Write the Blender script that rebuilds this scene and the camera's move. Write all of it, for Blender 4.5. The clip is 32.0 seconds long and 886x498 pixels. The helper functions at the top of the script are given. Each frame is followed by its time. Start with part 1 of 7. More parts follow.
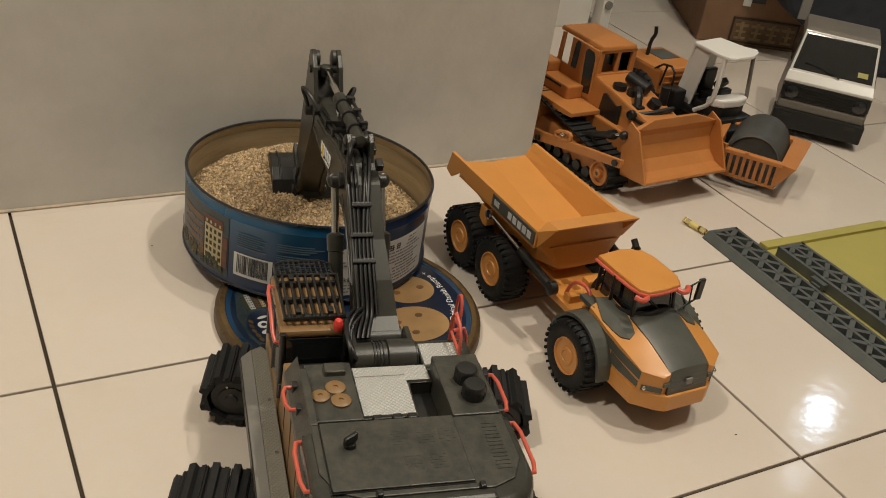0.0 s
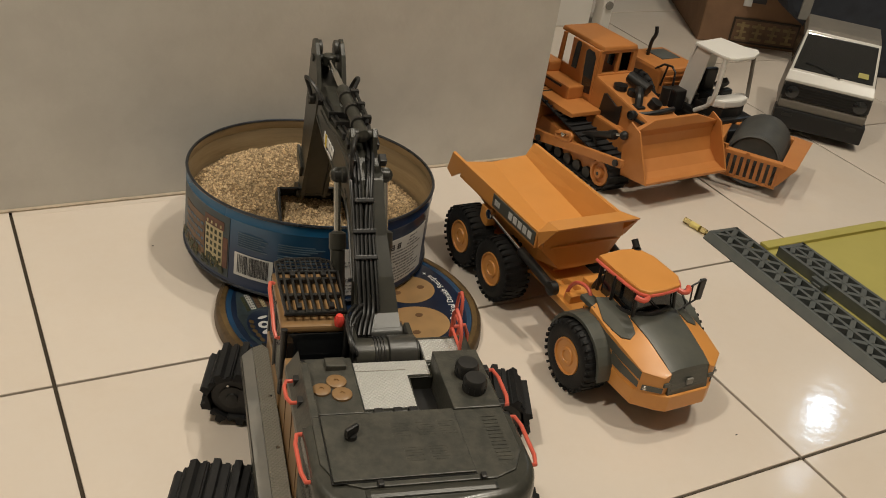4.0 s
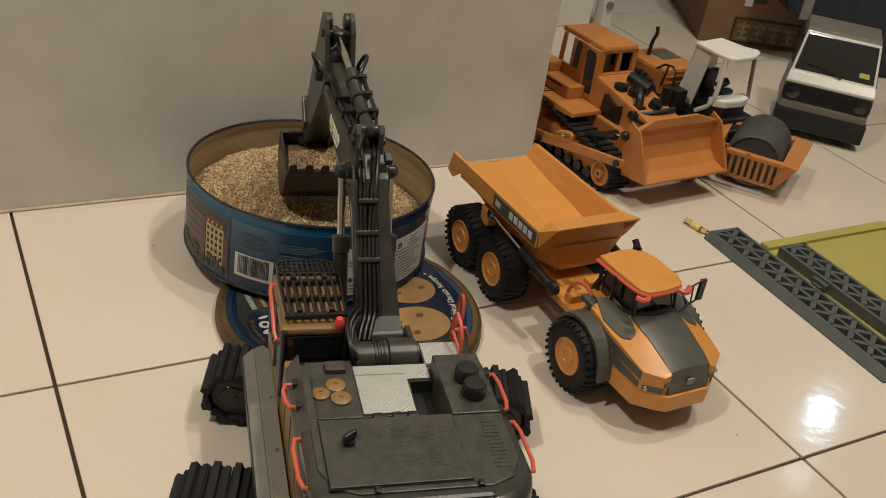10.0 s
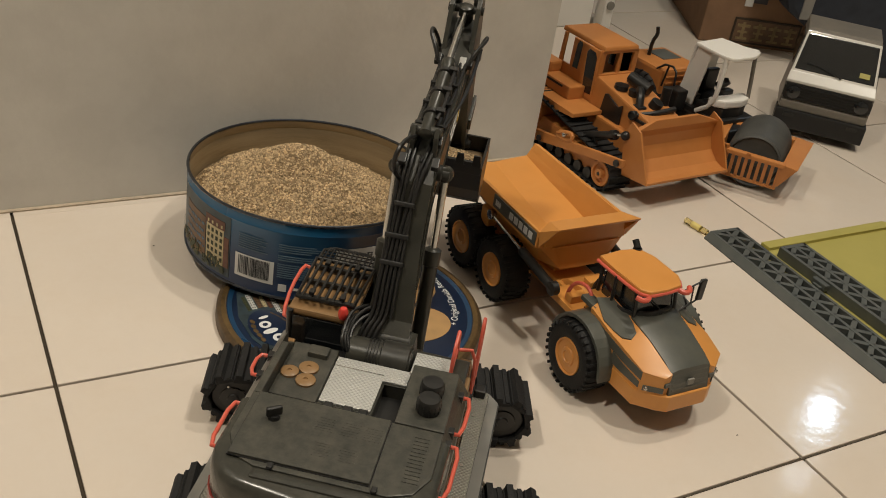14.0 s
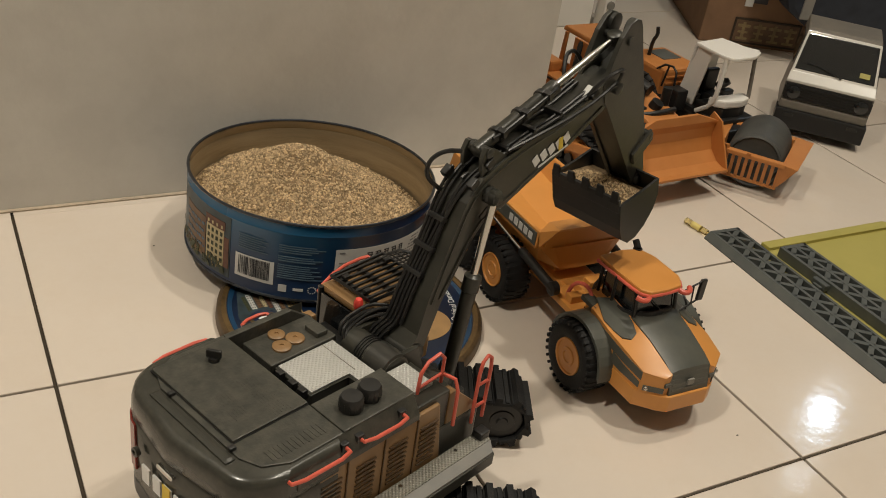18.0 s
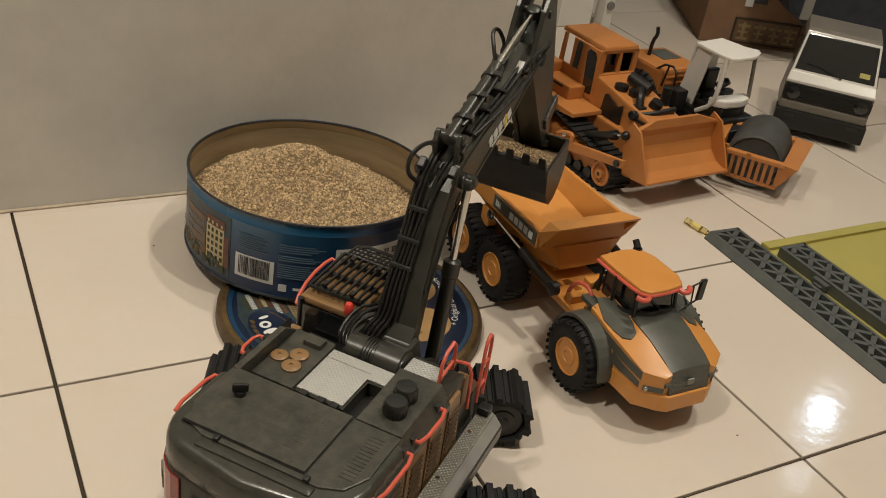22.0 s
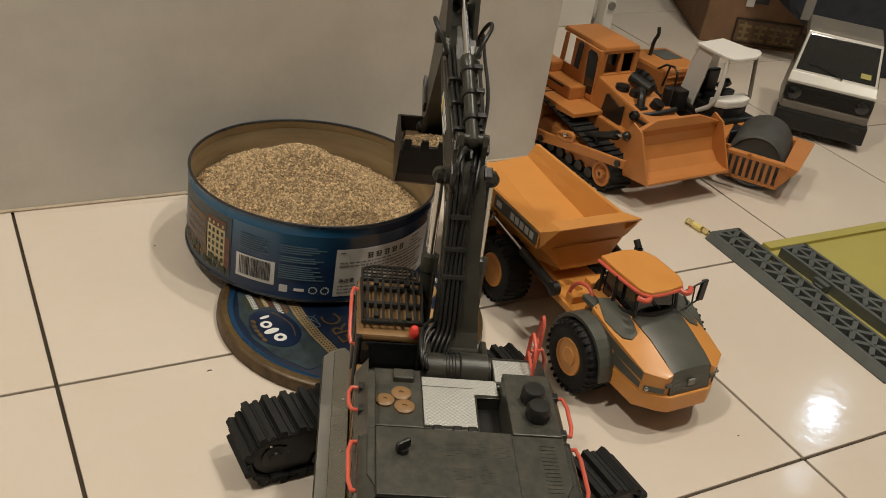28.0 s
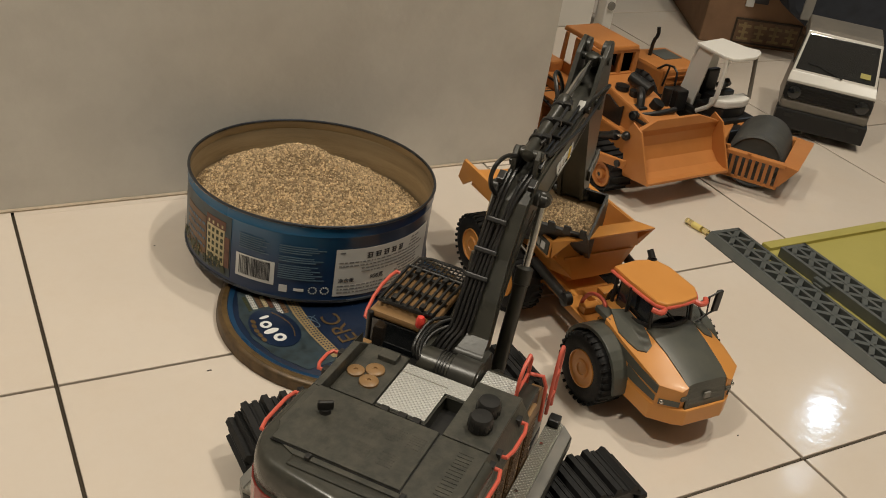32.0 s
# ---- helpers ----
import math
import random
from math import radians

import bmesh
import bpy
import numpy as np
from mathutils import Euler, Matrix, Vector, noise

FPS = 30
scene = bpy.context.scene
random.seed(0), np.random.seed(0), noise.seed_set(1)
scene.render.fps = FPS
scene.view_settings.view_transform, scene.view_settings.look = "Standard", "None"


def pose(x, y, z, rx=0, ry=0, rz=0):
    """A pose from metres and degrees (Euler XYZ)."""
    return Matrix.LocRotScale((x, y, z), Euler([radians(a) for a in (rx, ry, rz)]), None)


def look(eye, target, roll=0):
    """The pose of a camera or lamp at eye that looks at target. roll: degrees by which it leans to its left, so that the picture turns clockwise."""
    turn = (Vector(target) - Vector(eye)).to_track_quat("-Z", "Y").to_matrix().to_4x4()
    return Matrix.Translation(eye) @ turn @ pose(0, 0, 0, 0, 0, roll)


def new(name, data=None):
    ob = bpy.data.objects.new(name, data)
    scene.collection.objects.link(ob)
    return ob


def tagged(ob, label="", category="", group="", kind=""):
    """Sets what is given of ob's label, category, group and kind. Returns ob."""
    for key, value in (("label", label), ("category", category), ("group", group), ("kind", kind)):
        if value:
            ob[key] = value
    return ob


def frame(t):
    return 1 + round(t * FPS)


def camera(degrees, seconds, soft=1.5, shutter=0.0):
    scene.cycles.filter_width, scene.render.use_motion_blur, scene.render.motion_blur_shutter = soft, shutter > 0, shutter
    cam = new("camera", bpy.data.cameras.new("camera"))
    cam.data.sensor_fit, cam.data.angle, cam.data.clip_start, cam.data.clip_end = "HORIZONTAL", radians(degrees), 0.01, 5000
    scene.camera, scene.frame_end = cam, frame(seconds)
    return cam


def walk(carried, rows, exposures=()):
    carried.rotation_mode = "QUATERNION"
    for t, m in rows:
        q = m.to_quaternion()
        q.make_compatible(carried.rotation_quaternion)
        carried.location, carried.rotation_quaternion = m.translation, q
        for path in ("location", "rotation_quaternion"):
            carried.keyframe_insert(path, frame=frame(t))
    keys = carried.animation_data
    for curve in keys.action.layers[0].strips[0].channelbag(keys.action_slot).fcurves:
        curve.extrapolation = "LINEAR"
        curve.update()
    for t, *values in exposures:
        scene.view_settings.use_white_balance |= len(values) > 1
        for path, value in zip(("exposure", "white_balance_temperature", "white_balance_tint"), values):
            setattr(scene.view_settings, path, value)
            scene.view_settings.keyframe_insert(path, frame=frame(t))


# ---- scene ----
EYE = (-0.0665, -0.4028, 0.5692)
VIEW = (0.45344, 0.73227, -0.50810)


def aim(turn):
    """The camera's pose, turned left by that many degrees about the vertical."""
    a = radians(turn)
    vx, vy, vz = VIEW
    way = (vx * math.cos(a) - vy * math.sin(a), vx * math.sin(a) + vy * math.cos(a), vz)
    return look(EYE, tuple(e + w for e, w in zip(EYE, way)), 8.905)


cam = camera(49.29, 32.0, soft=0.97)
walk(cam, [(0.0, aim(0.0)), (3.0, aim(0.03)), (6.0, aim(0.05)), (10.0, aim(0.08)), (14.0, aim(0.10)), (19.0, aim(0.11)),
           (25.0, aim(0.11)), (28.0, aim(0.17)), (30.0, aim(0.15)), (32.0, aim(0.15))])

# ---- world and lamps ----
world = bpy.data.worlds.new("room_air")
scene.world = world
world.use_nodes = True
world.node_tree.nodes["Background"].inputs[0].default_value = (1.0, 0.86, 0.70, 1)
world.node_tree.nodes["Background"].inputs[1].default_value = 0.02
scene.view_settings.exposure = 0.0


def lamp(name, at, target, size, watts, colour):
    data = bpy.data.lights.new(name, "AREA")
    data.shape, data.size, data.energy, data.color = "DISK", size, watts, colour
    ob = new(name, data)
    ob.matrix_world = look(at, target)
    return ob


WARM = (1.0, 0.915, 0.765)
lamp("ceiling_lamp_light", (1.07, 0.36, 2.50), (1.07, 0.36, 0), 0.10, 14, WARM)
lamp("ceiling_lamp_light", (0.90, -0.42, 2.50), (0.90, -0.42, 0), 0.10, 19, WARM)
lamp("ceiling_lamp_light", (-0.90, 0.02, 2.50), (-0.90, 0.02, 0), 0.14, 28, WARM)
lamp("cool_lamp_light", (3.88, 1.99, 2.495), (3.4, 1.7, 0), 0.10, 2, (0.66, 0.83, 1.0))

# ---- materials ----


def material(name, colour, rough=0.5, metal=0.0, vary=0.12, scale=60.0, bump=0.0, bump_scale=400.0, island=0.0, coat=0.0, dust=0.0, dust_colour=(0.30, 0.25, 0.18), stretch=(1, 1, 1)):
    """A painted, plastic or metal surface: base colour with fine and broad variation, gloss, relief and a film of dust."""
    m = bpy.data.materials.new(name)
    m.use_nodes = True
    nt = m.node_tree
    b = nt.nodes["Principled BSDF"]
    link = nt.links.new
    b.inputs["Metallic"].default_value = metal
    b.inputs["Coat Weight"].default_value = coat
    b.inputs["Coat Roughness"].default_value = 0.12
    tc = nt.nodes.new("ShaderNodeTexCoord")
    place = nt.nodes.new("ShaderNodeMapping")
    place.inputs["Scale"].default_value = stretch
    link(tc.outputs["Object"], place.inputs["Vector"])
    fine = nt.nodes.new("ShaderNodeTexNoise")
    fine.inputs["Scale"].default_value = scale
    fine.inputs["Detail"].default_value = 6
    link(place.outputs["Vector"], fine.inputs["Vector"])
    broad = nt.nodes.new("ShaderNodeTexNoise")
    broad.inputs["Scale"].default_value = scale * 0.13
    broad.inputs["Detail"].default_value = 3
    link(place.outputs["Vector"], broad.inputs["Vector"])
    add = nt.nodes.new("ShaderNodeMath")
    add.operation = "ADD"
    link(fine.outputs["Fac"], add.inputs[0])
    link(broad.outputs["Fac"], add.inputs[1])
    ramp = nt.nodes.new("ShaderNodeMapRange")
    ramp.inputs["From Min"].default_value, ramp.inputs["From Max"].default_value = 0.6, 1.4
    ramp.inputs["To Min"].default_value, ramp.inputs["To Max"].default_value = 1 - vary, 1 + vary
    link(add.outputs[0], ramp.inputs["Value"])
    value = ramp.outputs["Result"]
    if island:
        geo = nt.nodes.new("ShaderNodeNewGeometry")
        info = nt.nodes.new("ShaderNodeObjectInfo")
        both = nt.nodes.new("ShaderNodeMath")
        both.operation = "ADD"
        link(geo.outputs["Random Per Island"], both.inputs[0])
        link(info.outputs["Random"], both.inputs[1])
        frac = nt.nodes.new("ShaderNodeMath")
        frac.operation = "FRACT"
        link(both.outputs[0], frac.inputs[0])
        r2 = nt.nodes.new("ShaderNodeMapRange")
        r2.inputs["To Min"].default_value, r2.inputs["To Max"].default_value = 1 - island, 1 + island
        link(frac.outputs[0], r2.inputs["Value"])
        mul = nt.nodes.new("ShaderNodeMath")
        mul.operation = "MULTIPLY"
        link(value, mul.inputs[0])
        link(r2.outputs["Result"], mul.inputs[1])
        value = mul.outputs[0]
    hsv = nt.nodes.new("ShaderNodeHueSaturation")
    hsv.inputs["Color"].default_value = (*colour, 1)
    link(value, hsv.inputs["Value"])
    out = hsv.outputs["Color"]
    if dust:
        dn = nt.nodes.new("ShaderNodeTexNoise")
        dn.inputs["Scale"].default_value = scale * 0.5
        dn.inputs["Detail"].default_value = 8
        dn.inputs["Roughness"].default_value = 0.7
        link(place.outputs["Vector"], dn.inputs["Vector"])
        dr = nt.nodes.new("ShaderNodeMapRange")
        dr.inputs["From Min"].default_value, dr.inputs["From Max"].default_value = 0.42, 0.72
        dr.inputs["To Max"].default_value = dust
        link(dn.outputs["Fac"], dr.inputs["Value"])
        mix = nt.nodes.new("ShaderNodeMix")
        mix.data_type = "RGBA"
        link(dr.outputs["Result"], mix.inputs["Factor"])
        link(out, mix.inputs[6])
        mix.inputs[7].default_value = (*dust_colour, 1)
        out = mix.outputs[2]
    link(out, b.inputs["Base Color"])
    rr = nt.nodes.new("ShaderNodeMapRange")
    rr.inputs["To Min"].default_value, rr.inputs["To Max"].default_value = max(rough - 0.10, 0.02), min(rough + 0.10, 1)
    link(broad.outputs["Fac"], rr.inputs["Value"])
    link(rr.outputs["Result"], b.inputs["Roughness"])
    if bump:
        bn = nt.nodes.new("ShaderNodeTexNoise")
        bn.inputs["Scale"].default_value = bump_scale
        bn.inputs["Detail"].default_value = 4
        link(tc.outputs["Object"], bn.inputs["Vector"])
        bp = nt.nodes.new("ShaderNodeBump")
        bp.inputs["Strength"].default_value = bump
        bp.inputs["Distance"].default_value = 0.002
        link(bn.outputs["Fac"], bp.inputs["Height"])
        link(bp.outputs["Normal"], b.inputs["Normal"])
    return m


def shaded_print(name, deep, light):
    """Printed tin that passes from one blue to another, lightest high up beside the town picture."""
    m = material(name, deep, rough=0.28, vary=0.25, scale=14, coat=0.25)
    nt = m.node_tree
    b = nt.nodes["Principled BSDF"]
    base = b.inputs["Base Color"].links[0].from_socket
    tc = nt.nodes.new("ShaderNodeTexCoord")
    axes = nt.nodes.new("ShaderNodeSeparateXYZ")
    nt.links.new(tc.outputs["Object"], axes.inputs[0])
    high = nt.nodes.new("ShaderNodeMapRange")
    high.inputs["From Min"].default_value, high.inputs["From Max"].default_value = 0.034, 0.074
    nt.links.new(axes.outputs["Z"], high.inputs["Value"])
    side = nt.nodes.new("ShaderNodeMapRange")
    side.inputs["From Min"].default_value, side.inputs["From Max"].default_value = 0.030, -0.075
    nt.links.new(axes.outputs["X"], side.inputs["Value"])
    both = nt.nodes.new("ShaderNodeMath")
    both.operation = "MULTIPLY"
    nt.links.new(high.outputs[0], both.inputs[0])
    nt.links.new(side.outputs[0], both.inputs[1])
    mix = nt.nodes.new("ShaderNodeMix")
    mix.data_type = "RGBA"
    nt.links.new(both.outputs[0], mix.inputs["Factor"])
    nt.links.new(base, mix.inputs[6])
    mix.inputs[7].default_value = (*light, 1)
    nt.links.new(mix.outputs[2], b.inputs["Base Color"])
    return m


def glow(name, colour, strength):
    m = bpy.data.materials.new(name)
    m.use_nodes = True
    b = m.node_tree.nodes["Principled BSDF"]
    b.inputs["Base Color"].default_value = (*colour, 1)
    b.inputs["Emission Color"].default_value = (*colour, 1)
    b.inputs["Emission Strength"].default_value = strength
    return m


def clear(name, colour=(0.9, 0.92, 0.9), rough=0.05):
    m = bpy.data.materials.new(name)
    m.use_nodes = True
    b = m.node_tree.nodes["Principled BSDF"]
    b.inputs["Base Color"].default_value = (*colour, 1)
    b.inputs["Roughness"].default_value = rough
    b.inputs["Transmission Weight"].default_value = 1.0
    b.inputs["IOR"].default_value = 1.3
    return m


TILE = material("cream_glazed_tile", (0.69, 0.615, 0.540), rough=0.10, vary=0.075, scale=10, island=0.03, bump=0.085, bump_scale=48, dust=0.46, dust_colour=(0.55, 0.455, 0.36))
GROUT = material("dark_grout", (0.046, 0.034, 0.021), rough=0.9, vary=0.35, scale=120, bump=0.3)
PAINT = material("grey_wall_paint", (0.56, 0.534, 0.488), rough=0.48, vary=0.06, scale=22, bump=0.16, bump_scale=90, dust=0.55, dust_colour=(0.635, 0.61, 0.56))
CAULK = material("old_sealant", (0.50, 0.42, 0.32), rough=0.8, vary=0.3, scale=90, bump=0.4)
WHITE_PAINT = material("white_paint", (0.78, 0.76, 0.72), rough=0.45, vary=0.04, scale=20)
OLIVE = material("dark_olive_plastic", (0.031, 0.031, 0.025), rough=0.33, vary=0.25, scale=70, bump=0.05, dust=0.25, dust_colour=(0.070, 0.063, 0.048))
OLIVE_GLOSS = material("glossy_dark_plastic", (0.026, 0.026, 0.023), rough=0.34, vary=0.14, scale=60, dust=0.18, dust_colour=(0.11, 0.10, 0.08))
SHELL = material("grey_green_shell", (0.044, 0.044, 0.037), rough=0.36, vary=0.28, scale=150, bump=0.14, dust=0.62, dust_colour=(0.095, 0.087, 0.068))
TAIL = material("glossy_grey_green_shell", (0.040, 0.040, 0.033), rough=0.24, vary=0.18, scale=120, bump=0.04, dust=0.30, dust_colour=(0.085, 0.078, 0.060))
BLACK = material("black_plastic", (0.012, 0.012, 0.012), rough=0.38, vary=0.25, scale=90, dust=0.15, dust_colour=(0.05, 0.044, 0.036))
RUBBER = material("black_rubber", (0.0045, 0.0045, 0.005), rough=0.72, vary=0.3, scale=160, bump=0.2, dust=0.12, dust_colour=(0.020, 0.019, 0.016))
BRONZE = material("bronze_side_paint", (0.27, 0.155, 0.065), rough=0.40, vary=0.12, scale=60, dust=0.3, dust_colour=(0.16, 0.11, 0.06))
STEEL = material("polished_steel", (0.62, 0.61, 0.58), rough=0.18, metal=1.0, vary=0.08, scale=90)
CORAL = material("coral_red_plastic", (0.63, 0.115, 0.075), rough=0.38, vary=0.08, scale=70)
ORANGE = material("orange_yellow_paint", (0.63, 0.272, 0.062), rough=0.36, vary=0.06, scale=40, dust=0.12, dust_colour=(0.50, 0.27, 0.09), coat=0.05)
ORANGE_OLD = material("dull_orange_plastic", (0.49, 0.187, 0.048), rough=0.46, vary=0.09, scale=45, dust=0.30, dust_colour=(0.45, 0.22, 0.07))
GREY_HOOD = material("grey_hood_plastic", (0.072, 0.076, 0.066), rough=0.36, vary=0.12, scale=50, dust=0.22, dust_colour=(0.17, 0.15, 0.11))
GREY = material("mid_grey_plastic", (0.20, 0.195, 0.18), rough=0.5, vary=0.12, scale=60, dust=0.2)
TIN_PRINT = shaded_print("blue_shaded_tin_print", (0.006, 0.024, 0.072), (0.010, 0.098, 0.215))
TIN_INSIDE = material("brass_lacquered_tin", (0.47, 0.385, 0.255), rough=0.34, metal=0.6, vary=0.5, scale=30, dust=0.9, dust_colour=(0.10, 0.075, 0.040), stretch=(0.45, 0.45, 5.0))
LID_NAVY = material("deep_navy_print", (0.006, 0.015, 0.042), rough=0.30, vary=0.45, scale=22, coat=0.25, dust=0.25, dust_colour=(0.02, 0.035, 0.055))
LID_BLUE = material("mid_blue_print", (0.010, 0.045, 0.105), rough=0.28, vary=0.3, scale=20, coat=0.25)
TOWN = material("grey_blue_town_print", (0.040, 0.058, 0.066), rough=0.4, vary=0.75, scale=110, dust=0.8, dust_colour=(0.014, 0.036, 0.060))
RED_ROOF = material("red_brown_roof_print", (0.125, 0.050, 0.030), rough=0.45, vary=0.5, scale=120)
LOUVRE = material("dark_bronze_slots", (0.105, 0.060, 0.028), rough=0.5, vary=0.2, scale=90)
TIN_RIM = material("tin_rim", (0.09, 0.10, 0.12), rough=0.28, metal=0.9, vary=0.2, scale=60)
GOLD = material("gold_printed_border", (0.135, 0.085, 0.034), rough=0.42, metal=0.3, vary=0.5, scale=160, dust=0.5, dust_colour=(0.10, 0.06, 0.025))
SKIRT = material("worn_brown_tin", (0.085, 0.055, 0.028), rough=0.42, metal=0.3, vary=0.5, scale=120, dust=0.3, dust_colour=(0.20, 0.12, 0.045))
PAPER = material("white_paper_label", (0.60, 0.60, 0.58), rough=0.55, vary=0.05, scale=40)
INK = material("dark_ink", (0.03, 0.03, 0.035), rough=0.6, vary=0.1)
GREY_INK = material("grey_ink", (0.20, 0.20, 0.20), rough=0.6, vary=0.35, scale=300)
PALE_INK = material("pale_blue_ink", (0.085, 0.140, 0.20), rough=0.5, vary=0.2, scale=80)
CREAM_INK = material("cream_print", (0.52, 0.44, 0.26), rough=0.5, vary=0.25, scale=80)
BROWN_INK = material("brown_print", (0.15, 0.085, 0.045), rough=0.5, vary=0.5, scale=55)
GREEN_INK = material("dark_green_print", (0.045, 0.055, 0.025), rough=0.5, vary=0.6, scale=70)
COOKIE = material("biscuit_print", (0.43, 0.265, 0.115), rough=0.40, vary=0.45, scale=60, dust=0.5, dust_colour=(0.26, 0.125, 0.045), coat=0.2)
COOKIE_DARK = material("dark_chip_print", (0.17, 0.085, 0.035), rough=0.5, vary=0.2)
DARK_PRINT = material("dark_brown_print", (0.035, 0.022, 0.013), rough=0.6, vary=0.3, scale=80)
DULL_GOLD = material("dull_gold_print", (0.26, 0.19, 0.09), rough=0.6, vary=0.4, scale=120)
WHITE_INK = material("white_print", (0.75, 0.75, 0.74), rough=0.5, vary=0.05)
YELLOW_INK = material("yellow_print", (0.72, 0.52, 0.05), rough=0.5, vary=0.05)
PALE_YELLOW = material("pale_yellow_label", (0.70, 0.58, 0.20), rough=0.5, vary=0.1)
RED_LENS = material("red_lamp_lens", (0.22, 0.025, 0.018), rough=0.25, vary=0.2, scale=90, coat=0.3)
SAND = material("dry_grit", (0.23, 0.155, 0.083), rough=0.9, vary=0.35, scale=900, island=0.0, bump=0.8, bump_scale=700)
GRAIN = material("grit_grain", (0.47, 0.345, 0.20), rough=0.75, vary=0.15, scale=700, island=0.50)
RAMP_GREY = material("grey_ramp_plastic", (0.080, 0.088, 0.085), rough=0.50, vary=0.15, scale=60, dust=0.22, dust_colour=(0.15, 0.14, 0.115))
DRUM = material("dark_drum_plastic", (0.060, 0.062, 0.060), rough=0.5, vary=0.2, scale=60, dust=0.35, dust_colour=(0.11, 0.10, 0.08))
GREEN_MAT = material("olive_green_sheet", (0.40, 0.355, 0.095), rough=0.48, vary=0.07, scale=25, dust=0.18, dust_colour=(0.40, 0.34, 0.12))
CARDBOARD = material("brown_cardboard", (0.25, 0.145, 0.082), rough=0.85, vary=0.18, scale=30, bump=0.1)
DARK_CLOTH = material("dark_fabric", (0.022, 0.026, 0.036), rough=0.9, vary=0.4, scale=60)
TEAL = material("teal_fabric", (0.05, 0.10, 0.12), rough=0.85, vary=0.3, scale=50)
WINDOW = material("tinted_glass", (0.012, 0.014, 0.016), rough=0.08, vary=0.2, scale=30, coat=0.6)
CREAM_VAN = material("cream_white_paint", (0.58, 0.56, 0.52), rough=0.30, vary=0.05, scale=40, coat=0.3, dust=0.15)
VAN_BLACK = material("worn_black_plastic", (0.006, 0.006, 0.0065), rough=0.5, vary=0.3, scale=60, dust=0.10, dust_colour=(0.03, 0.027, 0.022))
VAN_GREY = material("warm_grey_paint", (0.15, 0.135, 0.115), rough=0.42, vary=0.08, scale=40, dust=0.2)
LAMP_SHADE = glow("lamp_diffuser", (1.0, 0.85, 0.65), 3.0)
COOL_SHADE = glow("cool_lamp_diffuser", (0.55, 0.79, 1.0), 12.0)
# glow of an added disc that mirrors as a second spot in the tiles
COOL_GLINT = glow("small_cool_diffuser", (0.68, 0.85, 1.0), 14.0)
BEACON = material("red_beacon", (0.75, 0.06, 0.045), rough=0.25, vary=0.06, scale=60, coat=0.4)
TAPE = clear("yellowish_clear_plastic", (0.95, 0.85, 0.45), 0.2)


def checker_plate(name, colour, size, dust):
    """Sheet with a raised diamond tread."""
    m = material(name, colour, rough=0.34, metal=0.3, vary=0.14, scale=80, dust=dust, dust_colour=(0.20, 0.18, 0.14))
    nt = m.node_tree
    tc = nt.nodes.new("ShaderNodeTexCoord")
    rot = nt.nodes.new("ShaderNodeMapping")
    rot.inputs["Rotation"].default_value = (0, 0, radians(45))
    nt.links.new(tc.outputs["Object"], rot.inputs["Vector"])
    ch = nt.nodes.new("ShaderNodeTexVoronoi")
    ch.inputs["Scale"].default_value = size
    ch.inputs["Randomness"].default_value = 0.0
    nt.links.new(rot.outputs["Vector"], ch.inputs["Vector"])
    bp = nt.nodes.new("ShaderNodeBump")
    bp.inputs["Strength"].default_value = 0.9
    bp.inputs["Distance"].default_value = 0.001
    bp.invert = True
    nt.links.new(ch.outputs["Distance"], bp.inputs["Height"])
    nt.links.new(bp.outputs["Normal"], nt.nodes["Principled BSDF"].inputs["Normal"])
    return m


TREAD = checker_plate("silver_tread_sheet", (0.52, 0.52, 0.50), 400, 0.2)
TREAD_WORN = checker_plate("worn_tread_sheet", (0.27, 0.26, 0.225), 420, 0.5)

# ---- mesh helpers ----


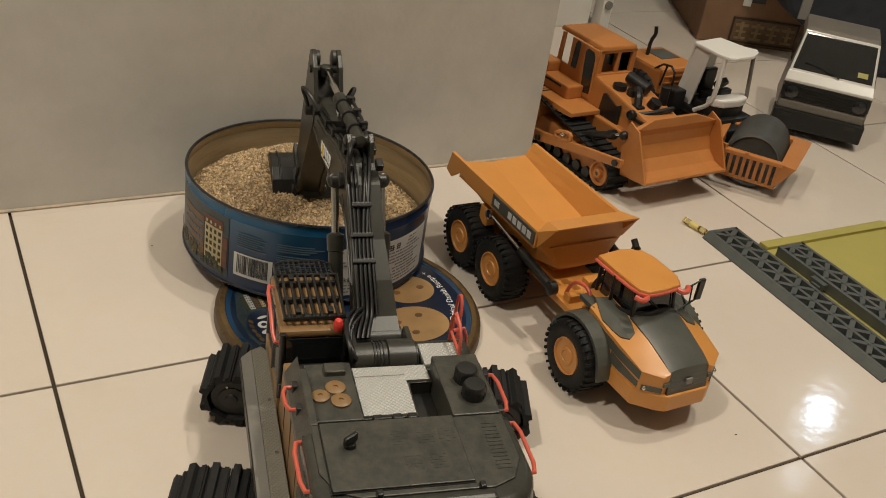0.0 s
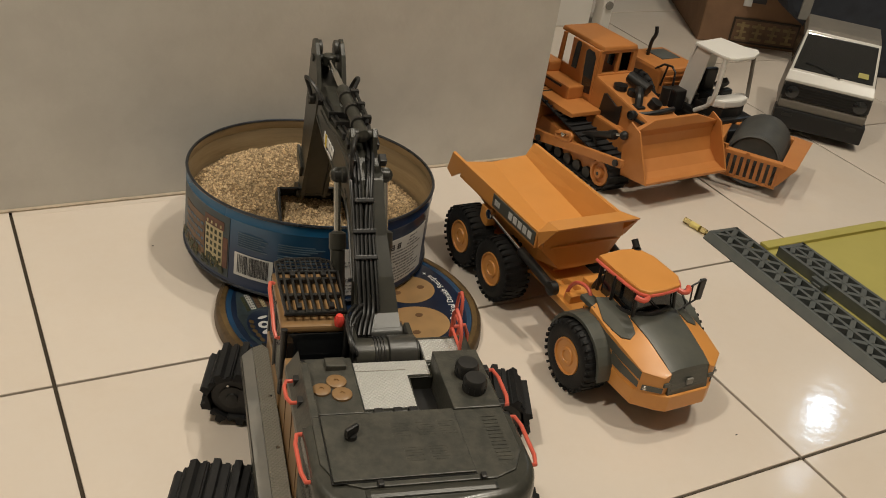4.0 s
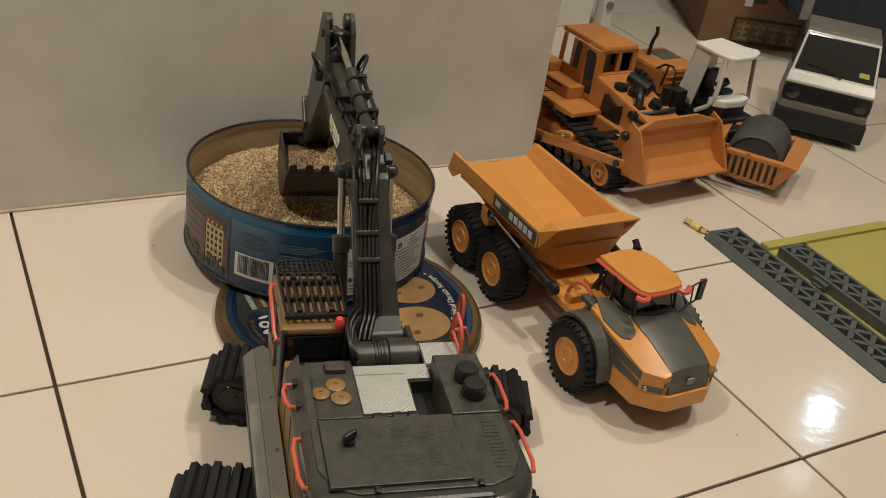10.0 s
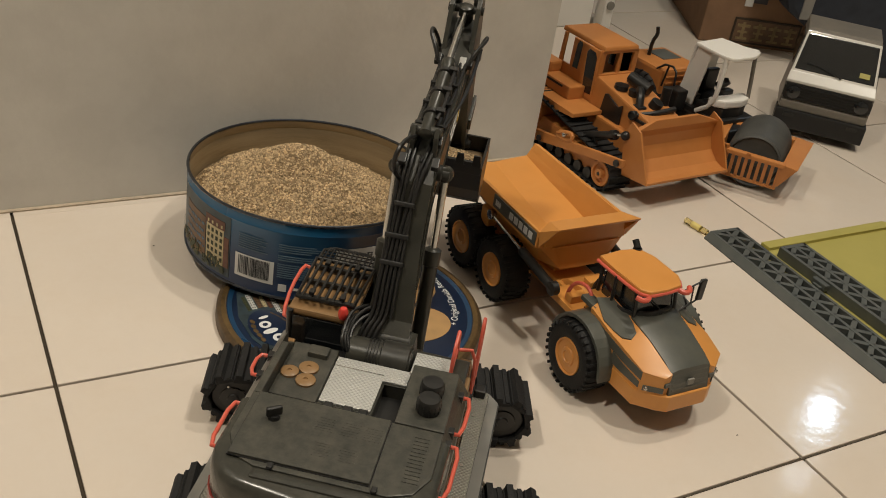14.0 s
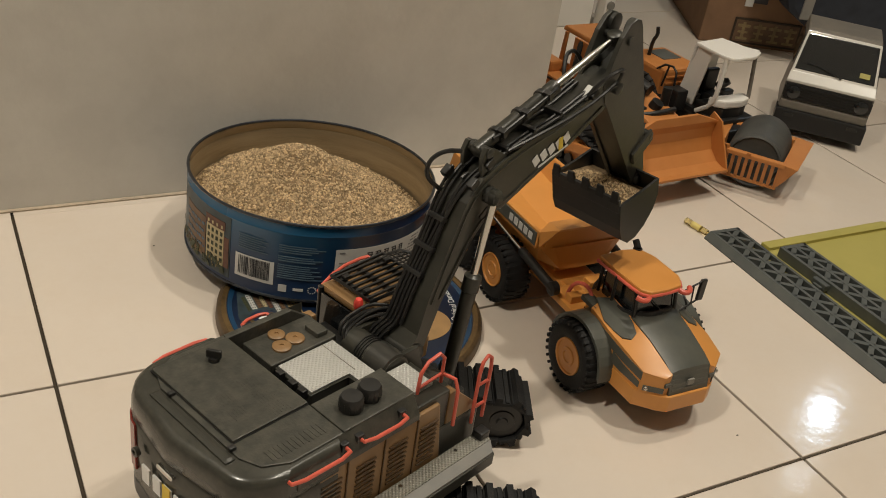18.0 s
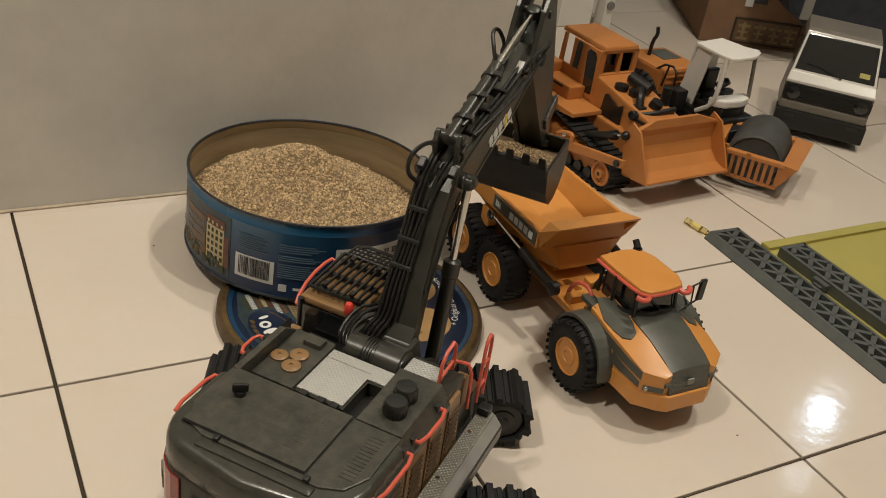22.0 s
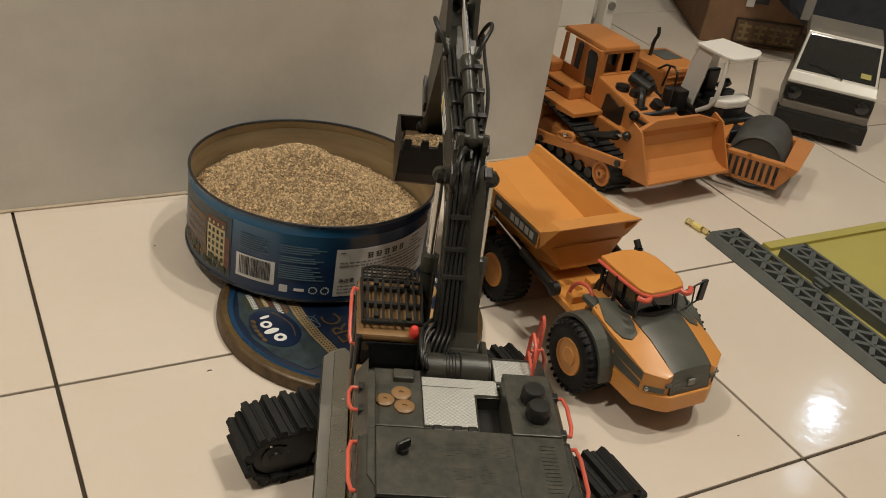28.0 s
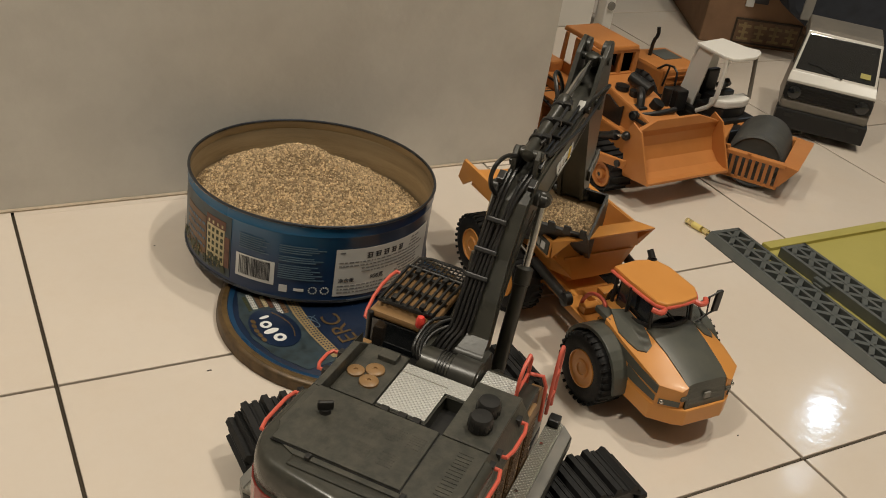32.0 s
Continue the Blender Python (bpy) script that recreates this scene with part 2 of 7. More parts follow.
class Shape:
    """Collects solids into one bmesh."""

    def __init__(self):
        self.bm = bmesh.new()

    def add(self, verts, faces, smooth=True):
        vs = [self.bm.verts.new(v) for v in verts]
        for f in faces:
            try:
                self.bm.faces.new([vs[i] for i in f]).smooth = smooth
            except ValueError:
                pass
        return self

    def box(self, x0, x1, y0, y1, z0, z1, bevel=0.0, m=None, taper=(1, 1)):
        cx, cy = (x0 + x1) / 2, (y0 + y1) / 2
        top = [(cx + (x - cx) * taper[0], cy + (y - cy) * taper[1], z1) for x, y in ((x0, y0), (x1, y0), (x1, y1), (x0, y1))]
        v = [(x0, y0, z0), (x1, y0, z0), (x1, y1, z0), (x0, y1, z0)] + top
        return self.solid(v, [(3, 2, 1, 0), (4, 5, 6, 7), (0, 1, 5, 4), (1, 2, 6, 5), (2, 3, 7, 6), (3, 0, 4, 7)], bevel, m)

    def solid(self, verts, faces, bevel=0.0, m=None):
        if not bevel:
            return self.add([(m @ Vector(v) if m else v) for v in verts], faces, False)
        t = bmesh.new()
        vs = [t.verts.new(m @ Vector(v) if m else v) for v in verts]
        for f in faces:
            t.faces.new([vs[i] for i in f])
        bmesh.ops.bevel(t, geom=list(t.edges), offset=bevel, segments=2, profile=0.6, affect="EDGES", clamp_overlap=True)
        t.verts.index_update()
        self.add([v.co.copy() for v in t.verts], [[v.index for v in f.verts] for f in t.faces], False)
        t.free()
        return self

    def prism(self, outline, y0, y1, bevel=0.0, m=None, axis="y"):
        """An outline in x, z drawn out along y (or x, y drawn out along z)."""
        n = len(outline)
        if axis == "y":
            v = [(x, y0, z) for x, z in outline] + [(x, y1, z) for x, z in outline]
        else:
            v = [(x, y, y0) for x, y in outline] + [(x, y, y1) for x, y in outline]
        f = [tuple(range(n)), tuple(range(2 * n - 1, n - 1, -1))] + [(i, i + n, (i + 1) % n + n, (i + 1) % n) for i in range(n)]
        return self.solid(v, f, bevel, m)

    def cyl(self, p0, p1, r0, r1=None, seg=16, cap=True):
        p0, p1 = Vector(p0), Vector(p1)
        r1 = r0 if r1 is None else r1
        ax = (p1 - p0).normalized()
        u = ax.orthogonal().normalized()
        w = ax.cross(u)
        v = []
        for p, r in ((p0, r0), (p1, r1)):
            v += [p + (u * math.cos(2 * math.pi * i / seg) + w * math.sin(2 * math.pi * i / seg)) * r for i in range(seg)]
        f = [(i, (i + 1) % seg, (i + 1) % seg + seg, i + seg) for i in range(seg)]
        if cap:
            f += [tuple(range(seg - 1, -1, -1)), tuple(range(seg, 2 * seg))]
        return self.add(v, f)

    def lathe(self, centre, axis, outline, seg=24, cap=True):
        """Turns (radius, along) pairs round an axis through centre."""
        c, ax = Vector(centre), Vector(axis).normalized()
        u = ax.orthogonal().normalized()
        w = ax.cross(u)
        v = []
        for r, h in outline:
            v += [c + ax * h + (u * math.cos(2 * math.pi * i / seg) + w * math.sin(2 * math.pi * i / seg)) * r for i in range(seg)]
        f = []
        for k in range(len(outline) - 1):
            f += [(k * seg + i, k * seg + (i + 1) % seg, (k + 1) * seg + (i + 1) % seg, (k + 1) * seg + i) for i in range(seg)]
        if cap and outline[0][0] > 1e-6:
            f.append(tuple(range(seg - 1, -1, -1)))
        if cap and outline[-1][0] > 1e-6:
            f.append(tuple((len(outline) - 1) * seg + i for i in range(seg)))
        return self.add(v, f)

    def tube(self, points, r, seg=8, smooth=3, closed=False):
        """A round bar along points, its corners rounded off."""
        p = [Vector(q) for q in points]
        for _ in range(smooth):
            q = [] if closed else [p[0]]
            last = len(p) if closed else len(p) - 1
            for i in range(last):
                a, b = p[i], p[(i + 1) % len(p)]
                cut = min(0.25, 6 * r / max((b - a).length, 1e-6))
                q += [a.lerp(b, cut), a.lerp(b, 1 - cut)]
            p = q if closed else q + [p[-1]]
        n = len(p)
        rings, u = [], None
        for i in range(n):
            ax = (p[(i + 1) % n] - p[i - 1]) if closed else (p[min(i + 1, n - 1)] - p[max(i - 1, 0)])
            ax.normalize()
            u = ax.orthogonal().normalized() if u is None else (u - ax * u.dot(ax)).normalized()
            w = ax.cross(u)
            rings.append([p[i] + (u * math.cos(2 * math.pi * k / seg) + w * math.sin(2 * math.pi * k / seg)) * r for k in range(seg)])
        v = [q for ring in rings for q in ring]
        f = []
        for i in range(n if closed else n - 1):
            j = (i + 1) % n
            f += [(i * seg + k, i * seg + (k + 1) % seg, j * seg + (k + 1) % seg, j * seg + k) for k in range(seg)]
        if not closed:
            f += [tuple(range(seg - 1, -1, -1)), tuple((n - 1) * seg + k for k in range(seg))]
        return self.add(v, f)

    def ball(self, c, r, seg=12, squash=1.0):
        rows = [(math.sin(math.pi * k / 8) * r, -math.cos(math.pi * k / 8) * r * squash) for k in range(9)]
        rows[0], rows[-1] = (1e-7, rows[0][1]), (1e-7, rows[-1][1])
        return self.lathe(c, (0, 0, 1), rows, seg)

    def mesh(self, name, mat, flat=False):
        bmesh.ops.recalc_face_normals(self.bm, faces=list(self.bm.faces))
        for e in self.bm.edges:
            if e.calc_face_angle(0.0) > 0.75:
                e.smooth = False
        me = bpy.data.meshes.new(name)
        self.bm.to_mesh(me)
        self.bm.free()
        me.materials.append(mat)
        return me


def part(name, shape, mat, parent, label=""):
    ob = new(name, shape.mesh(name, mat) if isinstance(shape, Shape) else shape)
    ob.parent = parent
    return tagged(ob, label)


def thing(name, label, category, m=None, group="", kind=""):
    ob = new(name)
    ob.empty_display_size = 0.02
    if m is not None:
        ob.matrix_basis = m
    return tagged(ob, label, category, group, kind)


def structure(name, shape, mat, label, category):
    return tagged(new(name, shape.mesh(name, mat)), label, category, "", "structure")


# ---- the room ----
S = 0.30


def room():
    base = Shape().box(-3.2, 5.2, -3.4, 4.2, -0.30, -0.0035)
    structure("floor", base, GROUT, "floor bed of dark grout under glazed tiles", "floor")
    wall = Shape().box(-3.2, 0.681, 0.613, 0.86, 0.0, 2.6)
    structure("wall_north", wall, PAINT, "smooth grey painted wall ending in a corner", "wall")
    skirt = Shape().tube([(-3.2, 0.6125, 0.001), (-1.0, 0.6120, 0.0012), (0.0, 0.6122, 0.0016), (0.30, 0.6118, 0.0012), (0.683, 0.6122, 0.0014)], 0.0022, 6, 1)
    skirt.tube([(0.683, 0.612, 0.001), (0.6825, 0.86, 0.001)], 0.002, 6, 0)
    structure("trim", skirt, CAULK, "thin line of old sealant along the foot of the wall", "sealant")
    structure("wall_south", Shape().box(-3.2, 5.2, -3.55, -3.4, 0, 2.6), PAINT, "plain grey painted wall behind the viewer", "wall")
    structure("wall_west", Shape().box(-3.35, -3.2, -3.4, 4.2, 0, 2.6), PAINT, "plain grey painted side wall", "wall")
    structure("wall_east", Shape().box(5.2, 5.35, -3.4, 4.2, 0, 2.6), PAINT, "plain grey painted far wall", "wall")
    structure("wall_back", Shape().box(-3.2, 5.2, 4.2, 4.35, 0, 2.6), PAINT, "plain grey painted wall of the next room", "wall")
    structure("ceiling", Shape().box(-3.35, 5.35, -3.55, 4.35, 2.6, 2.7), WHITE_PAINT, "plain white painted ceiling", "ceiling")


def tiles(floor):
    """Cream tiles on a 0.30 m grid, each a slab with a softened edge."""
    g = 0.0016
    tile = Shape().box(g, S - g, g, S - g, -0.008, 0.0, 0.0010).mesh("tile", TILE)
    edge_tile = Shape().box(g, S - g, g, S + 0.020, -0.008, 0.0, 0.0010).mesh("tile", TILE)
    for i in range(-3, 9):
        for j in range(-2, 7):
            x, y = i * S, j * S
            if j > 1 and x < 0.6:
                continue
            ob = new("tile", edge_tile if j == 1 and x < 0.6 else tile)
            ob.parent = floor
            ob.location = (x, y, random.uniform(-0.0002, 0.0))
    far = Shape()
    for i in range(-10, 17):
        for j in range(-11, 14):
            if -3 <= i < 9 and -2 <= j < 7 and not (j > 1 and i * S < 0.6):
                continue
            far.box(i * S + g, i * S + S - g, j * S + g, j * S + S - g, -0.008, 0.0)
    tagged(part("far_tiles", far, TILE, floor), kind="stuff")


def ceiling_lamps():
    # the last, small cool one is added only for a second floor reflection
    for x, y, mat, r in ((1.07, 0.36, LAMP_SHADE, 0.12), (0.90, -0.42, LAMP_SHADE, 0.12), (-0.90, 0.02, LAMP_SHADE, 0.17), (3.88, 1.99, COOL_SHADE, 0.085), (3.44, 1.71, COOL_GLINT, 0.06)):
        t = thing("ceiling_lamp", "round flat ceiling lamp with a glowing diffuser", "lamp", pose(x, y, 2.6), "lamps on the ceiling")
        part("lamp_base", Shape().lathe((0, 0, 0), (0, 0, -1), [(r + 0.01, 0.0), (r + 0.01, 0.06), (r - 0.01, 0.07)], 40), WHITE_PAINT, t)
        part("diffuser", Shape().lathe((0, 0, 0), (0, 0, -1), [(r - 0.012, 0.071), (r - 0.03, 0.085), (0.001, 0.092)], 40), mat, t)


room()
ceiling_lamps()

# ---- biscuit tin, its lid and the grit ----
TIN_R, TIN_H = 0.1312, 0.0855
TIN = Matrix.Translation((0.2868, 0.4572, 0.0150)) @ Matrix.Rotation(radians(1.6), 4, "Y") @ Matrix.Rotation(radians(-1.0), 4, "X")


def curved(shape, r, a0, a1, z0, z1, n=10, thick=0.0003):
    """A patch of sheet bent round the tin, from angle a0 to a1 in degrees."""
    v, f = [], []
    for i in range(n + 1):
        a = radians(a0 + (a1 - a0) * i / n)
        c, s = math.cos(a), math.sin(a)
        v += [(r * c, r * s, z0), (r * c, r * s, z1), ((r + thick) * c, (r + thick) * s, z1), ((r + thick) * c, (r + thick) * s, z0)]
    for i in range(n):
        k, q = 4 * i, 4 * i + 4
        f += [(k, k + 1, q + 1, q), (k + 1, k + 2, q + 2, q + 1), (k + 2, k + 3, q + 3, q + 2), (k + 3, k, q, q + 3)]
    f += [(3, 2, 1, 0), (4 * n, 4 * n + 1, 4 * n + 2, 4 * n + 3)]
    return shape.add(v, f)


def sand_height(x, y):
    """Height of the heap inside the tin, in the tin's own space."""
    r = math.hypot(x, y)
    heap = 0.0415 * math.exp(-(((x - 0.000) / 0.066) ** 2 + ((y - 0.045) / 0.060) ** 2))
    heap += 0.010 * math.exp(-(((x + 0.055) / 0.05) ** 2 + ((y + 0.01) / 0.07) ** 2))
    dip = 0.010 * math.exp(-(((x - 0.004) / 0.022) ** 2 + ((y - 0.012) / 0.022) ** 2))
    slope = -0.10 * max(x - 0.02, 0) - 0.02 * max(r - 0.09, 0)
    return 0.046 + heap - dip + slope + 0.0018 * noise.noise((x * 45, y * 45, 3.0)) + 0.0009 * noise.noise((x * 140, y * 140, 7.0))


def biscuit_tin():
    t = thing("biscuit_tin", "round blue printed biscuit tin, open, half full of grit", "tin", TIN)
    r, h = TIN_R, TIN_H
    body = Shape().lathe((0, 0, 0), (0, 0, 1), [(0.001, 0.002), (r - 0.003, 0.002), (r - 0.0025, 0.0), (r - 0.0004, 0.0), (r, 0.003), (r - 0.0012, 0.006), (r - 0.0012, h - 0.013), (r - 0.0004, h - 0.011), (r - 0.0012, h - 0.009), (r - 0.0012, h - 0.002)], 128, False)
    part("body", body, TIN_PRINT, t, "navy printed sheet-metal side")
    inner = Shape().lathe((0, 0, 0), (0, 0, 1), [(r - 0.002, 0.004), (r - 0.0022, h - 0.012), (r - 0.0014, h - 0.010), (r - 0.0022, h - 0.008), (r - 0.002, h - 0.001)], 128, False)
    part("lining", inner, TIN_INSIDE, t, "brass-coloured lacquered inside")
    rim = Shape()
    rim.tube([((r - 0.0012) * math.cos(a * math.pi / 48), (r - 0.0012) * math.sin(a * math.pi / 48), h) for a in range(96)], 0.0016, 8, 0, True)
    part("rim", rim, TIN_RIM, t, "rolled metal rim")
    foot = Shape()
    foot.tube([((r - 0.0002) * math.cos(a * math.pi / 48), (r - 0.0002) * math.sin(a * math.pi / 48), 0.0018) for a in range(96)], 0.0016, 8, 0, True)
    part("foot_seam", foot, TIN_RIM, t, "rolled seam round the foot")
    # printed side, panel by panel
    p = r - 0.0010
    part("picture_panel", curved(Shape(), p, -200, -147.6, 0.006, 0.075, 20), TOWN, t, "printed town picture in grey, brown and green")
    q = p + 0.00045
    rnd = random.Random(21)
    front = part("picture_front", curved(Shape(), q, -162.6, -151.2, 0.016, 0.0560, 6), CREAM_INK, t, "printed cream house front")
    win = Shape()
    for k in range(4):
        for z in range(5):
            for half in (0.0, 0.78):
                a = -161.6 + k * 2.75 + half
                curved(win, q + 0.0004, a, a + 0.62, 0.0195 + z * 0.0074, 0.0237 + z * 0.0074, 1)
    part("picture_windows", win, GREEN_INK, front, "rows of small dark printed windows")
    roof = part("picture_roof", curved(Shape(), q, -163.2, -150.6, 0.0562, 0.0660, 6), RED_ROOF, t, "red-brown printed roof")
    dormers = Shape()
    for k in range(4):
        curved(dormers, q + 0.0004, -161.6 + k * 2.9, -160.6 + k * 2.9, 0.0580, 0.0612, 1)
    part("picture_dormers", dormers, CREAM_INK, roof)
    row = part("picture_house", curved(Shape(), q, -183.0, -163.4, 0.014, 0.0600, 10), BROWN_INK, t, "row of dim printed houses")
    bands = Shape()
    for k in range(4):
        a = -182.4
        while a < -164.6:
            w = rnd.uniform(0.8, 2.4)
            curved(bands, q + 0.0004, a, min(a + w, -164.2), 0.0240 + k * 0.0085, 0.0262 + k * 0.0085 + rnd.uniform(0, 0.0012), 2)
            a += w + rnd.uniform(0.4, 1.2)
    part("picture_bands", bands, PALE_INK, row, "pale rows of printed windows")
    part("picture_shop", curved(Shape(), q, -151.0, -148.2, 0.016, 0.050, 2), RED_ROOF, t)
    trees = Shape()
    for k in range(60):
        a = rnd.uniform(-199, -150.5)
        z = rnd.uniform(0.008, 0.021)
        curved(trees, q + 0.0006 + k * 0.000004, a, a + rnd.uniform(0.6, 2.2), z, z + rnd.uniform(0.002, 0.008), 2)
    tagged(part("picture_foliage", trees, GREEN_INK, t, "dark green printed trees"), kind="stuff")
    crowd = Shape()
    for k in range(40):
        a = rnd.uniform(-192, -150)
        z = rnd.uniform(0.010, 0.020)
        curved(crowd, q + 0.0011, a, a + 0.35, z, z + rnd.uniform(0.001, 0.0025), 1)
    tagged(part("picture_specks", crowd, DULL_GOLD, t), kind="stuff")
    part("barcode_label", curved(Shape(), q, -144.3, -126.0, 0.015, 0.0405, 8), PAPER, t, "white label printed with a barcode")
    bars = Shape()
    a = -142.6
    rnd = random.Random(5)
    while a < -128.2:
        w = rnd.choice((0.18, 0.18, 0.32, 0.5))
        curved(bars, q + 0.0004, a, a + w, 0.0185, 0.039, 1)
        a += w + rnd.choice((0.22, 0.3, 0.45))
    part("bars", bars, INK, t)
    small = Shape()
    for k in range(7):
        curved(small, q, -143.0, -129.0 - (k * 37 % 5), 0.0475 + k * 0.0024, 0.0486 + k * 0.0024, 4)
    for k in range(16):
        if k in (7, 11):
            continue
        curved(small, q, -124.5, -104.5 - (k * 53 % 7), 0.0250 + k * 0.0024, 0.0261 + k * 0.0024, 6)
    part("small_print", small, PALE_INK, t, "rows of fine pale print")
    icons = Shape()
    curved(icons, q, -123.6, -120.0, 0.0095, 0.0175, 2)
    curved(icons, q, -117.2, -112.8, 0.0120, 0.0150, 2)
    for c in (-109.0, -103.8):
        for k in range(10):
            curved(icons, q, c + 1.7 * math.cos(k * 0.628) - 0.28, c + 1.7 * math.cos(k * 0.628) + 0.28, 0.0135 + 0.0037 * math.sin(k * 0.628), 0.0146 + 0.0037 * math.sin(k * 0.628), 1)
    part("icons", icons, PAPER, t, "small white printed symbols")
    part("paper_label", curved(Shape(), q, -100.2, -44.0, 0.0075, 0.0610, 24), PAPER, t, "white paper sticker with lines of dark print")
    lines, heads = Shape(), Shape()
    rnd = random.Random(8)
    for k in range(13):
        z = 0.0110 + k * 0.0038
        a = -98.5
        end = -49 - rnd.uniform(0, 8)
        while a < end:
            w = rnd.uniform(0.6, 2.6)
            if not (k in (3, 4, 5) and a < -70) and not (k in (6, 7, 10, 11) and a < -88) and not (k in (10, 11, 12) and -96 < a < -62):
                curved(lines, q + 0.0004, a, a + w, z, z + 0.0014, 2)
            a += w + rnd.uniform(0.3, 0.8)
    # heading: five square characters too blurred to read
    for k in range(5):
        a0, z0 = -86.0 + k * 4.3, 0.0492
        for i in range(3):
            curved(heads, q + 0.0004, a0 + rnd.uniform(0, 0.5), a0 + 3.0 - rnd.uniform(0, 0.6), z0 + i * 0.0026, z0 + i * 0.0026 + 0.0009, 2)
        for i in range(2):
            c = a0 + 0.6 + i * 1.5 + rnd.uniform(0, 0.4)
            curved(heads, q + 0.0005, c, c + 0.42, z0, z0 + 0.0062, 1)
    part("label_heading", heads, INK, t, "heading in square dark characters")
    part("label_print", lines, GREY_INK, t, "lines of grey print too small to read")
    words = (("净含量", -98.4, 0.0056, 0.0238), ("908克", -83.5, 0.0066, 0.0246))
    for word, a0, size, z in words:
        cu = bpy.data.curves.new("label_words", "FONT")
        cu.body, cu.size, cu.extrude = word, size, 0.0001
        tmp = bpy.data.objects.new("label_words", cu)
        scene.collection.objects.link(tmp)
        me = bpy.data.meshes.new_from_object(tmp.evaluated_get(bpy.context.evaluated_depsgraph_get()))
        bpy.data.objects.remove(tmp)
        for v in me.vertices:
            a = radians(a0) + v.co.x / (q + 0.0006)
            rr = q + 0.0008 + v.co.z
            v.co = (rr * math.cos(a), rr * math.sin(a), z + v.co.y)
        me.materials.append(INK)
        part("label_words", me, INK, t)
    return t


def grit():
    ob = thing("grit_heap", "heap of coarse pale brown grit filling the tin", "grit", TIN)
    bm = Shape()
    n, m = 96, 40
    rr = TIN_R - 0.0026
    v = [(0, 0, sand_height(0, 0))]
    for k in range(1, m + 1):
        for i in range(n):
            a = 2 * math.pi * i / n
            r = rr * k / m
            x, y = r * math.cos(a), r * math.sin(a)
            v.append((x, y, sand_height(x, y)))
    f = [(0, 1 + i, 1 + (i + 1) % n) for i in range(n)]
    for k in range(m - 1):
        f += [(1 + k * n + i, 1 + (k + 1) * n + i, 1 + (k + 1) * n + (i + 1) % n, 1 + k * n + (i + 1) % n) for i in range(n)]
    lo = len(v)
    v += [(rr * math.cos(2 * math.pi * i / n), rr * math.sin(2 * math.pi * i / n), 0.003) for i in range(n)]
    f += [(1 + (m - 1) * n + i, lo + i, lo + (i + 1) % n, 1 + (m - 1) * n + (i + 1) % n) for i in range(n)]
    f.append(tuple(lo + i for i in range(n)))
    bm.add(v, f)
    part("packed_grit", bm, SAND, ob)
    rnd = random.Random(11)
    verts, faces = [], []
    for _ in range(19000):
        a, r = rnd.uniform(0, 2 * math.pi), rr * math.sqrt(rnd.random()) * 0.985
        x, y = r * math.cos(a), r * math.sin(a)
        grain(verts, faces, rnd, (x, y, sand_height(x, y) + 0.0002), rnd.choice((0.0009, 0.0011, 0.0013, 0.0016, 0.0021, 0.0026)))
    me = bpy.data.meshes.new("loose_grit")
    me.from_pydata(verts, [], faces)
    me.materials.append(GRAIN)
    g = part("loose_grit", me, GRAIN, ob, "loose angular grains")
    tagged(g, kind="stuff")


def grain(verts, faces, rnd, c, s):
    """One angular chip: a skewed octahedron."""
    k = len(verts)
    rot = Euler((rnd.uniform(0, 6), rnd.uniform(0, 6), rnd.uniform(0, 6))).to_matrix()
    for d in ((1, 0, 0), (-1, 0, 0), (0, 1, 0), (0, -1, 0), (0, 0, 0.8), (0, 0, -0.8)):
        p = rot @ Vector([q * s * rnd.uniform(0.6, 1.15) for q in d])
        verts.append((c[0] + p.x, c[1] + p.y, c[2] + p.z))
    faces += [(k + a, k + b, k + e) for a, b, e in ((0, 2, 4), (2, 1, 4), (1, 3, 4), (3, 0, 4), (2, 0, 5), (1, 2, 5), (3, 1, 5), (0, 3, 5))]


def flat_words(word, size, place, turn, mat, parent, name, bend=None):
    """Words of the built-in font as a thin mesh lying flat; bend = radius of the arc on which they run."""
    cu = bpy.data.curves.new(name, "FONT")
    cu.body, cu.size, cu.extrude = word, size, 0.0001
    cu.align_x = "CENTER"
    tmp = bpy.data.objects.new(name, cu)
    scene.collection.objects.link(tmp)
    me = bpy.data.meshes.new_from_object(tmp.evaluated_get(bpy.context.evaluated_depsgraph_get()))
    bpy.data.objects.remove(tmp)
    for v in me.vertices:
        x, y, z = v.co
        if bend:
            a = radians(turn) + x / bend
            rr = bend - y
            v.co = (place[0] + rr * math.cos(a), place[1] + rr * math.sin(a), place[2] + z)
        else:
            c, s = math.cos(radians(turn)), math.sin(radians(turn))
            v.co = (place[0] + x * c - y * s, place[1] + x * s + y * c, place[2] + z)
    me.materials.append(mat)
    return part(name, me, mat, parent)


def disc(shape, cx, cy, rx, ry, z0, z1, turn=0, seg=40):
    c, s = math.cos(radians(turn)), math.sin(radians(turn))
    pts = [(rx * math.cos(2 * math.pi * i / seg), ry * math.sin(2 * math.pi * i / seg)) for i in range(seg)]
    return shape.prism([(cx + x * c - y * s, cy + x * s + y * c) for x, y in pts], z0, z1, axis="z")


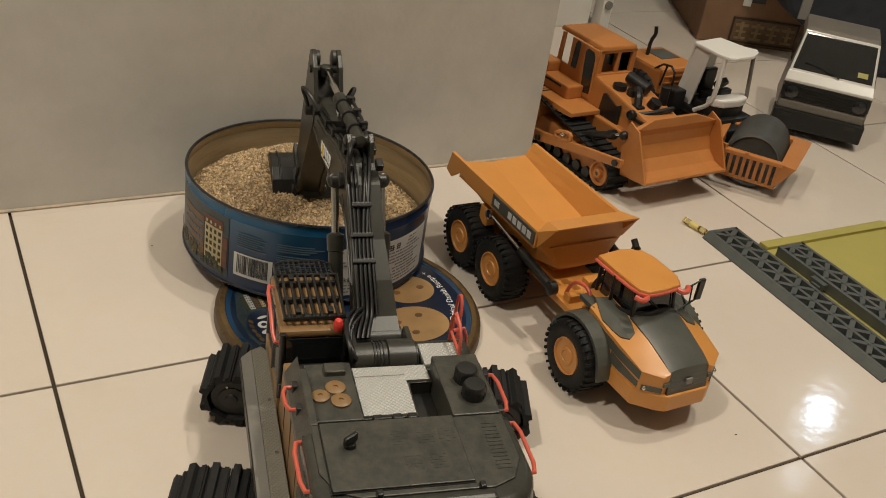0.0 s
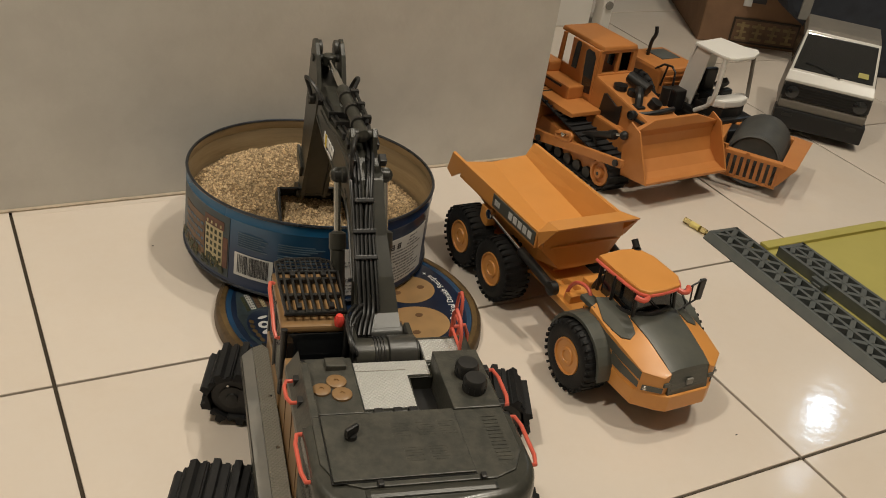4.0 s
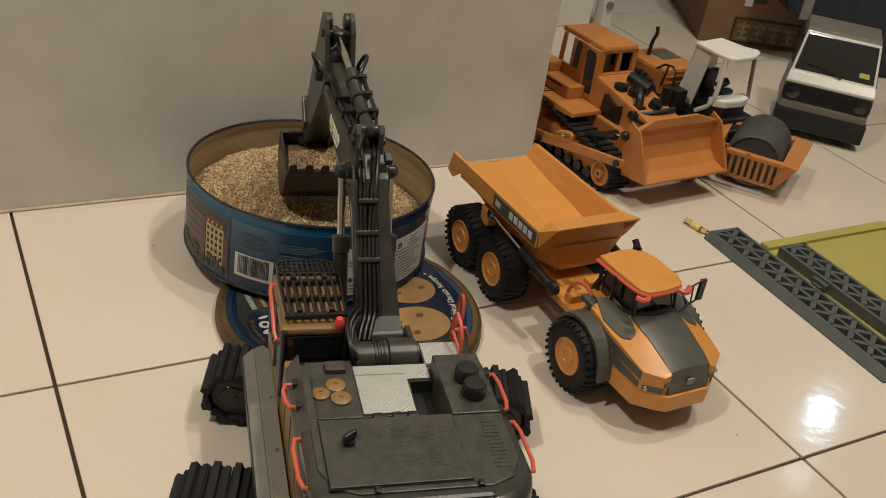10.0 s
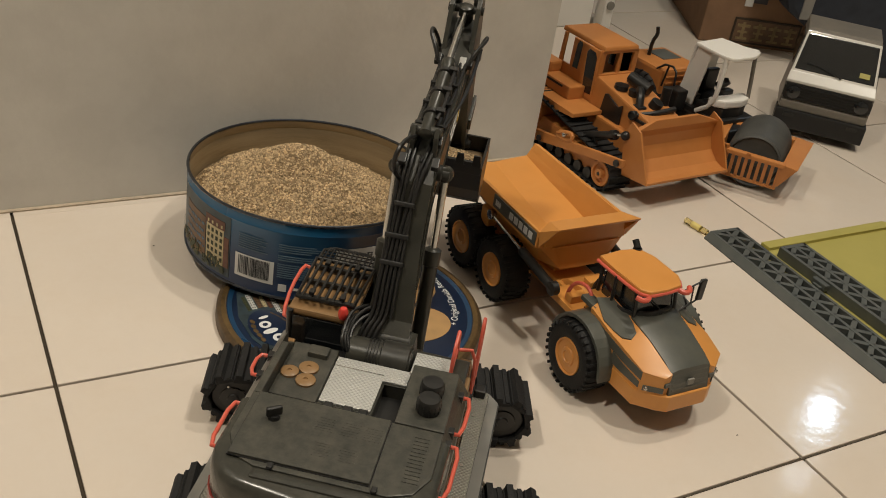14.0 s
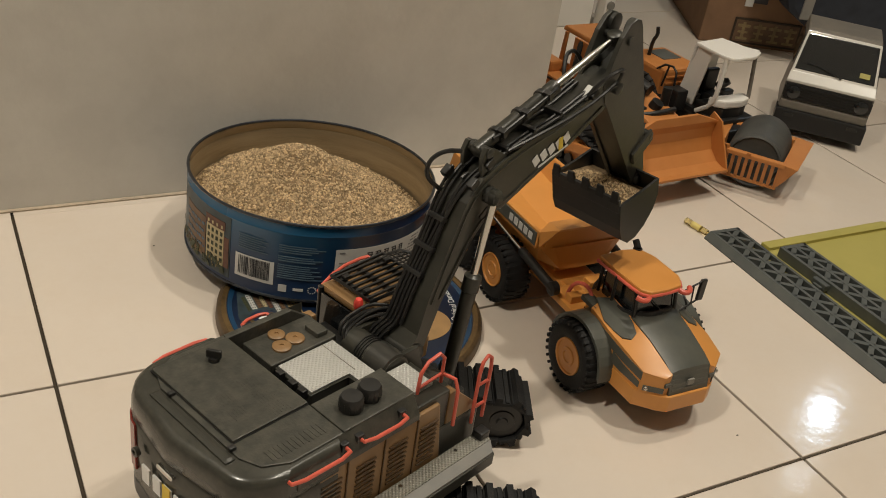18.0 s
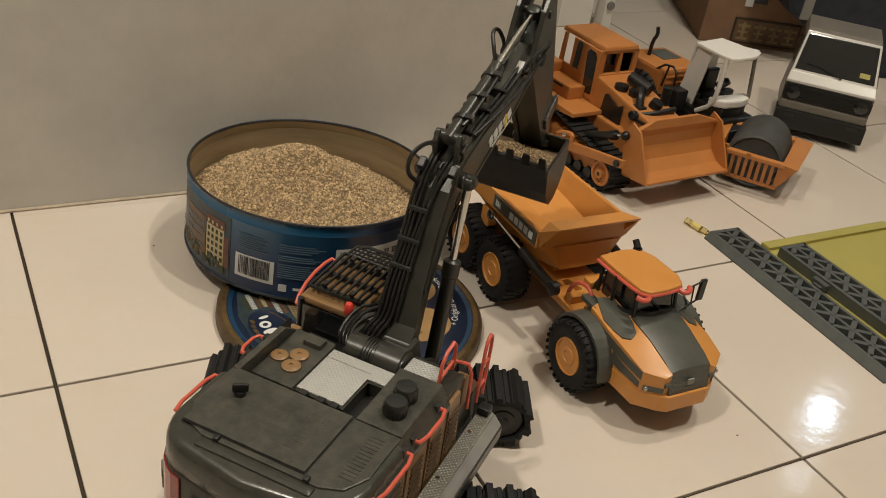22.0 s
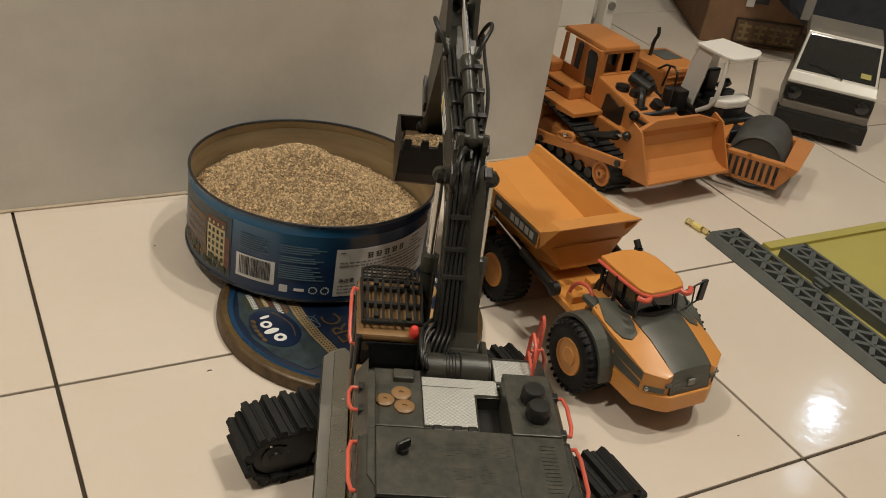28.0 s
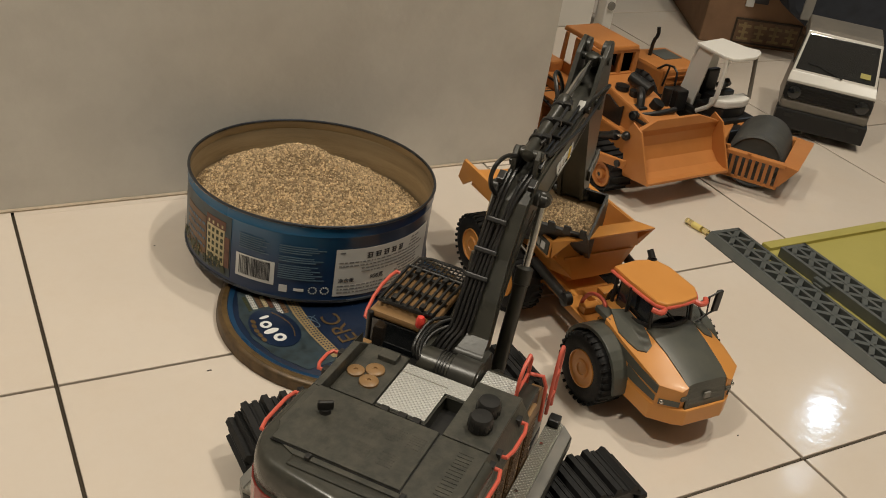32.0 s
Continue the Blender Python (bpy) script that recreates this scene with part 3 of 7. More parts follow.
def tin_lid():
    t = thing("tin_lid", "round blue biscuit tin lid with gold border on the tiles", "lid", pose(0.2860, 0.3255, 0.0))
    r = 0.1335
    part("skirt", Shape().lathe((0, 0, 0), (0, 0, 1), [(r, 0.0), (r + 0.0008, 0.001), (r, 0.0025), (r, 0.0095), (r - 0.0015, 0.0118), (r - 0.004, 0.0128)], 120, False), SKIRT, t, "dark gold printed skirt")
    part("border", Shape().lathe((0, 0, 0), (0, 0, 1), [(r - 0.0035, 0.0120), (r - 0.0045, 0.0132), (r - 0.0080, 0.0136), (r - 0.0095, 0.0130), (r - 0.0100, 0.0118)], 120, False), GOLD, t, "gold printed border ring")
    part("face", Shape().lathe((0, 0, 0), (0, 0, 1), [(r - 0.0150, 0.0116), (r - 0.018, 0.0122), (0.0005, 0.0124)], 120, False), LID_NAVY, t, "deep navy printed face")
    part("face_ring", Shape().lathe((0, 0, 0), (0, 0, 1), [(r - 0.0096, 0.0118), (r - 0.0105, 0.0126), (r - 0.0150, 0.0116)], 120, False), LID_BLUE, t, "pressed blue ring inside the border")
    z = 0.0126
    rnd = random.Random(33)
    part("town_picture", Shape().prism([(-0.1135, 0.012), (-0.1115, -0.025), (-0.100, -0.055), (-0.078, -0.084), (-0.044, -0.078), (-0.053, -0.036), (-0.0585, 0.0), (-0.060, 0.040), (-0.090, 0.070), (-0.104, 0.050)], z - 0.0006, z, 0, None, "z"), TOWN, t, "printed town picture")
    for x, w, y0, y1, mat in ((-0.1000, 0.0035, 0.018, 0.043, GREEN_INK), (-0.0945, 0.0050, 0.020, 0.046, PAPER), (-0.0880, 0.0048, 0.021, 0.044, BROWN_INK), (-0.0830, 0.0038, 0.021, 0.040, CREAM_INK), (-0.0782, 0.0040, 0.018, 0.038, RED_ROOF), (-0.0728, 0.0046, 0.006, 0.034, PAPER), (-0.0672, 0.0045, 0.006, 0.034, BROWN_INK)):
        hs = part("house_picture", Shape().box(x - w / 2, x + w / 2, y0, y1, z, z + 0.0002), mat, t, "small printed house front")
        panes = Shape()
        y = y0 + 0.002
        while y < y1 - 0.002:
            for dx in (-0.25, 0.25):
                panes.box(x + (dx - 0.14) * w, x + (dx + 0.14) * w, y, y + 0.0016, z + 0.0002, z + 0.0003)
            y += 0.0034 + rnd.uniform(0, 0.0012)
        part("house_panes", panes, DARK_PRINT, hs)
    line = [(-0.0560, 0.026), (-0.0560, 0.000), (-0.0520, -0.036), (-0.0440, -0.074)]
    part("terrace_picture", Shape().prism([(x - 0.0060, y) for x, y in line] + [(x + 0.0050, y) for x, y in line[::-1]], z, z + 0.0002, 0, None, "z"), DULL_GOLD, t, "long cream printed terrace")
    panes = Shape()
    for i in range(26):
        y = 0.022 - i * 0.0036
        for k in range(2, len(line)):
            if line[k][1] <= y or k == len(line) - 1:
                a, b = (line[k - 1], line[k]) if y < line[1][1] else (line[0], line[1])
                break
        x = a[0] + (b[0] - a[0]) * (y - a[1]) / (b[1] - a[1])
        for dx in (-0.0042, -0.0010, 0.0020):
            panes.box(x + dx, x + dx + 0.0016, y, y + 0.0016, z + 0.0002, z + 0.0003)
    tagged(part("terrace_panes", panes, LID_NAVY, t, "rows of tiny dark windows"), kind="stuff")
    for x, y, a, b, k in ((0.069, 0.010, 0.029, 0.025, 0), (0.050, -0.048, 0.036, 0.029, 1), (0.052, 0.060, 0.030, 0.025, 2)):
        bis = part("biscuit_picture", disc(Shape(), x, y, a, b, z, z + 0.0002 + k * 0.00005), COOKIE, t, "printed round biscuit")
        for k2 in range(3):
            an = k2 * 1.7 + k
            part("biscuit_chip", disc(Shape(), x + a * 0.5 * math.cos(an), y + b * 0.5 * math.sin(an), 0.0042, 0.0032, z + 0.0004, z + 0.0006, 0, 14), COOKIE_DARK, bis)
    # badge: plain shapes in its colours
    bx, by, lean = -0.0868, -0.0150, -78
    ux, uy = math.cos(radians(lean)), math.sin(radians(lean))
    part("badge_oval", disc(Shape(), bx, by, 0.0318, 0.0222, z + 0.0003, z + 0.0005, lean), LID_NAVY, t, "navy oval badge")
    for x, y, a, b in ((-0.0911, 0.0040, 0.0020, 0.0052), (-0.0932, -0.0078, 0.0056, 0.0058), (-0.0914, -0.0190, 0.0036, 0.0078), (-0.0868, -0.0308, 0.0060, 0.0062)):
        mk = part("badge_mark", disc(Shape(), x, y, a, b, z + 0.0005, z + 0.0007, lean, 24), WHITE_INK, t, "white shape of a badge")
        if a > 0.005:
            part("badge_eye", disc(Shape(), x, y, 0.0024, 0.0027, z + 0.0007, z + 0.0008, lean, 14), LID_NAVY, mk)
    part("badge_curl", Shape().tube([(bx + ux * q - uy * 0.0165 * (1 - (q / 0.034) ** 2), by + uy * q + ux * 0.0165, z + 0.0004) for q in (-0.022, -0.012, 0.0, 0.012, 0.022)], 0.0007, 5, 1), GOLD, t)
    for k in range(5):
        part("badge_bead", disc(Shape(), -0.1052 + abs(k - 1.5) * 0.0012, 0.000 - k * 0.0075, 0.0036, 0.0022, z + 0.0005, z + 0.0007, lean, 12), GOLD, t)
    part("emblem", Shape().tube([(-0.0473 + 0.0035 * math.cos(k * 1.1) * (1 + 0.5 * (k % 2)), -0.016 + 0.010 * math.sin(k * 0.7), z + 0.0004) for k in range(12)], 0.0004, 5, 1), PALE_INK, t)
    flat_words("ERC", 0.027, (-0.0185, -0.0310, z + 0.0004), 98, GOLD, t, "gold_lettering")
    flat_words("+ Original Danish Recipe +", 0.0095, (0, 0, z + 0.0003), -8, WHITE_INK, t, "lid_words", 0.108)


biscuit_tin()
grit()
tin_lid()

# ---- model excavator: joints and their course ----
TRACK_TURN = (-25.6, 1.0)
CENTRE = ((0.2081, 0.1092), (0.2532, 0.0787))
SIZE = 1.04  # the machine is drawn a little small; its meshes and joints are all enlarged by this
SOLE = 0.0219  # height of the track soles in the drawing
FOOT = (0.0161, 0.1475)
BOOM_Y, BOOM_SKEW, BOOM_LEN = -0.0015, 1.1, 0.2623
STICK_TOP = (-0.0150, 0.0405)
KNEE = (0.1185, 0.0476)
LINK = (0.1107, 0.0)
BUCKET_PIN = (0.127, -0.004)

# seconds and degrees: the house's turn, the boom's rise, the stick and the bucket against the boom, the machine's tilt on its front track
SWING = [(0, 77.0), (3.5, 76.8), (5.5, 77.2), (6.5, 76.6), (8, 76.4), (11, 76.3), (11.5, 84.6), (12, 84.7), (12.5, 72.1), (13, 74.2), (13.5, 74.3), (14, 52.4),
         (14.5, 52.6), (16.5, 44.1), (17, 41.4), (17.5, 19.5), (18, 19.7), (18.5, 26.6), (19, 30.5), (19.5, 41.1), (20, 38.5), (21, 38.6), (21.5, 32.0), (22, 38.0),
         (22.5, 38.5), (25, 38.6), (25.5, 37.9), (27.5, 61.7), (28, 66.5), (28.5, 45.9), (29, 38.1), (29.5, 39.9), (30, 40.0), (30.5, 40.8), (31, 39.4), (32, 39.2)]
BOOM = [(0, 15.1), (0.5, 16.6), (1, 17.5), (2, 17.6), (2.5, 16), (3.5, 16.2), (5.5, 29.5), (6, 23.8), (6.5, 19.6), (7, 18.5), (8, 18.6), (8.5, 22.6), (9, 24.2), (10, 24.3), (10.5, 24), (11, 23.3), (12, 23.2), (12.5, 24), (13, 27.4), (13.5, 32.3), (14, 34.8), (14.5, 38.4), (16.5, 40.8), (17, 41.1), (17.5, 39), (18, 38.7), (19, 39.2), (20, 38), (21, 37.5), (22, 38.6), (25.5, 38.5), (28, 39.6), (29, 39.8), (29.5, 45.2), (30, 45.2), (30.5, 38.7), (31, 29.1), (32, 28.5)]
STICK = [(0, -75.6), (1, -76.1), (2.5, -80.6), (3.5, -84.6), (5.5, -86.1), (6, -86.6), (7, -86), (8, -81.5), (8.5, -76.5), (9, -75), (10, -74), (11, -77.5), (12, -81.2), (12.5, -86.6), (13, -90.6), (14, -92.6), (17, -93.6), (18, -90.1), (25.5, -90.6), (27.5, -96.6), (28, -96.6), (29, -93.6), (30, -92.6), (31, -91.1), (32, -90.6)]
BUCKET = [(0, 61), (1, 52), (2, 24), (2.5, -7), (3, -34), (3.5, -39), (5.5, -66), (6, -60), (7, -46), (8, -52), (8.5, -58), (9, -64), (10, -75), (11, -80), (12, -84), (13, -94), (14, -98), (17, -100), (18, -97), (25.5, -97), (27.5, -99), (28, -99), (29, -96), (30.6, -87), (31.2, -81), (32, -73)]
TILT = [(0, 0.35), (3.5, 0.25), (5.5, -6.28), (6, 0), (6.5, 0.25), (7, 0.25), (7.5, 0), (32, 0)]
SETTLE = [(0, 0), (25.5, 0), (27.3, 1), (32, 1)]


def course(rows, t):
    """Monotone curve through the rows."""
    if t <= rows[0][0]:
        return rows[0][1]
    for k in range(len(rows) - 1):
        (t0, a), (t1, b) = rows[k], rows[k + 1]
        if t <= t1:
            h = t1 - t0

            def slope(i):
                if i <= 0 or i >= len(rows) - 1:
                    return 0.0
                d0 = (rows[i][1] - rows[i - 1][1]) / (rows[i][0] - rows[i - 1][0])
                d1 = (rows[i + 1][1] - rows[i][1]) / (rows[i + 1][0] - rows[i][0])
                return 0.0 if d0 * d1 <= 0 else 2 * d0 * d1 / (d0 + d1)
            s = (t - t0) / h
            m0, m1 = slope(k) * h, slope(k + 1) * h
            return (2 * s ** 3 - 3 * s ** 2 + 1) * a + (s ** 3 - 2 * s ** 2 + s) * m0 + (3 * s ** 2 - 2 * s ** 3) * b + (s ** 3 - s ** 2) * m1
    return rows[-1][1]


def joints(t):
    """Poses of the machine and of its jointed parts at t seconds, the parts' in the machine's own space."""
    k = course(SETTLE, t)
    turn = TRACK_TURN[0] + (TRACK_TURN[1] - TRACK_TURN[0]) * k
    cx = CENTRE[0][0] + (CENTRE[1][0] - CENTRE[0][0]) * k
    cy = CENTRE[0][1] + (CENTRE[1][1] - CENTRE[0][1]) * k
    root = pose(cx, cy, 0, 0, 0, turn) @ pose(0, 0.094, 0) @ pose(0, 0, 0, course(TILT, t)) @ pose(0, -0.094, -SOLE * SIZE)
    rise, sw = course(BOOM, t), course(SWING, t) - turn
    house = pose(0, 0, 0, 0, 0, sw)
    plane = pose(0, 0, 0, 0, 0, sw + BOOM_SKEW) @ pose(0, BOOM_Y, 0)
    boom = plane @ pose(FOOT[0], 0, FOOT[1], 0, -rise)
    arm = rise + course(STICK, t)
    stick = boom @ pose(BOOM_LEN, 0, 0, 0, rise - arm)
    dig = rise + course(BUCKET, t)
    bucket = stick @ pose(BUCKET_PIN[0], 0, BUCKET_PIN[1], 0, arm - dig)
    out = {"house": house, "boom": boom, "stick": stick, "bucket": bucket}

    def ram(name, a, b):
        """Barrel at a pointing to b, rod at b pointing to a."""
        out[name + "_barrel"] = Matrix.Translation(a) @ (b - a).to_track_quat("X", "Y").to_matrix().to_4x4()
        out[name + "_rod"] = Matrix.Translation(b) @ (a - b).to_track_quat("X", "Y").to_matrix().to_4x4()
    for side, y in (("left", 0.0185), ("right", -0.0185)):
        ram("lift_" + side, plane @ Vector((0.058, y, 0.108)), boom @ Vector((KNEE[0], y, KNEE[1])))
    ram("arm", boom @ Vector((0.136, 0, 0.074)), stick @ Vector((STICK_TOP[0] - 0.008, 0, STICK_TOP[1] - 0.014)))
    crank = stick @ Vector((0.098, 0, 0.026))
    ram("curl", stick @ Vector((-0.006, 0, 0.040)), crank)
    ear = bucket @ Vector((0.016, 0, 0.006))
    out["rocker"] = Matrix.Translation(crank) @ (ear - crank).to_track_quat("X", "Y").to_matrix().to_4x4()
    for m in out.values():
        m.translation *= SIZE
    out["root"], out["scoop"] = root, root @ out["bucket"]
    return out


def rail(points, parent, r=0.0014):
    return part("handrail", Shape().tube(points, r, 8, 1), CORAL, parent, "coral-red handrail")


def track(root, y, name):
    """One crawler: frame, sprocket, idler, rollers and its shoes."""
    half, r, w, zc = 0.110, 0.0202, 0.0225, 0.0488

    def stadium(q, n=10):
        return [(half + q * math.sin(math.pi * i / n), zc + q * math.cos(math.pi * i / n)) for i in range(n + 1)] + [(-half - q * math.sin(math.pi * i / n), zc - q * math.cos(math.pi * i / n)) for i in range(n + 1)]
    t = part(name, Shape().prism(stadium(0.0176), y - 0.0185, y + 0.0185, 0.0012), BLACK, root, "black crawler frame with rubber shoes")
    for s in (-1, 1):
        part("side_plate", Shape().prism([(-0.078, zc - 0.008), (0.078, zc - 0.008), (0.070, zc + 0.009), (-0.070, zc + 0.009)], y + s * 0.0186 - 0.0014, y + s * 0.0186 + 0.0014, 0.0006), BLACK, t)
        for x in (-half, half):
            part("hub_cap", Shape().lathe((x, y + s * 0.0180, zc), (0, s, 0), [(0.0110, 0), (0.0105, 0.0014), (0.0050, 0.0018), (0.0044, 0.0032), (0.0005, 0.0034)], 20), BLACK, t)
        for k in range(3):
            part("side_bolt", Shape().cyl((-half - 0.004 + k * 0.006, y + s * 0.0184, zc + 0.0115 - k * 0.002), (-half - 0.004 + k * 0.006, y + s * 0.0196, zc + 0.0115 - k * 0.002), 0.0011, None, 8), STEEL if k == 0 else BLACK, t)
    for k in range(6):
        part("roller", Shape().cyl((-0.075 + k * 0.03, y - 0.0205, zc - 0.0125), (-0.075 + k * 0.03, y + 0.0205, zc - 0.0125), 0.0055, None, 12), BLACK, t)
    shoe = Shape()
    shoe.box(-0.0072, 0.0072, -w, w, -0.002, 0.0012, 0.0005)
    shoe.prism([(-0.0062, 0.001), (0.0006, 0.001), (-0.0004, 0.0058), (-0.0052, 0.0058)], -w, w)
    shoe.box(0.0030, 0.0062, -w * 0.98, w * 0.98, 0.001, 0.0026)
    mesh = shoe.mesh("track_shoe", RUBBER)
    loop = 4 * half + 2 * math.pi * r
    n = 38
    for k in range(n):
        s = (k + 0.5) / n * loop
        if s < 2 * half:
            p, a = (-half + s, zc + r), 0
        elif s < 2 * half + math.pi * r:
            q = (s - 2 * half) / r
            p, a = (half + r * math.sin(q), zc + r * math.cos(q)), math.degrees(q)
        elif s < 4 * half + math.pi * r:
            p, a = (half - (s - 2 * half - math.pi * r), zc - r), 180
        else:
            q = (s - 4 * half - math.pi * r) / r
            p, a = (-half - r * math.sin(q), zc - r * math.cos(q)), 180 + math.degrees(q)
        ob = new("track_shoe", mesh)
        ob.parent = t
        ob.matrix_basis = pose(p[0], y, p[1] + (0.0005 if a == 180 else 0), 0, a, 0)


def excavator():
    m = {}
    root = thing("model_excavator", "dark grey-green radio-controlled crawler excavator with coral-red handrails", "toy excavator")
    m["root"] = root
    # undercarriage
    part("undercarriage", Shape().box(-0.062, 0.062, -0.055, 0.055, 0.036, 0.062, 0.004, None, (0.75, 0.9)).box(-0.050, -0.020, -0.066, 0.066, 0.036, 0.060, 0.003).box(0.020, 0.050, -0.066, 0.066, 0.036, 0.060, 0.003), BLACK, root, "black cross frame")
    part("swing_ring", Shape().lathe((0, 0, 0), (0, 0, 1), [(0.046, 0.054), (0.048, 0.058), (0.048, 0.070), (0.042, 0.079)], 40), BLACK, root)
    track(root, 0.0700, "track")
    track(root, -0.0700, "track")

    # house
    rear = [(-0.140, 0.0690)] + [(-0.140 - 0.030 * math.sin(radians(a)), 0.041 + 0.028 * math.cos(radians(a))) for a in range(0, 91, 15)]
    plan = [(0.045, 0.066), (-0.02, 0.069)] + rear + [(-0.1755, 0.0)] + [(x, -y) for x, y in reversed(rear)] + [(-0.02, -0.069), (0.040, -0.066)]
    house = part("house", Shape().prism(plan, 0.078, 0.092, 0.002, None, "z"), BLACK, root, "dark turning platform")
    m["house"] = house

    def tail(z, inset):
        cx = -0.06
        return [(cx + (x - cx) * (1 - inset), y * (1 - inset), z) for x, y in [(-0.100, 0.0690)] + rear + [(-0.1760, 0.0)] + [(x, -y) for x, y in reversed(rear)] + [(-0.100, -0.0690)]]
    rings = [tail(0.088, 0.03), tail(0.093, 0.0), tail(0.141, 0.0), tail(0.1425, 0.010), tail(0.1445, 0.0), tail(0.156, 0.004), tail(0.1610, 0.016), tail(0.1635, 0.040), tail(0.1642, 0.075)]
    n = len(rings[0])
    cw = Shape()
    cw.add([v for ring in rings for v in ring], [(k * n + i, k * n + (i + 1) % n, (k + 1) * n + (i + 1) % n, (k + 1) * n + i) for k in range(len(rings) - 1) for i in range(n)] + [tuple(range(n - 1, -1, -1)), tuple((len(rings) - 1) * n + i for i in range(n))])
    part("counterweight", cw, TAIL, house, "glossy dark rounded tail weight")
    # side panels
    for s in (1, -1):
        p = Shape().solid([(-0.115, s * 0.060, 0.092), (0.000, s * 0.060, 0.092), (0.000, s * 0.0692, 0.092), (-0.115, s * 0.0692, 0.092),
                           (-0.115, s * 0.060, 0.149), (-0.008, s * 0.060, 0.149), (-0.008, s * 0.0685, 0.149), (-0.115, s * 0.0685, 0.149)],
                          [(3, 2, 1, 0), (4, 5, 6, 7), (0, 1, 5, 4), (1, 2, 6, 5), (2, 3, 7, 6), (3, 0, 4, 7)], 0.0015)
        part("side_panel", p, BRONZE, house, "bronze painted side panel with rows of louvres")
        for x in (-0.092, -0.060, -0.030):
            part("panel_seam", Shape().box(x - 0.0004, x + 0.0004, s * 0.0688 - 0.0010, s * 0.0688 + 0.0005, 0.094, 0.147), LOUVRE, house)
        if s > 0:
            continue
        lv = Shape()
        for k in range(9):
            for c in range(4):
                x = -0.113 + c * 0.0290
                lv.box(x, x + 0.0165, s * 0.0690 - 0.0010, s * 0.0690 + 0.0006, 0.104 + k * 0.004, 0.1052 + k * 0.004)
        part("louvre_block", lv, LOUVRE, house, "rows of fine dark louvre slots")
    # hood and deck
    part("upper_body", Shape().prism([(-0.0915, -0.062), (-0.0915, 0.062), (-0.132, 0.062), (-0.148, 0.054), (-0.154, 0.040), (-0.154, -0.040), (-0.148, -0.054), (-0.132, -0.062)], 0.092, 0.1655, 0.0008, None, "z"), SHELL, house, "grey-green upper body")
    part("right_deck", Shape().box(-0.0912, -0.030, -0.062, -0.0300, 0.092, 0.1662, 0.0008), SHELL, house)
    part("left_deck", Shape().prism([(-0.0912, 0.092), (-0.0912, 0.1655), (-0.036, 0.1655), (-0.014, 0.150), (-0.014, 0.092)], 0.0570, 0.0620, 0.0006), SHELL, house)
    part("hood_gap", Shape().box(-0.1500, -0.0916, -0.0290, 0.0575, 0.1650, 0.1659), BLACK, house)
    part("engine_hood", Shape().box(-0.1493, -0.0921, -0.0283, 0.0568, 0.1652, 0.1674, 0.0005), SHELL, house, "grey-green engine hood with slots")
    for s in (1, -1):
        edge = Shape().prism([(s * 0.0615, 0.1655), (s * 0.0610, 0.148), (s * 0.0700, 0.148), (s * 0.0695, 0.1525)], -0.133, -0.022 if s > 0 else -0.030, 0.0006, Matrix(((0, 1, 0, 0), (1, 0, 0, 0), (0, 0, 1, 0), (0, 0, 0, 1))))
        part("deck_edge", edge, SHELL, house, "sloping grey-green shoulder")
    part("rear_edge", Shape().box(-0.163, -0.1545, -0.040, 0.040, 0.156, 0.1660, 0.003), OLIVE, house)
    part("deck_well", Shape().box(-0.0912, -0.002, -0.030, 0.0568, 0.100, 0.1425, 0.001), BLACK, house)
    part("battery_deck", Shape().box(-0.0785, -0.020, 0.0248, 0.0568, 0.140, 0.1560, 0.0010).box(-0.034, -0.024, 0.030, 0.044, 0.155, 0.1600, 0.001), SHELL, house, "raised grey deck beside the boom")
    for x, y, r in ((-0.0467, 0.0388, 0.0068), (-0.0545, 0.0498, 0.0062), (-0.0600, 0.0370, 0.0068)):
        part("bronze_disc", Shape().lathe((x, y, 0.1558), (0, 0, 1), [(r, 0), (r, 0.0016), (r - 0.0008, 0.0022), (0.0016, 0.0022), (0.0014, 0.0014), (0.0005, 0.0014)], 24), BRONZE, house, "round bronze-coloured disc")
    part("tread_plate", Shape().prism([(-0.0735, -0.0110), (-0.0400, -0.0110), (-0.0400, -0.0280), (-0.0245, -0.0280), (-0.0245, 0.0240), (-0.0735, 0.0240)], 0.1515, 0.1545, 0.0004, None, "z"), TREAD, house, "silver diamond-tread plate")
    part("plate_frame", Shape().prism([(-0.0755, -0.0125), (-0.0755, 0.0255), (-0.0235, 0.0255), (-0.0235, -0.0295), (-0.0415, -0.0295), (-0.0415, -0.0125)], 0.142, 0.1530, 0.0006, None, "z"), OLIVE, house)
    part("plate_seam", Shape().box(-0.0350, -0.0344, -0.011, 0.0238, 0.1544, 0.1549), STEEL, house)
    for x, y in ((-0.0775, 0.016), (-0.0775, 0.003), (-0.0775, -0.007)):
        part("hinge", Shape().box(x - 0.003, x + 0.002, y - 0.003, y + 0.003, 0.150, 0.157, 0.0008), BLACK, house)
    for x, y in ((-0.0735, -0.0480), (-0.0570, -0.0470)):
        c = Shape().lathe((x, y, 0.1665), (0, 0, 1), [(0.0078, 0), (0.0080, 0.008), (0.0068, 0.0100), (0.0002, 0.0104)], 26)
        cap = part("filler_cap", c, BLACK, house, "black ribbed screw cap")
        for k in range(13):
            a = 2 * math.pi * k / 13
            part("grip_rib", Shape().cyl((x + 0.0078 * math.cos(a), y + 0.0078 * math.sin(a), 0.167), (x + 0.0078 * math.cos(a), y + 0.0078 * math.sin(a), 0.1738), 0.0004, None, 6), BLACK, cap)
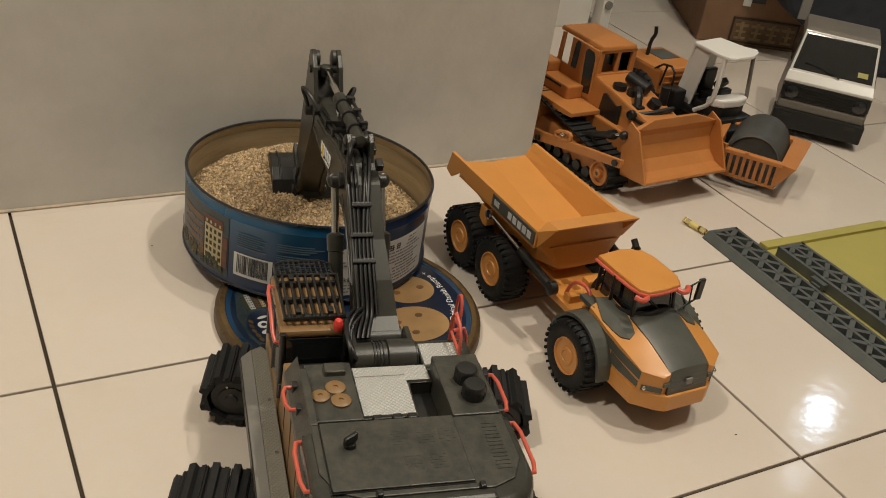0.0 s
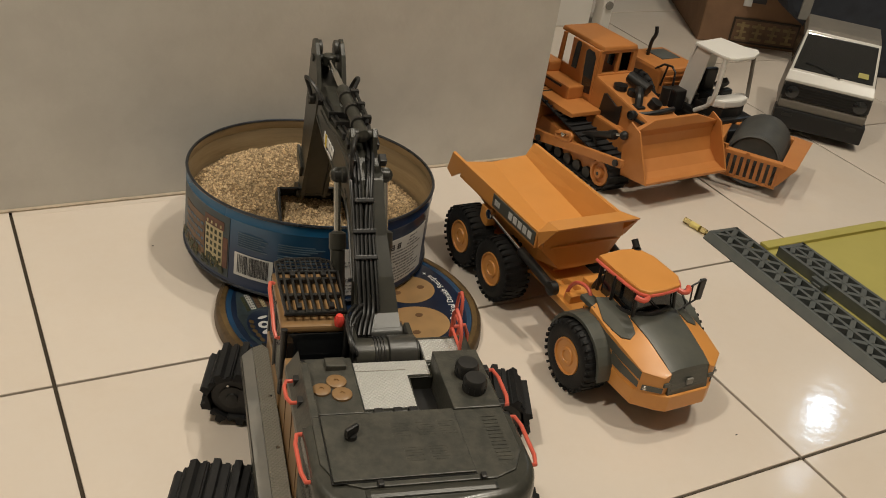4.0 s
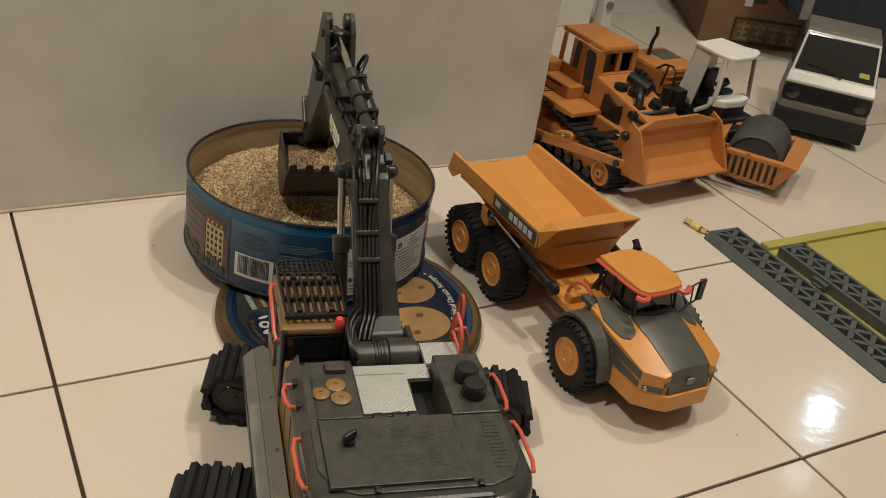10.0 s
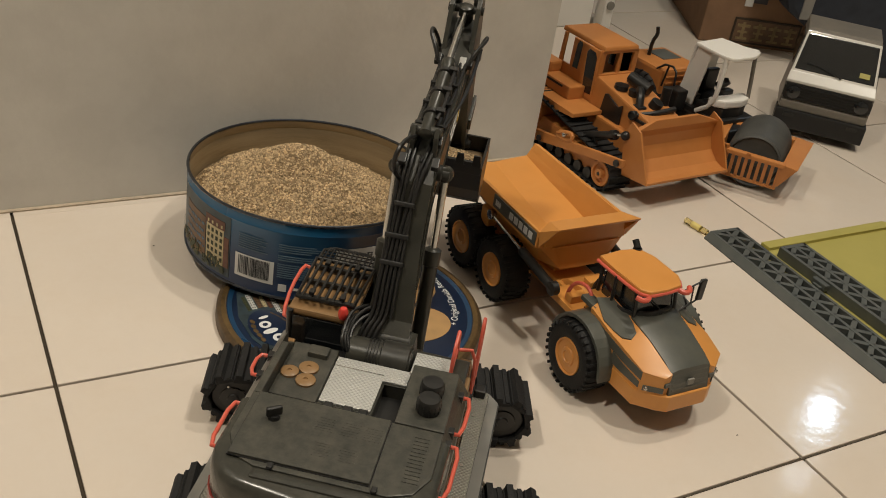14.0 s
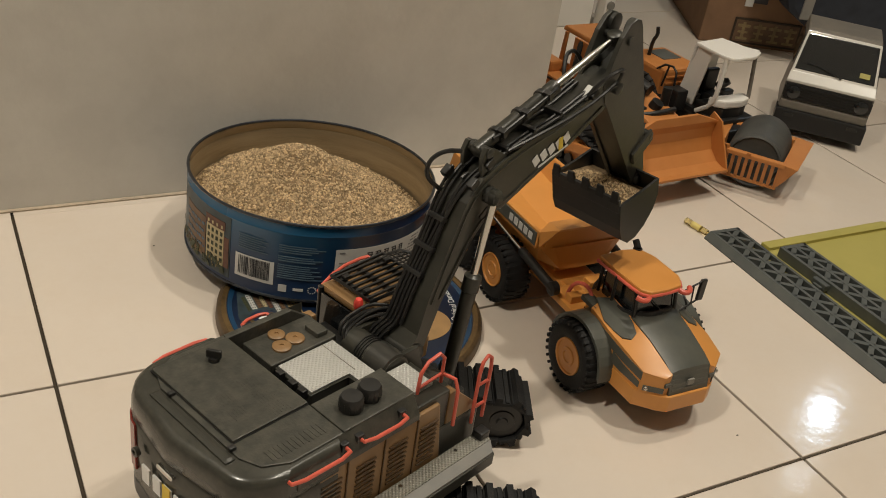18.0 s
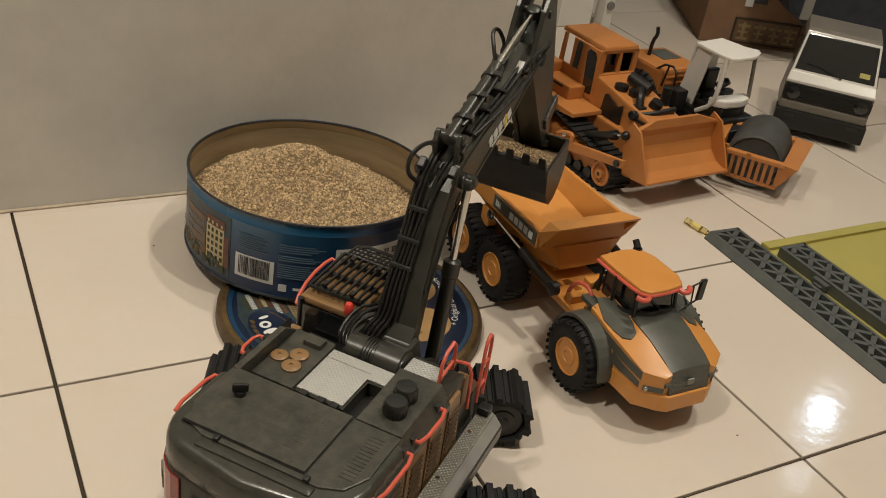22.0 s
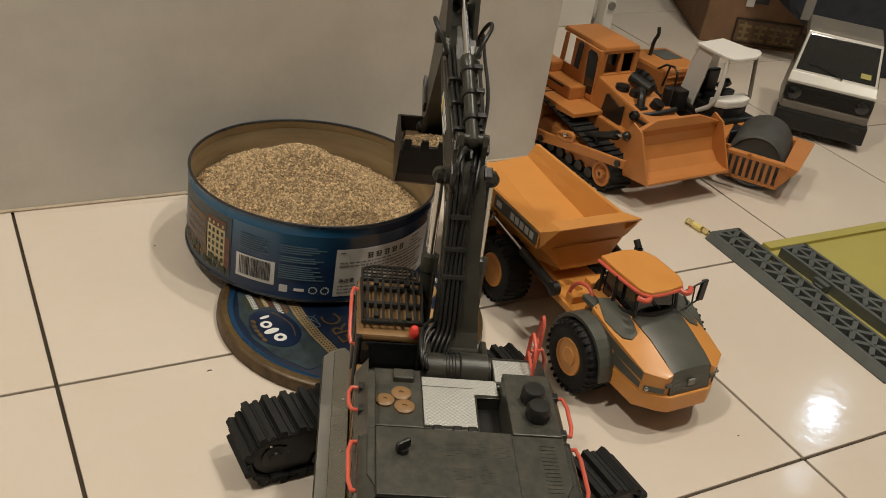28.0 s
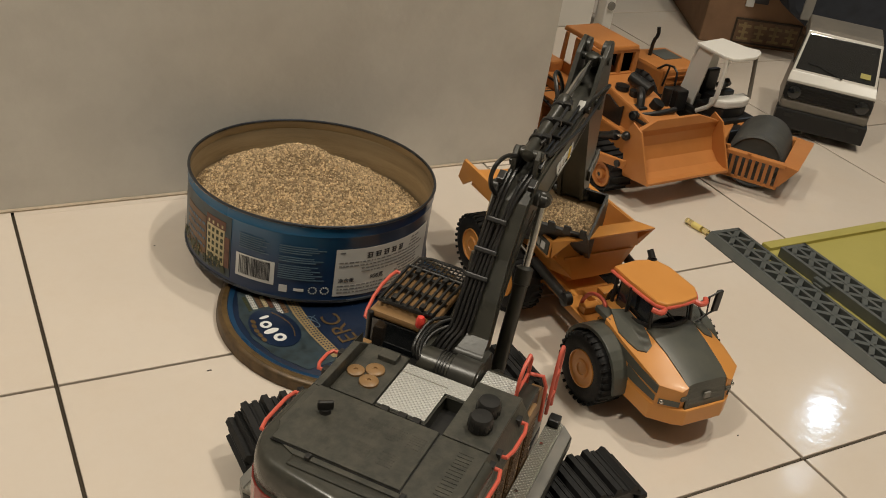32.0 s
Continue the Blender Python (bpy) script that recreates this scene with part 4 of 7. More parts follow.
    key = Shape().cyl((-0.1135, 0.041, 0.167), (-0.1135, 0.041, 0.1700), 0.0040, 0.0034, 14).box(-0.0016, 0.0016, -0.0052, 0.0052, 0.1695, 0.1760, 0.0014, pose(-0.1135, 0.041, 0, 0, 0, 35))
    part("key_switch", key, BLACK, house, "small black key switch")
    for gx, gy in ((-0.104, 0.010), (-0.104, -0.006), (-0.104, -0.020), (-0.126, 0.006), (-0.126, -0.010)):
        slots = Shape()
        for k in range(6):
            slots.box(gx - k * 0.0022, gx - k * 0.0022 + 0.0009, gy - 0.006, gy + 0.005, 0.1669, 0.16755)
        part("vent", slots, SHELL, house, "block of raised vent slots")
    slots = Shape()
    for k in range(13):
        slots.box(-0.140 + k * 0.0033, -0.1388 + k * 0.0033, -0.0550, -0.0455, 0.1650, 0.16585)
    part("vent", slots, SHELL, house, "row of raised vent slots")
    for y in (0.030, -0.032):
        part("hood_latch", Shape().box(-0.1550, -0.1505, y - 0.0018, y + 0.0018, 0.1650, 0.1680, 0.0008), BLACK, house)
    # front right: fuel tank step with its own plate
    part("tool_box", Shape().box(-0.019, 0.040, -0.066, -0.031, 0.092, 0.122, 0.002).box(-0.0295, 0.004, -0.0655, -0.0268, 0.122, 0.1535, 0.0015), OLIVE, house, "dark stepped box beside the boom")
    part("tread_plate", Shape().box(-0.0265, -0.0025, -0.0545, -0.0275, 0.1535, 0.1560, 0.0004), TREAD, house, "silver diamond-tread plate")
    part("step_panel", Shape().solid([(0.004, -0.066, 0.122), (0.040, -0.066, 0.122), (0.040, -0.058, 0.122), (0.004, -0.058, 0.122), (0.004, -0.066, 0.150), (0.010, -0.066, 0.150), (0.010, -0.058, 0.150), (0.004, -0.058, 0.150)],
         [(3, 2, 1, 0), (4, 5, 6, 7), (0, 1, 5, 4), (1, 2, 6, 5), (2, 3, 7, 6), (3, 0, 4, 7)], 0.001), BRONZE, house)
    # boom brackets
    for y in (BOOM_Y + 0.0205, BOOM_Y - 0.0205):
        part("boom_bracket", Shape().prism([(-0.018, 0.092), (0.062, 0.092), (0.062, 0.112), (0.022, 0.135), (0.014, 0.160), (-0.010, 0.160), (-0.018, 0.142)], y - 0.002, y + 0.002, 0.0008), OLIVE, house)
    part("boom_floor", Shape().box(-0.020, 0.070, -0.030, 0.019, 0.090, 0.098, 0.001), BLACK, house)
    motor = part("boom_motor", Shape().lathe((-0.0085, -0.026, 0.1480), (0, 1, 0), [(0.0095, 0), (0.0125, 0.001), (0.0125, 0.046), (0.0095, 0.047)], 32).box(-0.020, 0.003, -0.0262, 0.021, 0.125, 0.148, 0.001), OLIVE, house, "dark motor housing across the foot of the boom")
    part("motor_sleeve", Shape().lathe((-0.0085, -0.024, 0.1480), (0, 1, 0), [(0.0132, 0), (0.0142, 0.0008), (0.0142, 0.020), (0.0132, 0.0208)], 36), OLIVE_GLOSS, motor, "glossy dark sleeve")
    for k in range(4):
        part("cooling_fin", Shape().lathe((-0.0085, -0.001 + k * 0.0022, 0.1480), (0, 1, 0), [(0.0120, 0), (0.0135, 0.0001), (0.0135, 0.0010), (0.0120, 0.0011)], 28), BLACK, motor)
    # walkways
    for s, x1 in ((1, 0.074), (-1, 0.043)):
        walk_plate = part("walkway", Shape().prism([(-0.138, s * 0.0705), (x1 - 0.006, s * 0.0705), (x1, s * 0.075), (x1 - 0.004, s * 0.0825), (-0.138, s * 0.0825)], 0.0965, 0.1005, 0.0004, None, "z"), TREAD_WORN, house, "worn silver tread walkway along the side")
        part("walkway_slope", Shape().solid([(-0.138, s * 0.0828, 0.0962), (x1 - 0.004, s * 0.0828, 0.0962), (x1 - 0.010, s * 0.0908, 0.0962), (-0.129, s * 0.0908, 0.0962), (-0.138, s * 0.0828, 0.1004), (x1 - 0.004, s * 0.0828, 0.1004), (x1 - 0.010, s * 0.0908, 0.0980), (-0.129, s * 0.0908, 0.0980)], HEX), GREY, walk_plate, "smooth grey sloping strip")
        for x in (-0.105, -0.045, 0.010):
            part("walkway_rivet", Shape().cyl((x, s * 0.0745, 0.1000), (x, s * 0.0745, 0.1011), 0.0014, None, 10), STEEL, walk_plate)
        part("walkway_edge", Shape().prism([(-0.139, s * 0.0695), (x1 - 0.005, s * 0.0695), (x1 + 0.0012, s * 0.075), (x1 - 0.009, s * 0.0918), (-0.128, s * 0.0918), (-0.139, s * 0.082)], 0.086, 0.0962, 0.0008, None, "z"), OLIVE, house)
    # handrails
    for x0, x1, y in ((-0.046, -0.068, 0.0742), (-0.098, -0.139, 0.0732), (-0.0445, -0.0815, -0.0732), (-0.0940, -0.1390, -0.0735)):
        s = 1 if y > 0 else -1
        rail([(x0, s * 0.0655, 0.1585), (x0, y, 0.1585), (x1, y - s * 0.0008, 0.1585), (x1, s * 0.0650, 0.1585)], house)
        for x in (x0, x1):
            part("rail_foot", Shape().box(x - 0.0030, x + 0.0030, s * 0.0655 - 0.0022, s * 0.0655 + 0.0022, 0.1555, 0.1615, 0.0008), BLACK, house)
    rail([(-0.018, -0.0545, 0.152), (-0.016, -0.0545, 0.176), (0.006, -0.0545, 0.180), (0.006, -0.0545, 0.152)], house)
    rail([(-0.017, -0.0545, 0.158), (0.006, -0.0545, 0.160)], house, 0.0012)
    rail([(0.006, -0.0560, 0.160), (0.009, -0.0680, 0.160), (0.008, -0.0695, 0.122)], house)
    for x in (0.030, 0.042):
        rail([(x, -0.0690, 0.112), (x, -0.0690, 0.165), (0.036, -0.0690, 0.170)], house, 0.0014)
    for z in (0.126, 0.146):
        rail([(0.030, -0.0690, z), (0.042, -0.0690, z)], house, 0.0012)
    part("work_lamp", Shape().box(0.031, 0.041, -0.0800, -0.0710, 0.1003, 0.1070, 0.0015), BLACK, house)
    # tail lamps and badge
    for s in (1, -1):
        lens = [(-0.140 - 0.0312 * math.sin(radians(a)), s * (0.041 + 0.0292 * math.cos(radians(a)))) for a in range(10, 86, 15)]
        lens += [(-0.140 - 0.0270 * math.sin(radians(a)), s * (0.041 + 0.0250 * math.cos(radians(a)))) for a in range(85, 9, -15)]
        part("tail_lamp", Shape().prism(lens, 0.103, 0.141, 0.0006, None, "z"), RED_LENS, house, "dark red tail lamp wrapped round the corner")
        part("tail_loop", Shape().lathe((-0.1745, s * 0.034, 0.129), (-1, 0, 0), [(0.0034, 0), (0.0034, 0.003), (0.0018, 0.003), (0.0018, 0.001)], 14), OLIVE, house)
    badge = Shape()
    for k, y in enumerate((0.022, 0.010, -0.001, -0.012, -0.023)):
        badge.box(-0.1772, -0.1758, y - 0.0040, y + 0.0040, 0.112, 0.1250)
    part("badge", badge, WHITE_INK, house, "white bars of a badge")
    part("badge_bar", Shape().box(-0.1777, -0.1768, -0.0050, 0.0030, 0.112, 0.1260, 0, Matrix.Translation((0, 0, 0))), YELLOW_INK, house)
    part("tail_handle", Shape().box(-0.1785, -0.1745, -0.008, 0.008, 0.1365, 0.1395, 0.001), STEEL, house)
    # cab
    part("cab_base", Shape().box(0.000, 0.082, 0.022, 0.0705, 0.092, 0.112, 0.002), BRONZE, house, "bronze painted cab base")
    part("cab_rear", Shape().box(-0.002, 0.004, 0.024, 0.070, 0.112, 0.124, 0.001), BLACK, house)
    for x, y, lean in ((0.002, 0.0685, 0), (0.002, 0.0245, 0), (0.078, 0.0685, -0.008), (0.078, 0.0245, -0.008), (0.036, 0.0690, 0)):
        part("cab_pillar", Shape().cyl((x, y, 0.110), (x + lean, y, 0.166), 0.0024, None, 10), BLACK, house)
    part("cab_seat", Shape().box(0.020, 0.046, 0.034, 0.060, 0.110, 0.120, 0.004).box(0.016, 0.024, 0.034, 0.060, 0.116, 0.150, 0.004), BLACK, house)
    for pane in (Shape().box(0.0005, 0.0015, 0.027, 0.066, 0.124, 0.162), Shape().box(0.005, 0.034, 0.0690, 0.0698, 0.114, 0.162), Shape().box(0.038, 0.070, 0.0690, 0.0698, 0.114, 0.162), Shape().box(0.005, 0.070, 0.0232, 0.0240, 0.114, 0.162)):
        part("cab_window", pane, WINDOW, house, "dark tinted cab window")
    part("windscreen", Shape().solid([(0.0775, 0.026, 0.112), (0.0795, 0.026, 0.112), (0.0795, 0.067, 0.112), (0.0775, 0.067, 0.112), (0.0705, 0.026, 0.163), (0.0725, 0.026, 0.163), (0.0725, 0.067, 0.163), (0.0705, 0.067, 0.163)],
         [(3, 2, 1, 0), (4, 5, 6, 7), (0, 1, 5, 4), (1, 2, 6, 5), (2, 3, 7, 6), (3, 0, 4, 7)]), WINDOW, house)
    part("cab_roof", Shape().box(0.003, 0.074, 0.0225, 0.0705, 0.161, 0.1670, 0.002), BRONZE, house, "bronze painted cab roof")
    part("roof_rail", Shape().tube([(0.010, 0.0245, 0.1730), (0.064, 0.0225, 0.1730), (0.064, 0.0680, 0.1730), (0.010, 0.0665, 0.1730)], 0.0016, 8, 0, True), BLACK, house, "black roof guard frame")
    for k in range(7):
        y = 0.0290 + k * 0.0057
        part("roof_slat", Shape().box(0.011, 0.064, y - 0.0010, y + 0.0010, 0.1716, 0.1740, 0.0005), BLACK, house)
    for x in (0.016, 0.037, 0.058):
        part("roof_cross", Shape().box(x - 0.0016, x + 0.0016, 0.0240, 0.0672, 0.1680, 0.1716, 0.0005), BLACK, house)
    for x, y in ((0.016, 0.034), (0.016, 0.057), (0.058, 0.034), (0.058, 0.057)):
        part("guard_clip", Shape().box(x - 0.003, x + 0.003, y - 0.002, y + 0.002, 0.1738, 0.1765, 0.0006), BLACK, house)
    guard = part("visor_guard", Shape().tube([(0.066, 0.0250, 0.1715), (0.088, 0.0250, 0.1700), (0.088, 0.0670, 0.1700), (0.066, 0.0670, 0.1715)], 0.0013, 6, 1), BLACK, house, "black mesh guard over the windscreen")
    for k in range(10):
        part("guard_wire", Shape().tube([(0.066, 0.0285 + k * 0.0039, 0.1715), (0.088, 0.0285 + k * 0.0039, 0.1700)], 0.0007, 5, 0), BLACK, guard)
    for k in range(3):
        part("guard_wire", Shape().tube([(0.071 + k * 0.0055, 0.025, 0.1712 - k * 0.0004), (0.071 + k * 0.0055, 0.067, 0.1712 - k * 0.0004)], 0.0007, 5, 0), BLACK, guard)
    rail([(0.004, 0.0700, 0.157), (0.004, 0.0745, 0.158), (0.024, 0.0750, 0.170), (0.054, 0.0745, 0.1715), (0.054, 0.0700, 0.1700)], house)
    part("beacon", Shape().lathe((0.004, 0.0300, 0.1665), (0, 0, 1), [(0.0030, 0), (0.0036, 0.002), (0.0036, 0.006), (0.0024, 0.0085), (0.0002, 0.0092)], 16), BEACON, house, "small red beacon lamp")
    for k, dy in enumerate((-0.004, -0.001, 0.002, 0.005)):
        hose = Shape().tube([(-0.022 + k * 0.004, 0.012 + dy * 1.4, 0.146), (-0.014 - k * 0.003, 0.022 + dy * 0.6, 0.156 + k * 0.003), (0.002 + k * 0.002, 0.024 + dy * 0.4, 0.162 + k * 0.003), (0.018, 0.016 + dy * 0.5, 0.166 + (k % 2) * 0.005), (0.034, 0.004 + dy * 1.5, 0.164 + (k % 3) * 0.002)], 0.0014, 8, 2)
        part("hose", hose, BLACK, house, "black hydraulic hose looping to the boom")

    # boom
    under = [(-0.008, -0.004), (0.000, -0.010), (0.010, -0.004), (0.042, 0.010), (0.089, 0.026), (0.108, 0.029), (0.1275, 0.020), (0.164, 0.010), (0.191, 0.002), (0.205, -0.002), (0.245, -0.010), (0.263, -0.011), (0.2725, 0.000)]
    over = [(0.268, 0.010), (0.255, 0.013), (0.234, 0.016), (0.200, 0.029), (0.178, 0.0415), (0.155, 0.0525), (0.134, 0.060), (0.121, 0.0635), (0.100, 0.0605), (0.063, 0.0390), (0.0345, 0.0255), (0.0116, 0.0115), (-0.004, 0.008)]
    outline = under + over

    def half(x):
        return 0.0122 + 0.0046 * min(max((0.060 - x) / 0.050, 0), 1)
    n = len(outline)
    shape = Shape()
    shape.add([(x, -half(x), z) for x, z in outline] + [(x, half(x), z) for x, z in outline], [(i, i + n, (i + 1) % n + n, (i + 1) % n) for i in range(n)], False)
    for sgn, base in ((-1, 0), (1, n)):
        k = len(under)
        strip = [(x, sgn * half(x), z) for x, z in outline]
        low = list(range(0, k))
        high = list(range(n - 1, k - 1, -1))
        shape.add(strip, [(low[i], low[min(i + 1, k - 1)], high[i]) for i in range(min(k, len(high))) if i + 1 < k] + [(high[i], low[i + 1], high[i + 1]) for i in range(min(k, len(high)) - 1)], False)
    bmesh.ops.remove_doubles(shape.bm, verts=list(shape.bm.verts), dist=1e-6)
    boom = part("boom", shape, OLIVE, root, "dark bent boom with pipes along its back")
    m["boom"] = boom
    for y in (-1, 1):
        part("weld_seam", Shape().tube([(x, y * (half(x) + 0.0002), z - 0.005) for x, z in over[2:11]], 0.0009, 6, 1), OLIVE, boom)
        part("weld_seam", Shape().tube([(x, y * (half(x) + 0.0002), z + 0.005) for x, z in under[3:11]], 0.0009, 6, 1), OLIVE, boom)
    part("foot_barrel", Shape().lathe((0, -0.0195, 0), (0, 1, 0), [(0.0070, 0), (0.0090, 0.001), (0.0090, 0.038), (0.0070, 0.039)], 24), OLIVE_GLOSS, boom, "glossy pivot barrel at the foot")
    part("knee_pin", Shape().lathe((KNEE[0], -0.0225, KNEE[1]), (0, 1, 0), [(0.0040, 0), (0.0052, 0.001), (0.0052, 0.006), (0.0064, 0.007), (0.0064, 0.010), (0.0064, 0.035), (0.0064, 0.038), (0.0052, 0.039), (0.0052, 0.044), (0.0040, 0.045)], 18), OLIVE_GLOSS, boom)
    part("knee_cover", Shape().box(0.103, 0.114, -0.0128, 0.0128, 0.0285, 0.0385, 0.001), BLACK, boom)
    part("tip_pin", Shape().lathe((BOOM_LEN, -0.0195, 0), (0, 1, 0), [(0.0034, 0), (0.0050, 0.001), (0.0050, 0.038), (0.0034, 0.039)], 16), OLIVE_GLOSS, boom)
    for y in (-0.0085, 0.0085):
        part("ram_bracket", Shape().prism([(0.118, 0.058), (0.150, 0.050), (0.143, 0.070), (0.136, 0.080), (0.129, 0.077)], y - 0.0018, y + 0.0018, 0.0006), OLIVE, boom)
    part("ram_pin", Shape().lathe((0.136, -0.0118, 0.074), (0, 1, 0), [(0.0026, 0), (0.0040, 0.0008), (0.0040, 0.0228), (0.0026, 0.0236)], 14), OLIVE_GLOSS, boom)
    along = over[11:2:-1]
    for y, low in ((-0.0078, 0.0018), (-0.0047, 0.0046), (0.0047, 0.0074), (0.0078, 0.0102)):
        way = [(-0.007, low * 1.3 + 0.006, 0.0105), (0.002, low * 1.3 + 0.0035, 0.0135)] + [(x, low * (1.2 if x < 0.04 else 1.0) + (y * 1.15 - low) * min(max((x - 0.070) / 0.065, 0), 1), z + 0.0030) for x, z in along] + [(0.245, y * 1.35, 0.0160)]
        part("hydraulic_pipe", Shape().tube(way, 0.0014, 8, 2), BLACK, boom, "black pipe clamped along the boom")
    for y in (-0.0010, 0.0128):
        way = [(x, y, z + 0.0030) for x, z in along[:5]] + [(0.112, y, 0.0700)]
        part("hydraulic_pipe", Shape().tube(way, 0.0013, 8, 2), BLACK, boom, "black pipe clamped along the boom")
    for x, z, a in ((0.046, 0.0335, -25), (0.064, 0.0425, -28), (0.084, 0.0545, -28), (0.150, 0.0575, 26), (0.178, 0.0445, 28), (0.206, 0.0300, 29)):
        part("pipe_clamp", Shape().box(-0.0018, 0.0018, -0.0030 if x < 0.10 else -0.0104, 0.0145 if x < 0.07 else 0.0120, -0.002, 0.0034, 0.0008, pose(x, 0, z, 0, a)), BLACK, boom)
    for sgn in (1, -1):
        loop = Shape().tube([(0.236, sgn * 0.012, 0.020), (0.246, sgn * 0.017, 0.027), (0.258, sgn * 0.023, 0.028), (0.268, sgn * 0.023, 0.021), (0.266, sgn * 0.018, 0.009), (0.260, sgn * 0.016, 0.001)], 0.0017, 8, 2)
        part("hose_loop", loop, BLACK, boom, "black rubber hose loop")
        if sgn < 0:
            loop = Shape().tube([(0.150, -0.010, 0.058), (0.178, -0.016, 0.047), (0.205, -0.0185, 0.033), (0.235, -0.0185, 0.018), (0.262, -0.0190, 0.010)], 0.0015, 8, 2)
            part("hose_loop", loop, BLACK, boom)
    part("hose_loop", Shape().tube([(0.100, 0.012, 0.062), (0.097, 0.016, 0.080), (0.105, 0.014, 0.092), (0.117, 0.010, 0.090), (0.126, 0.006, 0.080)], 0.0017, 8, 2), BLACK, boom, "black rubber hose loop")
    for x, y, z in ((0.112, 0.012, 0.070), (0.112, -0.012, 0.070), (0.132, 0.010, 0.068), (0.132, -0.010, 0.068), (0.142, 0.0, 0.066), (0.240, -0.013, 0.018), (0.240, 0.013, 0.018)):
        part("pipe_fitting", Shape().box(x - 0.0042, x + 0.0042, y - 0.0028, y + 0.0028, z - 0.003, z + 0.003, 0.0008), BLACK, boom)
    for sgn in (1, -1):
        logo = Shape()
        for k in range(5):
            logo.box(0.164 + k * 0.0086, 0.1705 + k * 0.0086, sgn * 0.0129 - 0.0003, sgn * 0.0129 + 0.0003, 0.0200 - k * 0.0036, 0.0285 - k * 0.0036)
        part("badge", logo, WHITE_INK, boom, "white bars of a badge")
        part("badge_bar", Shape().prism([(0.1895, 0.0085), (0.1940, 0.0180), (0.1985, 0.0160), (0.1945, 0.0065)], sgn * 0.0133 - 0.0003, sgn * 0.0133 + 0.0003), YELLOW_INK, boom)
        part("badge_line", Shape().box(0.166, 0.202, sgn * 0.0129 - 0.0003, sgn * 0.0129 + 0.0003, -0.0008, 0.0008, 0, pose(0, 0, 0.0125, 0, 0) @ pose(0.176, 0, 0, 0, 23) @ pose(-0.176, 0, 0)), WHITE_INK, boom)

    # stick
    so = [(-0.036, 0.034), (-0.034, 0.042), (-0.028, 0.0465), (-0.020, 0.046), (-0.012, 0.0435), (0.0386, 0.032), (0.100, 0.0165), (0.130, 0.008), (0.135, -0.003), (0.130, -0.010), (0.112, -0.0106), (0.060, -0.012), (0.034, -0.0125), (0.004, -0.014), (-0.012, -0.010), (-0.024, 0.008), (-0.033, 0.022)]
    stick = part("stick", Shape().prism([(0.002, 0.040), (0.0386, 0.030), (0.100, 0.0150), (0.126, 0.006), (0.128, -0.008), (0.060, -0.0105), (0.002, -0.0120), (-0.004, 0.006)], -0.0092, 0.0092, 0.0008), OLIVE, root, "dark tapering dipper stick")
    m["stick"] = stick
    for y in (-0.0112, 0.0112):
        part("stick_cheek", Shape().prism(so, y - 0.0020, y + 0.0020, 0.0007), OLIVE, stick, "dark side plate of the stick")
        part("top_lug", Shape().lathe((STICK_TOP[0] - 0.010, y * 0.80 - 0.0028, STICK_TOP[1] - 0.002), (0, 1, 0), [(0.0065, -0.001), (0.0080, -0.0004), (0.0080, 0.0060), (0.0065, 0.0066)], 20), OLIVE_GLOSS, stick)
    part("top_pin", Shape().cyl((STICK_TOP[0] - 0.008, -0.0150, STICK_TOP[1] - 0.012), (STICK_TOP[0] - 0.008, 0.0150, STICK_TOP[1] - 0.012), 0.0036, None, 14), OLIVE_GLOSS, stick)
    part("coil_label", Shape().box(0.2330, 0.2450, -0.0105, -0.0045, 0.0150, 0.0195, 0.0008), PAPER, boom, "small pale ribbed block")
    part("foot_pin", Shape().lathe((BUCKET_PIN[0], -0.0180, BUCKET_PIN[1]), (0, 1, 0), [(0.003, 0), (0.0046, 0.0008), (0.0046, 0.0352), (0.003, 0.036)], 14), OLIVE_GLOSS, stick)
    part("crank_pin", Shape().lathe((0.098, -0.0160, 0.024), (0, 1, 0), [(0.003, 0), (0.0048, 0.0008), (0.0048, 0.0312), (0.003, 0.032)], 14), OLIVE_GLOSS, stick)
    for y in (-0.0145, 0.0145):
        part("crank_arm", Shape().prism([(0.092, -0.002), (0.104, -0.004), (0.104, 0.026), (0.092, 0.028)], y - 0.0014, y + 0.0014, 0.0006), OLIVE, stick)

    # bucket
    curve = [(-0.010, 0.005), (0.010, 0.000), (0.022, -0.010), (0.030, -0.026), (0.0315, -0.042), (0.026, -0.055), (0.012, -0.0625), (-0.004, -0.0625), (-0.034, -0.0560)]
    curve = [(x * 0.90, z * 0.90) for x, z in curve]
    hw = 0.0350
    shell = Shape()
    th = 0.0018
    inner_c = []
    for i, (x, z) in enumerate(curve):
        a, b = curve[max(i - 1, 0)], curve[min(i + 1, len(curve) - 1)]
        d = Vector((b[0] - a[0], b[1] - a[1])).normalized()
        inner_c.append((x + d.y * th, z - d.x * th))
    shell.prism(curve + inner_c[::-1], -hw, hw)
    bucket = part("bucket", shell, BLACK, root, "black toothed digging bucket")
    m["bucket"] = bucket
    for y in (-hw, hw):
        part("bucket_cheek", Shape().prism(curve + [(-0.0275, -0.0425), (-0.0185, -0.022)], y - 0.0012, y + 0.0012, 0.0005), BLACK, bucket)
    part("bucket_lip", Shape().box(-0.040, -0.026, -hw, hw, -0.0015, 0.0015, 0.0005, pose(-0.0298, 0, -0.0506, 0, 12) @ pose(0.033, 0, 0)), BLACK, bucket)
